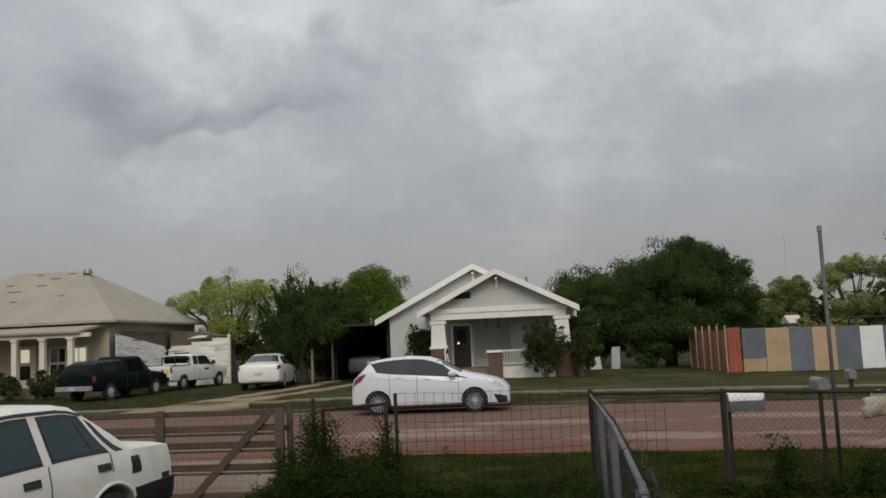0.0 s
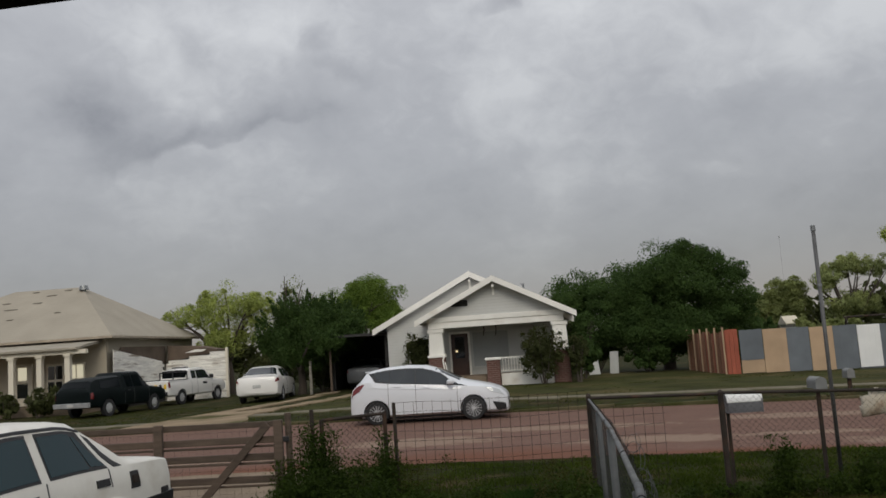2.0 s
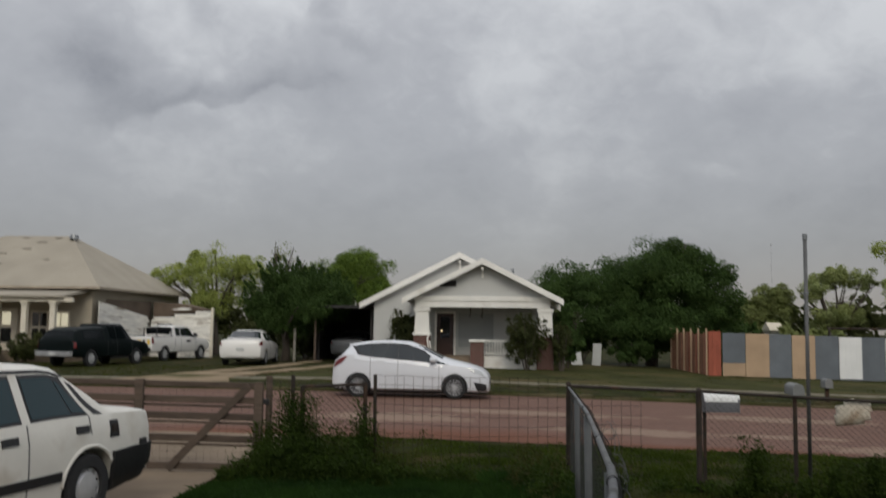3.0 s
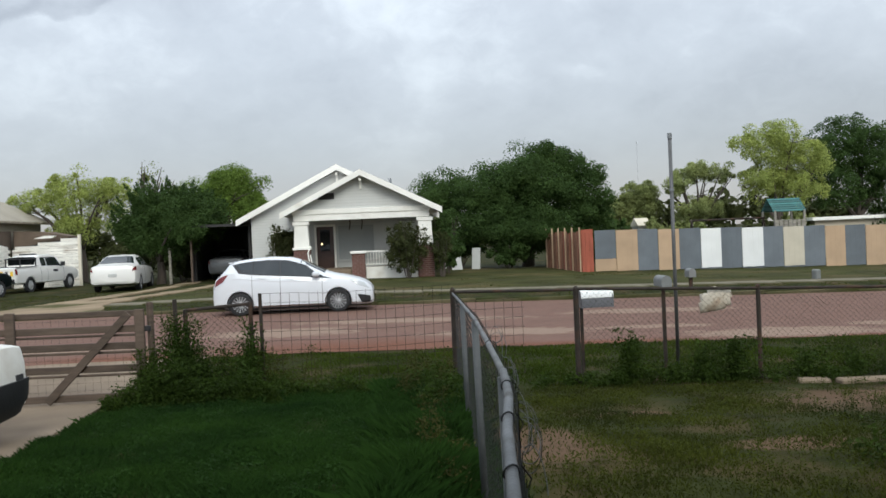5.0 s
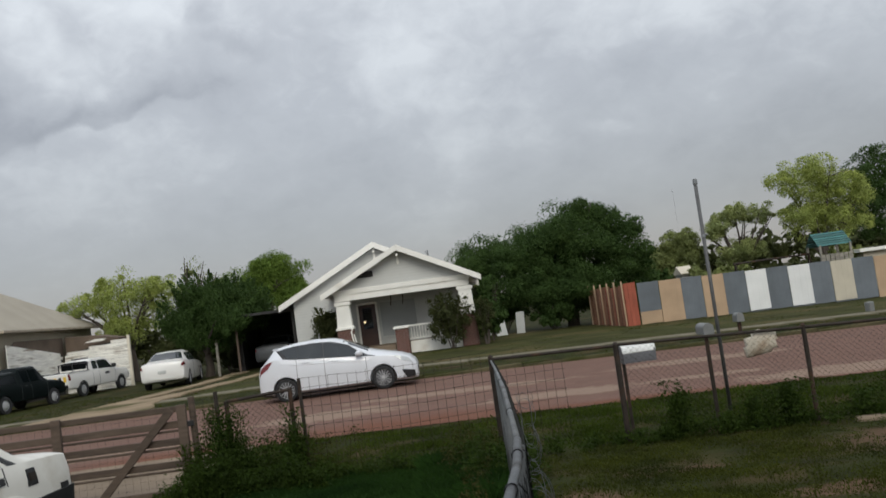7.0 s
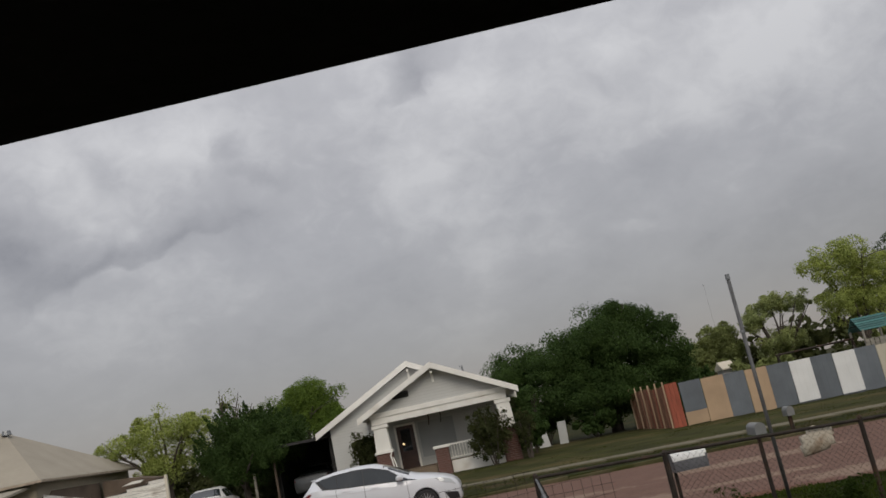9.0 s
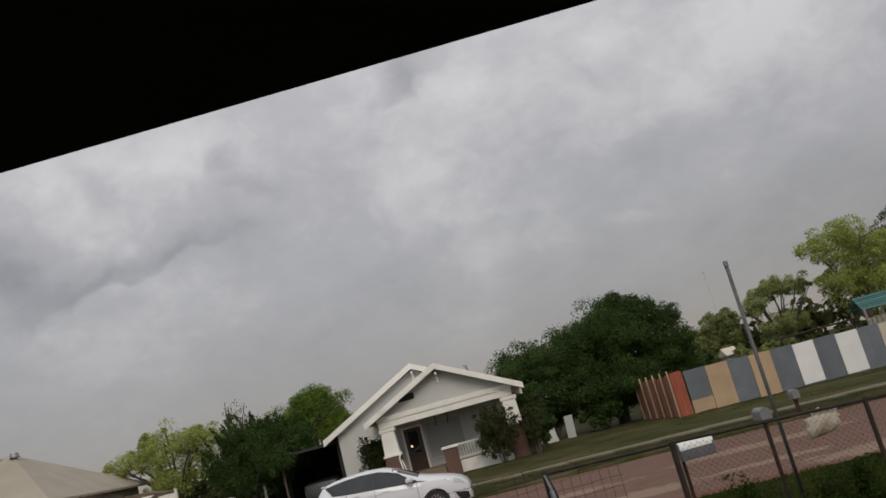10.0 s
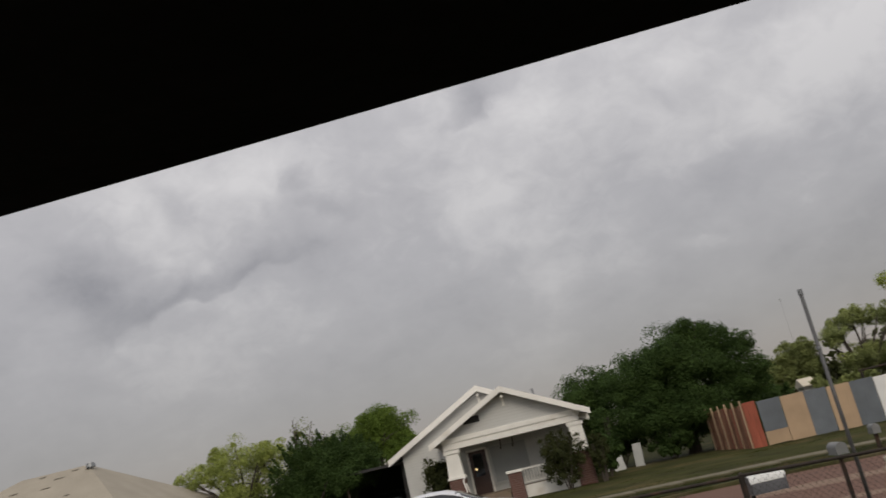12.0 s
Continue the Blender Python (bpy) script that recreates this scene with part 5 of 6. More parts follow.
def link_mesh(bm, a, b, low, top_a, top_b, pitch=0.057, r=0.0017):
    """Chain-link wires on the upright plane from a to b: two families of slanting wires."""
    a, b = Vector(a), Vector(b)
    length = (b - a).length
    h = max(top_a, top_b) - low
    way = (b - a) / length
    side = Vector((-way.y, way.x)) * 0.002
    k = -h
    while k < length:
        for s in (1, -1):
            s0, s1 = (k, k + h) if s > 0 else (k + h, k)
            z0, z1 = low, low + h
            pts = []
            for q in (s0, s1):
                pts.append(q)
            t0, t1 = 0.0, 1.0
            lo, hi = (pts[0], pts[1])
            if hi != lo:
                ta, tb = (0 - lo) / (hi - lo), (length - lo) / (hi - lo)
                t0, t1 = max(0, min(ta, tb)), min(1, max(ta, tb))
            if t1 - t0 < 0.02:
                continue
            ends = []
            for t in (t0, t1):
                q = lo + (hi - lo) * t
                p = a + way * q + side * s
                zt = top_a + (top_b - top_a) * q / length
                ends.append((p.x, p.y, min(zt, z0 + (z1 - z0) * t)))
            tube(bm, ends, r, 3, False)
        k += pitch * 2 ** 0.5


random.seed(8)
wf = thing("wire_fence", (-4.0, FY, 0.0), label="sagging wire fence with rusty steel posts", category="fence")


def wpart(nm, bm, material, lab="", kind=""):
    bmesh.ops.translate(bm, vec=(4.0, -FY, 0), verts=bm.verts)
    o = part(nm, bm, material, wf, lab)
    if kind:
        tagged(o, kind=kind)
    return o


for x, top, r, m in ((-5.72, 1.3, 0.045, M_wood), (-5.40, 1.32, 0.028, M_rust), (-5.27, 1.18, 0.03, M_rust), (-4.43, 1.24, 0.028, M_rust), (-4.30, 1.345, 0.024, M_rust)):
    bm = bm_new()
    tube(bm, [(x + 0.01, FY, 0.0), (x, FY, top)], r, 8)
    wpart("post", bm, m)
bm = bm_new()
tube(bm, [(-5.27, FY, 1.17), (-4.43, FY, 1.215)], 0.022, 8)
wpart("top_rail", bm, M_rust)
bm = bm_new()
wire_grid(bm, -5.70, -5.40, 0.12, 1.24, FY, 0.125)
wpart("welded_wire", bm, M_wire, kind="stuff")
bm = bm_new()
link_mesh(bm, (-5.27, FY), (-4.43, FY), 0.1, 1.16, 1.2)
wpart("link_mesh", bm, M_wire, kind="stuff")
bm = bm_new()
wire_grid(bm, -4.29, -1.80, 0.10, 1.345, FY, 0.125, sag=0.03)
wpart("welded_wire", bm, M_wire, kind="stuff")

cf = thing("chain_link_fence", (0.0, FY, 0.0), label="chain-link fence with dark top rail along the yard", category="fence")


def kpart(nm, bm, material, lab="", kind=""):
    bmesh.ops.translate(bm, vec=(0, -FY, 0), verts=bm.verts)
    o = part(nm, bm, material, cf, lab)
    if kind:
        tagged(o, kind=kind)
    return o


def rail_z(x):
    return 1.245 - 0.034 * (x + 1.77)


for x, r, m in ((-1.77, 0.034, M_rust), (-0.115, 0.038, M_rust), (2.39, 0.03, M_rust), (4.9, 0.03, M_rust), (7.4, 0.03, M_rust), (9.9, 0.03, M_rust)):
    bm = bm_new()
    tube(bm, [(x, FY, ground_at(x, FY) - 0.05), (x, FY, rail_z(x) + 0.03)], r, 10)
    tube(bm, [(x, FY, rail_z(x) + 0.03), (x, FY, rail_z(x) + 0.06)], [r * 1.15, r * 0.4], 10)
    kpart("post", bm, m)
bm = bm_new()
tube(bm, [(-1.77, FY, rail_z(-1.77)), (-0.13, FY, rail_z(-0.13) + 0.01)], 0.021, 8)
tube(bm, [(-0.1, FY, rail_z(-0.1) + 0.02), (2.39, FY, rail_z(2.39)), (4.9, FY, rail_z(4.9)), (10, FY, rail_z(10))], 0.021, 8)
kpart("top_rail", bm, M_rust)
bm = bm_new()
wire_grid(bm, -1.72, -0.82, 0.12, 1.12, FY + 0.01, 0.125)
kpart("welded_wire", bm, M_wire, kind="stuff")
bm = bm_new()
link_mesh(bm, (-0.09, FY), (10, FY), -0.25, rail_z(0), rail_z(10), r=0.0014)
kpart("link_mesh", bm, M_wire, kind="stuff")

# fence that runs from the porch to the street corner
M_railsteel = mat("weathered_rail_steel", (0.145, 0.15, 0.15), 0.6, metal=0.3, vary=0.3, scale=9, fine=70, bump=0.15, stain=(0.055, 0.05, 0.045), stain_at=(0.52, 0.66))
M_oldsteel = mat("dull_weathered_steel", (0.10, 0.105, 0.105), 0.7, metal=0.3, vary=0.25, scale=6, fine=60, bump=0.1)
sf = thing("side_fence", (-2.0, 7.0, 0.0), label="grey galvanised chain-link fence with a bent top rail", category="fence")


def fpart(nm, bm, material, lab="", kind="", sm=False):
    bmesh.ops.translate(bm, vec=(2.0, -7.0, 0), verts=bm.verts)
    o = part(nm, bm, material, sf, lab, smooth=sm)
    if kind:
        tagged(o, kind=kind)
    return o


line = [(-2.45, 1.52, 1.495), (-2.384, 2.03, 1.495), (-2.312, 2.65, 1.495), (-2.245, 3.1, 1.495), (-2.197, 3.58, 1.495), (-2.132, 4.7, 1.48), (-2.06, 6.0, 1.46), (-1.93, 8.5, 1.36), (-1.77, 11.88, 1.235)]
bm = bm_new()
tube(bm, line[:5], 0.0145, 12)
fpart("top_rail", bm, M_railsteel, sm=True)
bm = bm_new()
tube(bm, [(x, y, z - 0.008) for x, y, z in line[4:]], 0.0135, 12)
fpart("top_rail", bm, M_railsteel, sm=True)
for x, y, z in (line[1], line[4], line[6], line[7]):
    bm = bm_new()
    tube(bm, [(x + 0.02, y, ground_at(x, y) - 0.05), (x, y, z - 0.02)], 0.024, 10)
    fpart("post", bm, M_oldsteel, sm=True)
bm = bm_new()
for (x0, y0, z0), (x1, y1, z1) in zip(line, line[1:]):
    link_mesh(bm, (x0 + 0.028, y0), (x1 + 0.028, y1), ground_at(x1, y1) + 0.04, z0, z1, pitch=0.075, r=0.0013)
fpart("link_mesh", bm, M_linkwire, kind="stuff")
for f in (1.35, 2.3, 3.4, 4.8, 6.2):
    a, c = Vector(line[int(f)]), Vector(line[int(f) + 1])
    x, y, z = a.lerp(c, f - int(f))
    bm = bm_new()
    pts = [(x + 0.018 * math.cos(a), y + 0.006 * math.sin(2 * a), z + 0.018 * math.sin(a)) for a in (2 * math.pi * k / 14 for k in range(15))]
    tube(bm, pts, 0.0025, 5, False)
    tube(bm, [(x + 0.022, y, z + 0.015), (x + 0.045, y + 0.02, z - 0.02), (x + 0.03, y + 0.01, z - 0.05)], 0.0022, 5, False)
    fpart("wire_tie", bm, M_black)
random.seed(21)
bm = bm_new()
for c in range(20):
    y0 = random.uniform(2.6, 6.5)
    x0 = -2.45 + 0.09 * (y0 - 1.5) + 0.06
    rx, rz, ph = random.uniform(0.02, 0.05), random.uniform(0.06, 0.14), random.uniform(0, 6)
    pts = [(x0 + rx * math.cos(a + ph) + 0.05, y0 + 0.12 * math.sin(a * 0.5 + ph), 1.34 + rz * 0.7 * math.sin(a + ph)) for a in (0.35 * k for k in range(16))]
    tube(bm, pts, 0.0015, 4, False)
fpart("loose_wire", bm, M_oldsteel, "loose curled strands of wire", kind="stuff")

# ---- mailboxes and pole ----
def mailbox(at, turn, length, w, h, body, label, post, post_label, deep=1.0, post_at=0.0, top=None):
    ob = thing("mailbox", at, turn, label, "mailbox")
    bm = bm_new()
    pro = [(-w / 2, 0), (w / 2, 0)] + [(w / 2 * math.cos(a), h * 0.55 + h * 0.45 * math.sin(a)) for a in (math.pi * k / 10 for k in range(11))]
    prism(bm, [(y, z) for y, z in pro], -length / 2, length / 2, "x")
    soften(part("box", bm, body, ob), 0.5)
    bm = bm_new()
    prism(bm, [(y * 1.04, z * 1.02 - 0.003) for y, z in pro], length / 2 - 0.012, length / 2 + 0.012, "x")
    part("door", bm, body, ob)
    # the sky's brightness on the arch, coloured in as a white shell
    if top:
        bm = bm_new()
        arch = [(w / 2 * 1.03 * math.cos(a), h * 0.56 + h * 0.47 * math.sin(a)) for a in (math.pi * k / 10 for k in range(11))]
        prism(bm, arch + [(y * 0.96, z - 0.008) for y, z in arch[::-1]], -length / 2 - 0.01, length / 2 + 0.015, "x")
        soften(part("lid", bm, top, ob, "arched top whitened for the sky it reflects"), 0.5)
    bm = bm_new()
    box(bm, post_at - post, post_at + post, -post, post, -deep, 0.0)
    part("post", bm, M_rust, ob, post_label, 0.004)
    return ob


M_silver = mat("worn_silver_paint", (0.15, 0.15, 0.16), 0.45, metal=0.3, vary=0.15, scale=5, fine=40, bump=0.03)
M_greybox = mat("grey_paint", (0.17, 0.175, 0.17), 0.55, vary=0.12, scale=5)
M_tanbox = mat("faded_sack_weave", (0.60, 0.54, 0.44), 0.8, vary=0.2, scale=6, stain=(0.30, 0.22, 0.15), stain_at=(0.5, 0.66), spec=0.1)
mailbox((0.26, 12.4, 0.91), 4, 0.44, 0.24, 0.25, M_silver, "grey metal mailbox behind the fence, its top whitened as sky-lit", 0.02, "thin rusty steel post", 1.0, -0.2, P_white)
mailbox((1.40, 12.9, 1.12), 90, 0.36, 0.15, 0.16, M_greybox, "grey metal mailbox on a dark post", 0.024, "dark steel post", 1.25)
random.seed(14)
bm = bm_new()
bag = {}
for j in range(13):
    for i in range(15):
        u, v = i / 14 * 2 - 1, j / 12 * 2 - 1
        ragged_edge = 0.78 + 0.30 * noise.noise((3 * math.atan2(v, u), 2.0, 7.0)) + 0.15 * u * v
        if math.hypot(u * 0.85, v * 0.9) < ragged_edge:
            fold = noise.noise((u * 2.6, v * 2.6, 3.0)) * 0.05 + noise.noise((u * 7, v * 7, 5.0)) * 0.02
            puff = 0.07 * max(0.0, 1 - u * u - v * v)
            bag[i, j] = [bm.verts.new((u * 0.27, 0.02 + fold * 0.5 + s * (0.012 + puff), v * 0.215)) for s in (-1, 1)]
cells = [(i, j) for i, j in bag if all(k in bag for k in ((i + 1, j), (i, j + 1), (i + 1, j + 1)))]
for i, j in cells:
    ring = [bag[k] for k in ((i, j), (i + 1, j), (i + 1, j + 1), (i, j + 1))]
    bm.faces.new([q[0] for q in ring])
    bm.faces.new([q[1] for q in ring[::-1]])
for (i, j) in cells:
    for p, q, beside in (((i, j), (i + 1, j), (i, j - 1)), ((i + 1, j), (i + 1, j + 1), (i + 1, j)), ((i + 1, j + 1), (i, j + 1), (i, j + 1)), ((i, j + 1), (i, j), (i - 1, j))):
        if beside not in cells:
            bm.faces.new((bag[p][0], bag[p][1], bag[q][1], bag[q][0]))
bmesh.ops.delete(bm, geom=[v for v in bm.verts if not v.link_faces], context="VERTS")
o = solid("feed_sack", bm, M_tanbox, "crumpled faded tan sack snagged on the chain-link fence", "sack", smooth=True)
o.matrix_basis = pose(1.83, FY + 0.075, 0.965, 0, -8, 0)
mailbox((6.96, 27.4, 0.34), 90, 0.4, 0.22, 0.28, M_greybox, "small grey mailbox across the street", 0.05, "short wooden post", 0.45)
bm = bm_new()
box(bm, -0.12, 0.12, -0.12, 0.12, 0, 0.35)
st = solid("meter_box", bm, M_greybox, "low grey utility box on the verge", "utility box", bevel=0.03)
st.matrix_basis = pose(12.6, 30.4, ground_at(12.6, 30.4), 0, 0, 20)
pole = thing("pole", (1.72, 13.3, -0.1), label="tall thin grey steel pole beside the street", category="pole")
bm = bm_new()
tube(bm, [(0, 0, 0), (0.0, 0, 3.42)], 0.028, 12)
part("shaft", bm, mat("grey_pole_steel", (0.11, 0.11, 0.11), 0.6, metal=0.4, vary=0.3, scale=4), pole, smooth=True)
bm = bm_new()
tube(bm, [(0.0, 0, 3.42), (0.0, 0, 3.50)], [0.036, 0.033], 12)
part("cap", bm, M_steel, pole)
bm = bm_new()
tube(bm, [(0.0, 0, 2.62), (0.0, 0, 2.66)], 0.036, 12)
part("clamp", bm, M_steel, pole)

# ---- plants ----
def leaf_mat(name, color, vary=0.25, gloss=0.65, patchy=0.0):
    m = bpy.data.materials.new(name)
    m.use_nodes = True
    t = m.node_tree
    p = t.nodes["Principled BSDF"]
    p.inputs["Roughness"].default_value, p.inputs["Specular IOR Level"].default_value = gloss, 0.08
    g, hs, mr = t.nodes.new("ShaderNodeNewGeometry"), t.nodes.new("ShaderNodeHueSaturation"), t.nodes.new("ShaderNodeMapRange")
    mr.inputs["To Min"].default_value, mr.inputs["To Max"].default_value = 1 - vary, 1 + vary
    t.links.new(g.outputs["Random Per Island"], mr.inputs["Value"])
    t.links.new(mr.outputs[0], hs.inputs["Value"])
    n = t.nodes.new("ShaderNodeTexNoise")
    n.inputs["Scale"].default_value = 0.9
    tc = t.nodes.new("ShaderNodeTexCoord")
    t.links.new(tc.outputs["Object"], n.inputs["Vector"])
    x = t.nodes.new("ShaderNodeMix")
    x.data_type = "RGBA"
    x.inputs[6].default_value = (*(c * (0.75 - 0.25 * patchy) for c in color), 1)
    x.inputs[7].default_value = (color[0] * (1.35 + 0.25 * patchy), color[1] * (1.2 + 0.2 * patchy), color[2] * 0.9, 1)
    sharp = t.nodes.new("ShaderNodeMapRange")
    sharp.inputs["From Min"].default_value, sharp.inputs["From Max"].default_value = 0.3 * patchy, 1 - 0.3 * patchy
    t.links.new(n.outputs["Fac"], sharp.inputs["Value"])
    t.links.new(sharp.outputs[0], x.inputs[0])
    t.links.new(x.outputs[2], hs.inputs["Color"])
    t.links.new(hs.outputs[0], p.inputs["Base Color"])
    tr = t.nodes.new("ShaderNodeBsdfTranslucent")
    t.links.new(hs.outputs[0], tr.inputs[0])
    mx = t.nodes.new("ShaderNodeMixShader")
    mx.inputs[0].default_value = 0.4
    t.links.new(p.outputs[0], mx.inputs[1])
    t.links.new(tr.outputs[0], mx.inputs[2])
    t.links.new(mx.outputs[0], t.nodes["Material Output"].inputs[0])
    return m


L_dark = leaf_mat("dark_green_leaves", (0.052, 0.095, 0.031))
L_mid = leaf_mat("green_leaves", (0.115, 0.185, 0.040))
L_light = leaf_mat("yellow_green_leaves", (0.29, 0.36, 0.115))
L_pale = leaf_mat("pale_green_leaves", (0.27, 0.33, 0.15))
L_olive = leaf_mat("olive_leaves", (0.19, 0.235, 0.10))
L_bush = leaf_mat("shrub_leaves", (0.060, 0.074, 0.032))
L_weed = leaf_mat("weed_leaves", (0.030, 0.054, 0.010), 0.4)
L_dry = leaf_mat("dry_stems", (0.048, 0.052, 0.017))
L_lush = leaf_mat("lush_grass", (0.020, 0.051, 0.012), 0.22, patchy=0.6)
L_verge = leaf_mat("verge_grass", (0.040, 0.066, 0.010), 0.3, patchy=0.7)
L_yard = leaf_mat("patchy_grass", (0.043, 0.057, 0.013), 0.35, patchy=0.9)
M_bark = mat("grey_bark", (0.075, 0.06, 0.048), 0.9, vary=0.3, scale=4, fine=30, bump=0.5, stretch=(1, 1, 0.3))


def flat_leaves(points, size, rng, lift=0.35, slim=0.55):
    """A rhombic leaf at each point, each turned its own way."""
    n = len(points)
    a = rng.normal(size=(n, 3))
    a[:, 2] *= 0.7
    a /= np.linalg.norm(a, axis=1, keepdims=True)
    b = rng.normal(size=(n, 3))
    b[:, 2] *= lift + 0.3
    b -= (a * b).sum(1, keepdims=True) * a
    b /= np.linalg.norm(b, axis=1, keepdims=True) + 1e-9
    s = size * rng.uniform(0.55, 1.35, (n, 1))
    v = np.stack([points - a * s, points + b * s * slim, points + a * s, points - b * s * slim], 1)
    return v


def quads(name, v, material):
    v = np.asarray(v, dtype=np.float32)
    n = len(v)
    me = bpy.data.meshes.new(name)
    me.vertices.add(n * 4)
    me.vertices.foreach_set("co", v.reshape(-1))
    me.loops.add(n * 4)
    me.loops.foreach_set("vertex_index", np.arange(n * 4, dtype=np.int32))
    me.polygons.add(n)
    me.polygons.foreach_set("loop_start", np.arange(0, n * 4, 4, dtype=np.int32))
    me.materials.append(material)
    me.update()
    me.validate()
    return me


def crown_points(lobes, n, clump, rng, shell=0.5):
    """Points in clumps spread over the outer part of the lobes (x, y, z, rx, ry, rz)."""
    lobes = np.array(lobes, dtype=float)
    vol = lobes[:, 3] * lobes[:, 4] * lobes[:, 5]
    per = 45
    k = n // per
    which = rng.choice(len(lobes), k, p=vol / vol.sum())
    d = rng.normal(size=(k, 3))
    d /= np.linalg.norm(d, axis=1, keepdims=True)
    r = shell + (1 - shell) * rng.random((k, 1)) ** 0.7
    c = lobes[which, :3] + d * r * lobes[which, 3:] * rng.uniform(0.85, 1.08, (k, 1))
    o = np.clip(rng.normal(size=(k, per, 3)), -1.7, 1.7) * clump * rng.uniform(0.6, 1.3, (k, 1, 1))
    o[:, :, 2] *= 0.7
    return (c[:, None, :] + o).reshape(-1, 3)


def boughs(lobes, n, rng, bough=0.34, shell=0.55, fill=0.25, spiky=0.0, per=170):
    """Leaf places and facings: rounded boughs over the outside of the lobes (x, y, z, rx, ry, rz), with gaps between, and a looser filling inside."""
    lobes = np.array(lobes, dtype=float)
    area = (lobes[:, 3] * lobes[:, 4] * lobes[:, 5]) ** 0.7
    k = max(4, int(n * (1 - fill)) // per)
    which = rng.choice(len(lobes), k, p=area / area.sum())
    d = rng.normal(size=(k, 3))
    d[:, 2] += 0.25
    d /= np.linalg.norm(d, axis=1, keepdims=True)
    r = shell + (1 - shell) * rng.random((k, 1)) ** 0.6
    c = lobes[which, :3] + d * r * lobes[which, 3:] * rng.uniform(0.80, 1.02, (k, 1))
    b = bough * lobes[which, 3:].mean(1)[:, None, None] ** 0.5 * rng.uniform(0.55, 1.35, (k, 1, 1))
    e = rng.normal(size=(k, per, 3)) + 0.55 * d[:, None, :] + np.array([0, 0, 0.3])
    e /= np.linalg.norm(e, axis=2, keepdims=True)
    reach = rng.uniform(0.25, 1, (k, per, 1)) ** 0.5 * rng.choice([1.0, 1.0, 1.0, 1.12], (k, per, 1))
    squash = np.array([1, 1, 0.85])
    if spiky:
        squash = np.array([0.9, 0.9, 1.0])
    pts = c[:, None, :] + e * b * reach * squash
    if spiky:
        # leafy shoots that stand out of the top of the crown
        shoot = np.nonzero((d[:, 2] > 0.35) & (r[:, 0] > 0.75))[0]
        way = d[shoot] * np.array([0.9, 0.9, 0.5]) + np.array([0, 0, 0.7])
        way /= np.linalg.norm(way, axis=1, keepdims=True)
        along = rng.random((len(shoot), per, 1))
        long = spiky * rng.uniform(0.5, 1.1, (len(shoot), 1, 1))
        pts[shoot] = c[shoot][:, None, :] + way[:, None, :] * along * long + rng.normal(size=(len(shoot), per, 3)) * 0.13 * (1.05 - along)
    pts = pts.reshape(-1, 3)
    face = (e + np.array([0, 0, 0.3]) + 0.45 * rng.normal(size=e.shape)).reshape(-1, 3)
    m = int(n * fill)
    w2 = rng.choice(len(lobes), m, p=area / area.sum())
    g = rng.normal(size=(m, 3))
    g /= np.linalg.norm(g, axis=1, keepdims=True)
    inner = lobes[w2, :3] + g * rng.random((m, 1)) ** 0.4 * 0.8 * lobes[w2, 3:]
    return np.concatenate([pts, inner]), np.concatenate([face, g + 0.6 * rng.normal(size=g.shape)])


def faced_leaves(points, face, size, rng, slim=0.55):
    n = len(points)
    face = face / (np.linalg.norm(face, axis=1, keepdims=True) + 1e-9)
    a = rng.normal(size=(n, 3))
    a -= (a * face).sum(1, keepdims=True) * face
    a /= np.linalg.norm(a, axis=1, keepdims=True) + 1e-9
    b = np.cross(face, a)
    s = size * rng.uniform(0.55, 1.35, (n, 1))
    return np.stack([points - a * s, points + b * s * slim, points + a * s, points - b * s * slim], 1)


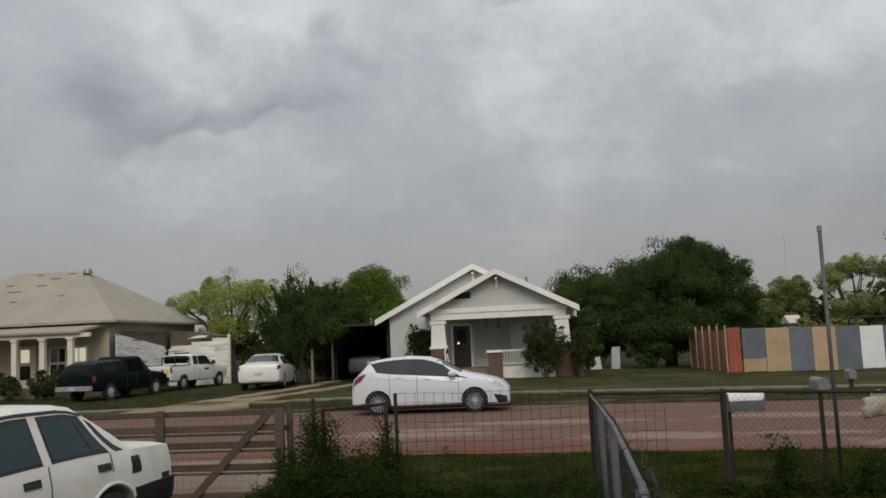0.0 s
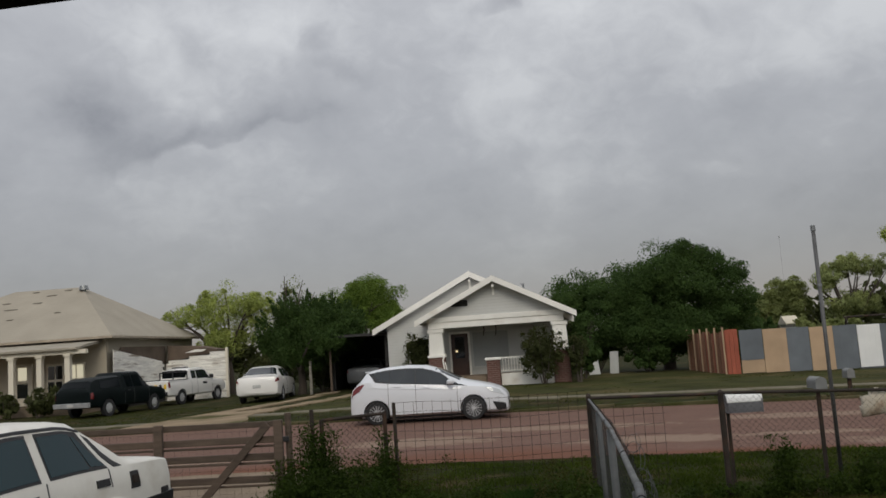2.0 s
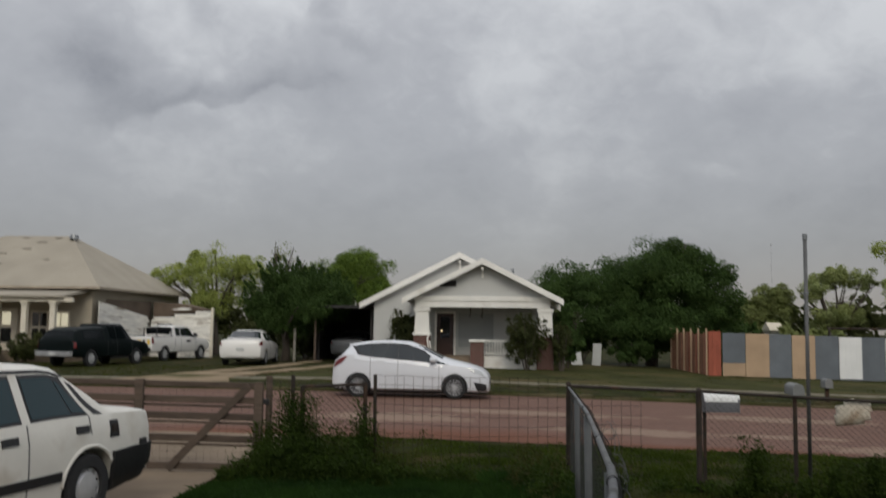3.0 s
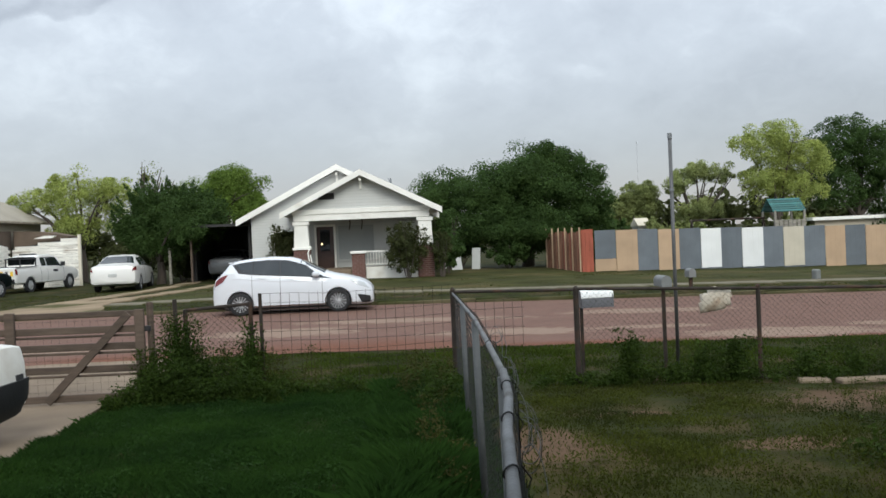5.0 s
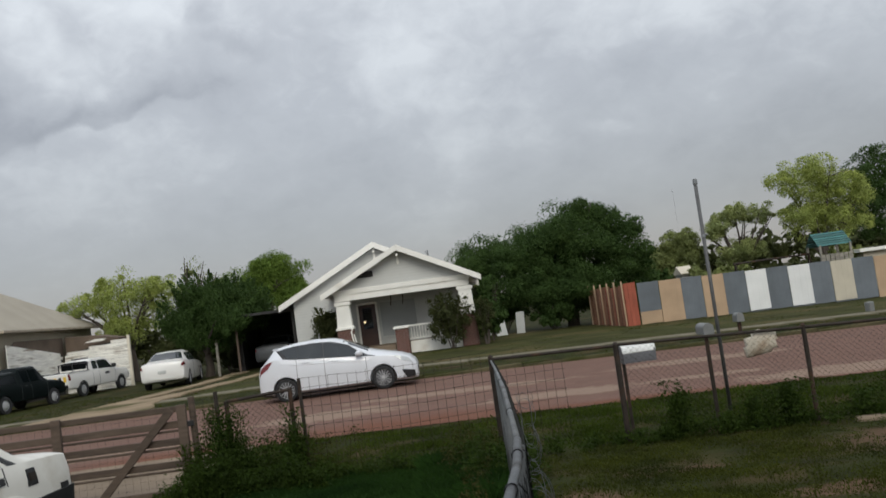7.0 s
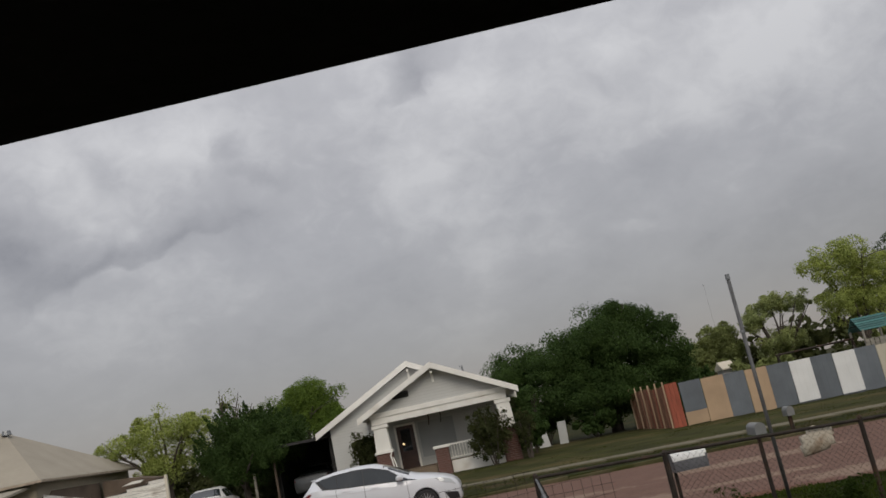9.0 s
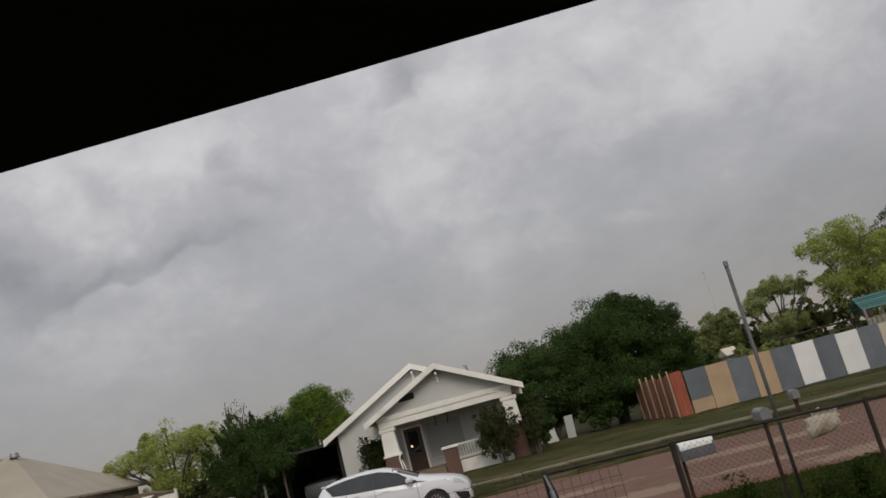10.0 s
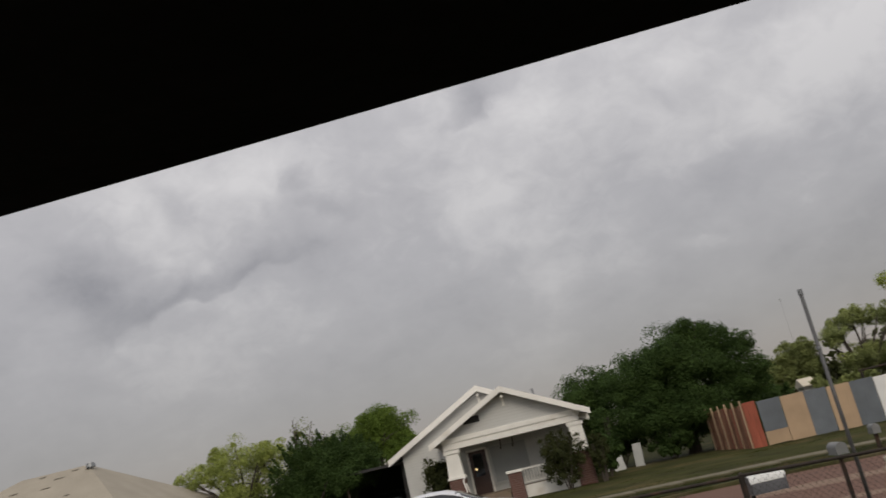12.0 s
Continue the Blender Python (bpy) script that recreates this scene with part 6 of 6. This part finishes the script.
def tree(name, base, trunk_r, lobes, n, leaf, material, label, category="tree", bough=0.34, seed=1, limbs=7, shell=0.55, fill=0.25, spiky=0.0, low=None, per=170):
    """lobes in world places; the trunk rises from base and forks into them."""
    rng = np.random.default_rng(seed)
    random.seed(seed)
    z0 = ground_at(base[0], base[1])
    at = Vector((base[0], base[1], z0))
    ob = thing(name, at, 0, label, category)
    bm = bm_new()
    mid = Vector(np.mean([l[:3] for l in lobes], axis=0))
    fork = at.lerp(Vector((mid.x, mid.y, mid.z)), 0.4)
    fork.x = at.x + (fork.x - at.x) * 0.5
    tube(bm, [at - at - Vector((0, 0, 0.1)), (at.lerp(fork, 0.5) - at) + Vector((0.05, 0.03, 0)), fork - at], [trunk_r * 1.25, trunk_r, trunk_r * 0.85], 9)
    part("trunk", bm, M_bark, ob)
    for i in range(limbs):
        l = lobes[i % len(lobes)]
        d = Vector((random.gauss(0, 1), random.gauss(0, 1), random.gauss(0.5, 0.7))).normalized()
        end = Vector(l[:3]) + Vector((d.x * l[3], d.y * l[4], d.z * l[5])) * 0.85
        midp = fork.lerp(end, 0.5) + Vector((random.uniform(-.2, .2), random.uniform(-.2, .2), random.uniform(0, .3)))
        bm = bm_new()
        tube(bm, [fork - at, midp - at, end - at], [trunk_r * 0.6, trunk_r * 0.35, trunk_r * 0.08], 6)
        for q in range(3):
            s = midp.lerp(end, random.uniform(0, 0.8))
            e2 = s + Vector((random.gauss(0, 1), random.gauss(0, 1), random.uniform(0, 1))) * 0.35 * max(l[3], l[5])
            tube(bm, [s - at, (s.lerp(e2, 0.5) + Vector((0, 0, 0.1))) - at, e2 - at], [trunk_r * 0.18, trunk_r * 0.1, trunk_r * 0.03], 5)
        part("limb", bm, M_bark, ob)
    pts, face = boughs(lobes, n, rng, bough, shell, fill, spiky, per)
    floor_z = z0 + 0.15 if low is None else low
    keep = pts[:, 2] > floor_z
    pts, face = pts[keep] - np.array(at), face[keep]
    cr = new("crown", quads("crown", faced_leaves(pts, face, leaf, rng), material))
    cr.parent = ob
    return ob


tree("tree", (5.2, 48.5), 0.3, [(5.7, 48, 4.6, 2.9, 2.8, 1.9), (4.3, 48, 4.7, 1.6, 1.5, 1.0), (6.5, 48, 6.0, 1.5, 1.4, 0.9), (7.8, 47.8, 5.3, 1.2, 1.2, 0.9), (9.2, 48, 4.9, 0.8, 0.7, 0.45), (2.6, 48, 3.9, 2.5, 2.5, 1.75), (8.3, 48, 3.5, 1.7, 2.0, 1.8), (4.3, 47.2, 2.2, 3.6, 2.4, 1.3), (0.3, 48.6, 4.1, 1.5, 1.8, 1.3), (6.6, 47.6, 1.7, 2.6, 2.0, 0.9)],
     170000, 0.06, L_dark, "large dense dark green tree beside the house", bough=0.50, seed=3, limbs=10, per=330, fill=0.42)
tree("tree", (-13.9, 44.2), 0.2, [(-13.3, 44, 3.6, 2.2, 1.8, 1.5), (-11.9, 43.8, 3.3, 1.6, 1.4, 1.1), (-14.6, 44, 3.1, 1.4, 1.4, 1.2), (-12.0, 41.7, 2.7, 1.3, 0.6, 0.6), (-15.3, 43.6, 3.0, 0.8, 1.0, 0.6), (-13.6, 43.6, 2.2, 2.2, 1.2, 0.8)],
     80000, 0.055, L_dark, "dark green tree with feathery shoots beside the carport", bough=0.42, seed=5, spiky=0.85, low=1.3, fill=0.35)
tree("tree", (-12.6, 56), 0.25, [(-12.3, 56, 5.2, 2.4, 2.2, 1.7), (-14.6, 56, 4.2, 2.2, 2.0, 1.5), (-11.0, 55.5, 4.0, 1.2, 1.5, 1.1)],
     60000, 0.065, L_mid, "round bright green tree behind the white house", bough=0.46, seed=6, per=260, fill=0.35)
tree("tree", (-20.6, 53), 0.2, [(-20.8, 53, 5.0, 2.1, 2.0, 1.7), (-23.4, 53.5, 5.1, 1.7, 1.5, 1.0), (-18.6, 53, 4.9, 1.5, 1.5, 1.5), (-21.5, 53, 6.0, 1.2, 1.2, 0.8), (-20.6, 53, 3.4, 2.2, 2.0, 0.9)],
     30000, 0.06, L_light, "airy yellow-green tree behind the sheds", bough=0.38, seed=7, limbs=12, shell=0.35, fill=0.2)
tree("tree", (-17.6, 55), 0.2, [(-17.0, 55, 6.3, 1.1, 0.8, 1.5), (-16.2, 55, 5.2, 1.3, 1.0, 1.4)], 1800, 0.08, L_olive, "thin half-bare tree with wispy twigs", bough=0.4, seed=9, limbs=14, shell=0.2)
tree("tree", (-47.8, 74), 0.3, [(-47.8, 74, 7.0, 1.15, 1.2, 1.45)], 8000, 0.12, L_bush, "dark round tree far behind the tan house", bough=0.4, seed=10)
tree("tree", (15.2, 60), 0.15, [(15.2, 60, 3.7, 1.5, 1.5, 1.5), (13.6, 60, 3.0, 1.3, 1.3, 1.2)], 26000, 0.07, L_olive, "small olive-green tree behind the panel fence", bough=0.36, seed=11)
tree("tree", (18.5, 58), 0.18, [(18.2, 58, 5.5, 1.2, 1.2, 0.7), (20.0, 58, 5.3, 1.2, 1.2, 0.7), (17.0, 58, 4.7, 1.2, 1.2, 0.8), (18.5, 58, 3.0, 1.8, 1.4, 0.8)], 24000, 0.065, L_pale, "airy pale green tree with bare limbs", bough=0.36, seed=12, limbs=14, shell=0.35, fill=0.15)
tree("tree", (22.6, 55), 0.22, [(22.2, 55, 6.9, 2.2, 2.0, 1.6), (24.2, 55, 5.9, 2.2, 2.0, 1.4), (21.6, 55, 4.6, 1.6, 1.6, 1.2), (23.8, 55, 4.0, 2.2, 1.8, 1.2)], 42000, 0.065, L_light, "tall yellow-green tree behind the panel fence", bough=0.4, seed=13, limbs=12, shell=0.35, fill=0.2)
tree("tree", (29.5, 58), 0.3, [(29.0, 58, 7.0, 2.4, 2.2, 1.8), (31.8, 58, 6.2, 2.8, 2.4, 2.2), (28.0, 58, 4.2, 2.4, 2.2, 2.0), (33, 58, 3.4, 3, 2.5, 2.2)], 70000, 0.075, L_dark, "large dark green tree behind the panel fence", bough=0.42, seed=14)


def shrub(at, rx, ry, h, n, leaf, material, label, seed, category="shrub", low=0.06):
    rng = np.random.default_rng(seed)
    z = ground_at(*at)
    ob = thing("shrub", (at[0], at[1], z), 0, label, category)
    bm = bm_new()
    random.seed(seed)
    for k in range(7):
        a = random.uniform(0, 6.28)
        tube(bm, [(0.08 * math.cos(a), 0.08 * math.sin(a), -0.05), (0.4 * rx * math.cos(a), 0.4 * ry * math.sin(a), h * 0.45), (0.7 * rx * math.cos(a), 0.7 * ry * math.sin(a), h * 0.85)], [0.03, 0.02, 0.006], 5)
    part("stem", bm, M_bark, ob)
    lob = [(0, 0, h * 0.55, rx, ry, h * 0.47)] + [(random.uniform(-.5, .5) * rx, random.uniform(-.5, .5) * ry, h * random.uniform(0.3, 0.8), rx * 0.6, ry * 0.6, h * 0.28) for _ in range(4)]
    pts, face = boughs(lob, n, rng, 0.26, 0.5, 0.25, 0.3, 90)
    keep = pts[:, 2] > low
    cr = new("foliage", quads("foliage", faced_leaves(pts[keep], face[keep], leaf, rng), material))
    cr.parent = ob
    return ob


shrub((-7.35, 40.6), 0.85, 0.6, 2.3, 9000, 0.05, L_bush, "dark shrub against the white house wall", 31)
shrub((-1.75, 38.1), 0.85, 0.6, 2.45, 9500, 0.05, L_bush, "tall dusky shrub in front of the porch", 32)
shrub((-0.25, 38.4), 0.42, 0.5, 1.9, 5000, 0.05, L_bush, "dark shrub at the porch corner", 33)
shrub((0.15, 41.3), 0.9, 1.0, 3.1, 9000, 0.08, L_dark, "dark overgrown shrub beside the house", 34)
shrub((3.8, 46.3), 1.3, 0.8, 1.5, 5000, 0.09, L_dark, "low dark growth under the big tree", 35)
# next three are added to stand for the dark shade beneath the big tree
shrub((1.4, 48.4), 1.7, 0.8, 2.3, 7000, 0.08, L_dark, "dark growth added as tree shade behind the leaning doors", 44)
shrub((7.0, 46.6), 1.1, 0.7, 1.3, 4000, 0.08, L_dark, "low dark growth added as tree shade beside the board fence", 45)
shrub((8.9, 47.6), 1.7, 0.8, 1.7, 6000, 0.08, L_dark, "dark growth added as tree shade beyond the board fence", 46)
shrub((-26.4, 38.8), 0.8, 0.6, 1.0, 2600, 0.08, L_bush, "clipped dark shrub before the tan house porch", 36)
shrub((-24.6, 38.6), 1.0, 0.7, 1.15, 3000, 0.08, L_bush, "dark shrub before the tan house porch", 37)
shrub((-28.8, 38.8), 0.7, 0.6, 0.8, 2000, 0.08, L_bush, "small dark shrub before the tan house porch", 38)
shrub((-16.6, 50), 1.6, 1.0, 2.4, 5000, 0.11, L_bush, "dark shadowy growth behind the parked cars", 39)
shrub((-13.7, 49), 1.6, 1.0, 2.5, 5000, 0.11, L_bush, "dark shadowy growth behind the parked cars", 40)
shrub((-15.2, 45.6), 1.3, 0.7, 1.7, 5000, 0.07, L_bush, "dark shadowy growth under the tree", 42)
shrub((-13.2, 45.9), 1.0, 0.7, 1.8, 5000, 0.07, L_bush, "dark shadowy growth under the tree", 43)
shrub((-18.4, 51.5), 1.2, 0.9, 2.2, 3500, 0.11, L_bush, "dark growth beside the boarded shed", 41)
shrub((12.75, 50.0), 0.55, 0.5, 2.45, 2500, 0.09, L_olive, "olive sapling in front of the pale shed", 49)
for i, (x, h, m) in enumerate(((11, 2.6, L_dark), (13.5, 2.9, L_olive), (16, 2.5, L_olive), (20.2, 2.4, L_bush), (22.6, 2.8, L_olive), (25.3, 2.6, L_bush), (28, 2.8, L_dark), (31, 2.9, L_dark))):
    shrub((x, 51.5 + (i % 3)), 1.7, 1.2, h, 3200, 0.14, m, "leafy undergrowth behind the panel fence", 50 + i)

# woods at the horizon
rng = np.random.default_rng(77)
lob = []
for k in range(90):
    x = -210 + 420 * k / 89 + rng.uniform(-2, 2)
    h = rng.uniform(1.6, 2.9)
    lob.append((x, 108 + rng.uniform(-6, 6), h, rng.uniform(3, 5), 3, h * 0.95))
pts = crown_points(lob, 30000, 0.8, rng, 0.3)
pts[:, 2] = np.maximum(pts[:, 2], -0.6)
tagged(new("far_woods", quads("far_woods", flat_leaves(pts, 0.6, rng), L_bush)), "distant dark band of low trees", "woods", kind="stuff")


# weeds along the fence
def weeds(name, spots, material, label, seed, leaf=0.023):
    """Upright leafy stems: (x, y, height) each."""
    rng = np.random.default_rng(seed)
    v = []
    for x, y, h in spots:
        z = ground_at(x, y)
        k = int(50 + 190 * h)
        f = rng.random(k)
        lean = rng.normal(0, 0.10, 2)
        pts = np.stack([x + lean[0] * f * h + rng.normal(0, 1, k) * (0.05 + 0.10 * h * (1.05 - f)), y + lean[1] * f * h + rng.normal(0, 1, k) * (0.05 + 0.10 * h * (1.05 - f)), z + 0.02 + f * h], 1)
        v.append(flat_leaves(pts, leaf, rng, slim=0.4))
        t = np.array([[x, y, z - 0.02], [x + lean[0] * h, y + lean[1] * h, z + h]])
        w = 0.006
        v.append(np.array([[t[0] - [w, 0, 0], t[0] + [w, 0, 0], t[1] + [w * .3, 0, 0], t[1] - [w * .3, 0, 0]]]))
    return tagged(new(name, quads(name, np.concatenate(v), material)), label, "weeds", kind="stuff")


rng = np.random.default_rng(5)


def scatter(n, x0, x1, y0, y1, h):
    return [(rng.uniform(x0, x1), rng.uniform(y0, y1), max(0.08, h(rng))) for _ in range(n)]


def mound(x):
    return 0.26 + 0.42 * math.exp(-((x + 5.3) / 0.33) ** 2) + 0.25 * math.exp(-((x + 4.45) / 0.14) ** 2)


spots = []
for _ in range(190):
    x = rng.uniform(-6.05, -4.0)
    spots.append((x, rng.uniform(11.1, 12.0), mound(x) * rng.uniform(0.55, 1.15)))
spots += scatter(60, -4.2, -2.0, 11.5, 12.0, lambda r: r.uniform(0.1, 0.24))
for cx, wide, top, k in ((-5.33, 0.16, 1.15, 26), (-4.45, 0.10, 1.05, 12), (-5.7, 0.12, 0.75, 14), (-4.95, 0.2, 0.7, 14)):
    spots += [(cx + rng.normal(0, wide * 0.6), rng.uniform(11.6, 11.95), top * rng.uniform(0.55, 1.0)) for _ in range(k)]
spots += [(-5.33, 11.85, 1.12), (-5.28, 11.8, 0.98), (-5.42, 11.8, 0.95), (-4.47, 11.85, 0.95), (-4.40, 11.85, 1.05), (-4.5, 11.8, 0.85)]
spots += scatter(60, -2.3, -1.9, 9.2, 11.8, lambda r: r.uniform(0.2, 0.5))
weeds("weed_bank", spots, L_weed, "dense dark green weeds against the fence", 61)
spots = scatter(70, -1.6, 3.4, 11.5, 12.0, lambda r: r.uniform(0.08, 0.22))
for cx, wide, top, k in ((0.52, 0.12, 0.74, 9), (1.55, 0.14, 0.55, 9), (2.05, 0.13, 0.62, 9), (2.95, 0.10, 0.5, 6), (3.7, 0.10, 0.4, 5), (4.25, 0.12, 0.5, 6), (1.1, 0.16, 0.34, 5)):
    spots += [(cx + rng.normal(0, wide * 0.6), rng.uniform(11.6, 11.98), top * rng.uniform(0.5, 1.0)) for _ in range(k)]
spots += scatter(60, 3.4, 10, 11.6, 12.1, lambda r: r.uniform(0.1, 0.3))
spots += [(0.55, 11.8, 0.72), (0.6, 11.75, 0.6), (0.5, 11.8, 0.55), (1.55, 11.9, 0.5), (1.65, 11.85, 0.42), (2.0, 11.8, 0.55), (2.1, 11.8, 0.5), (2.9, 11.8, 0.4), (3.2, 11.8, 0.42), (4.2, 11.9, 0.45)]
spots += scatter(30, 0.85, 1.7, 5.7, 6.7, lambda r: r.uniform(0.12, 0.3))
spots += scatter(40, -1.95, -1.5, 9.5, 11.8, lambda r: r.uniform(0.15, 0.4))
weeds("weed_row", spots, L_weed, "straggling green weeds under the chain-link", 62, 0.027)
spots = scatter(32, -2.5, -1.85, 10.2, 11.9, lambda r: r.uniform(0.25, 0.6))
spots += scatter(26, -5.6, -3.6, 11.8, 12.2, lambda r: r.uniform(0.4, 0.8))
spots += scatter(16, -2.35, -2.1, 6.0, 10.0, lambda r: r.uniform(0.15, 0.35))
weeds("dry_weeds", spots, L_dry, "dry straw-coloured weed stems", 63, 0.018)


def blades(name, n, x0, x1, y0, y1, h0, h1, width, material, label, seed, keep=None):
    rng = np.random.default_rng(seed)
    x, y = rng.uniform(x0, x1, n), rng.uniform(y0, y1, n)
    if keep is not None:
        k = np.array([keep(a, b) for a, b in zip(x, y)])
        x, y = x[k], y[k]
    n = len(x)
    z = np.array([ground_at(a, b) for a, b in zip(x, y)])
    patchy = np.array([0.75 + 0.7 * noise.noise((a * 1.3, b * 1.3, 2.0)) for a, b in zip(x, y)])
    h = rng.uniform(h0, h1, n) * np.clip(patchy, 0.3, 1.4)
    a = rng.uniform(0, 2 * np.pi, n)
    lean = rng.normal(0, 0.45, (n, 2)) * h[:, None]
    dx, dy = np.cos(a) * width / 2, np.sin(a) * width / 2
    base = np.stack([x, y, z - 0.01], 1)
    side = np.stack([dx, dy, np.zeros(n)], 1)
    midp = base + np.stack([lean[:, 0] * 0.35, lean[:, 1] * 0.35, h * 0.6], 1)
    tip = base + np.stack([lean[:, 0], lean[:, 1], h], 1)
    v = np.stack([base - side, base + side, midp + side * 0.8, tip], 1)
    return tagged(new(name, quads(name, v, material)), label, "grass", kind="stuff")


def off_drive(x, y):
    edge = -5.8 if y < 8 else -5.95 - 0.08 * (y - 8)
    return x > edge + 0.12 * noise.noise((y * 2, 0, 0)) and x < -1.75 - 0.0 * y


blades("lush_grass", 290000, -6.4, -1.7, 1.55, 12.0, 0.05, 0.13, 0.006, L_lush, "lush deep green unmown grass", 71, off_drive)
blades("fence_grass", 52000, -2.75, -1.85, 3.4, 11.8, 0.12, 0.30, 0.0055, L_lush, "tall dark grass growing into the side fence", 77, lambda x, y: x < -2.33 + 0.055 * (y - 2.5))
blades("verge_grass", 60000, -5.9, 10, 12.0, 15.9, 0.04, 0.10, 0.012, L_verge, "green roadside verge grass", 72)


def bare(x, y):
    return noise.noise((x * 0.9, y * 0.9, 4.0)) + rng.uniform(-0.4, 0.4) > -0.48 and rng.random() > 0.985 * smooth(x, 1.3, 2.0) * smooth(y, 8.1, 8.8) * smooth(11.2 - y, 0.1, 0.6) and rng.random() > 0.85 * smooth(-x, 0.7, 1.2) * smooth(y, 6.6, 7.3) * smooth(9.0 - y, 0.0, 0.6)


blades("yard_grass", 300000, -2.2, 7.5, 1.55, 12.0, 0.02, 0.055, 0.012, L_yard, "thin patchy olive yard grass", 73, bare)
blades("lawn_grass", 45000, -24, 20, 26.8, 39, 0.02, 0.055, 0.045, L_yard, "short olive lawn grass across the street", 74,
       lambda x, y: not 28.5 < y < 29.9 and not (-15 < x < -9.6 and abs(x + 13.5 - (y - 30) * 0.25) < 1.3))

spots = [s for s in scatter(260, -5.7, -2.25, 3.6, 11.3, lambda r: r.uniform(0.07, 0.15)) if off_drive(s[0] - 0.15, s[1])]
weeds("leafy_ground_cover", spots, L_lush, "low leafy green growth among the grass", 75, 0.014)
spots = scatter(380, -1.7, 5.5, 4.6, 11.4, lambda r: max(0.03, r.normal(0.06, 0.03)))
weeds("low_yard_weeds", spots, L_yard, "low olive weeds in the thin grass", 76, 0.014)

# ---- far things behind the fence ----
ph = thing("playhouse", (18.8, 46, ground_at(18.8, 46)), 0, "wooden play tower with a teal slatted roof", "playhouse")
M_teal = mat("teal_paint", (0.035, 0.125, 0.115), 0.6, vary=0.25, scale=3, rand=0.45)
for s in (-1, 1):
    for k in range(6):
        bm = bm_new()
        box(bm, -0.9, 0.9, -0.072, 0.072, -0.012, 0.012)
        o = part("roof_slat", bm, M_teal, ph)
        o.matrix_basis = pose(0, s * (0.07 + 0.13 * k), 3.35 - 0.12 * k, s * -43, 0, 0)
for x in (-0.8, 0.8):
    for y in (-0.75, 0.75):
        bm = bm_new()
        box(bm, x - 0.05, x + 0.05, y - 0.05, y + 0.05, 0, 2.75)
        part("post", bm, M_greywood, ph)
bm = bm_new()
box(bm, -0.85, 0.85, -0.8, 0.8, 1.3, 1.4)
part("deck", bm, M_wood, ph)
for i in range(7):
    bm = bm_new()
    box(bm, -0.83 + i * 0.24, -0.63 + i * 0.24, -0.83, -0.80, 1.4, 2.25)
    part("side_board", bm, M_greywood, ph)
pale = thing("pale_shed", (12.5, 51.2, ground_at(12.5, 51.2)), 0, "small grey shed with a white roof among trees", "shed")
bm = bm_new()
box(bm, -0.32, 0.32, -0.5, 0.7, 0, 2.17)
part("wall", bm, M_wallgrey, pale)
bm = bm_new()
prism(bm, [(-0.72, 2.14), (-0.72, 2.20), (0.1, 2.62), (0.9, 2.20), (0.9, 2.14)], -0.4, 0.4, "x")
part("roof", bm, P_cream, pale)
swing = thing("swing_set", (16.0, 46.5, ground_at(16, 46.5)), 0, "dark metal swing set frame behind the panel fence", "swing set")
bm = bm_new()
tube(bm, [(-2.2, 0, 2.36), (2.0, 0, 2.36)], 0.05, 8)
part("top_bar", bm, M_rust, swing)
for x in (-2.1, 1.9):
    for y in (-0.8, 0.8):
        bm = bm_new()
        tube(bm, [(x, y, 0), (x, 0, 2.38)], 0.04, 8)
        part("leg", bm, M_rust, swing)
lowhouse = thing("low_building", (27, 53, ground_at(27, 53)), 0, "low building with a pale flat roof", "building")
bm = bm_new()
box(bm, -3.6, 5, -1.4, 2, 0, 2.3)
part("wall", bm, M_tanwall, lowhouse)
bm = bm_new()
box(bm, -3.9, 5.3, -1.7, 2.3, 2.3, 2.5)
part("roof", bm, M_trim, lowhouse)
for at, w, h, lean, yaw in (((0.98, 45.5), 0.6, 0.95, 18, 20), ((2.0, 46.0), 0.45, 1.15, 10, -25), ((0.35, 46.9), 0.3, 1.1, 6, 0)):
    bm = bm_new()
    box(bm, -w / 2, w / 2, -0.02, 0.02, 0, h)
    for z in (0.15, 0.55):
        box(bm, -w / 2 + 0.1, w / 2 - 0.1, -0.028, -0.02, h * z, h * (z + 0.3))
    o = solid("old_door", bm, M_wallgrey, "discarded white panel door leaning in the yard", "door")
    o.matrix_basis = pose(at[0], at[1], ground_at(*at), -lean, 0, yaw)
mast = thing("radio_mast", (56.5, 200, -1.5), 0, "thin far-off radio mast with a lamp", "mast")
bm = bm_new()
tube(bm, [(0, 0, 0), (0, 0, 23)], 0.012, 5)
part("shaft", bm, M_rust, mast)
bm = bm_new()
tube(bm, [(0, 0, 23), (0, 0, 23.4)], 0.2, 8)
part("lamp", bm, M_lamp_clear, mast)
# broken stepping stone and kerb pieces in the yard
for at, w in (((-2.95, 9.3), 0.4), ((-2.75, 10.3), 0.28), ((3.6, 11.3), 0.9), ((2.9, 11.45), 0.4), ((4.9, 11.35), 0.7)):
    bm = bm_new()
    box(bm, -w / 2, w / 2, -0.09, 0.09, -0.04, 0.04)
    o = solid("stone_slab", bm, M_conc, "pale broken concrete slab lying in grass", "slab", group="slabs in the yard", bevel=0.02)
    o.matrix_basis = pose(at[0], at[1], ground_at(*at) + (0.02 if at[0] > 0 else -0.005), 2, 1, random.uniform(-15, 15))
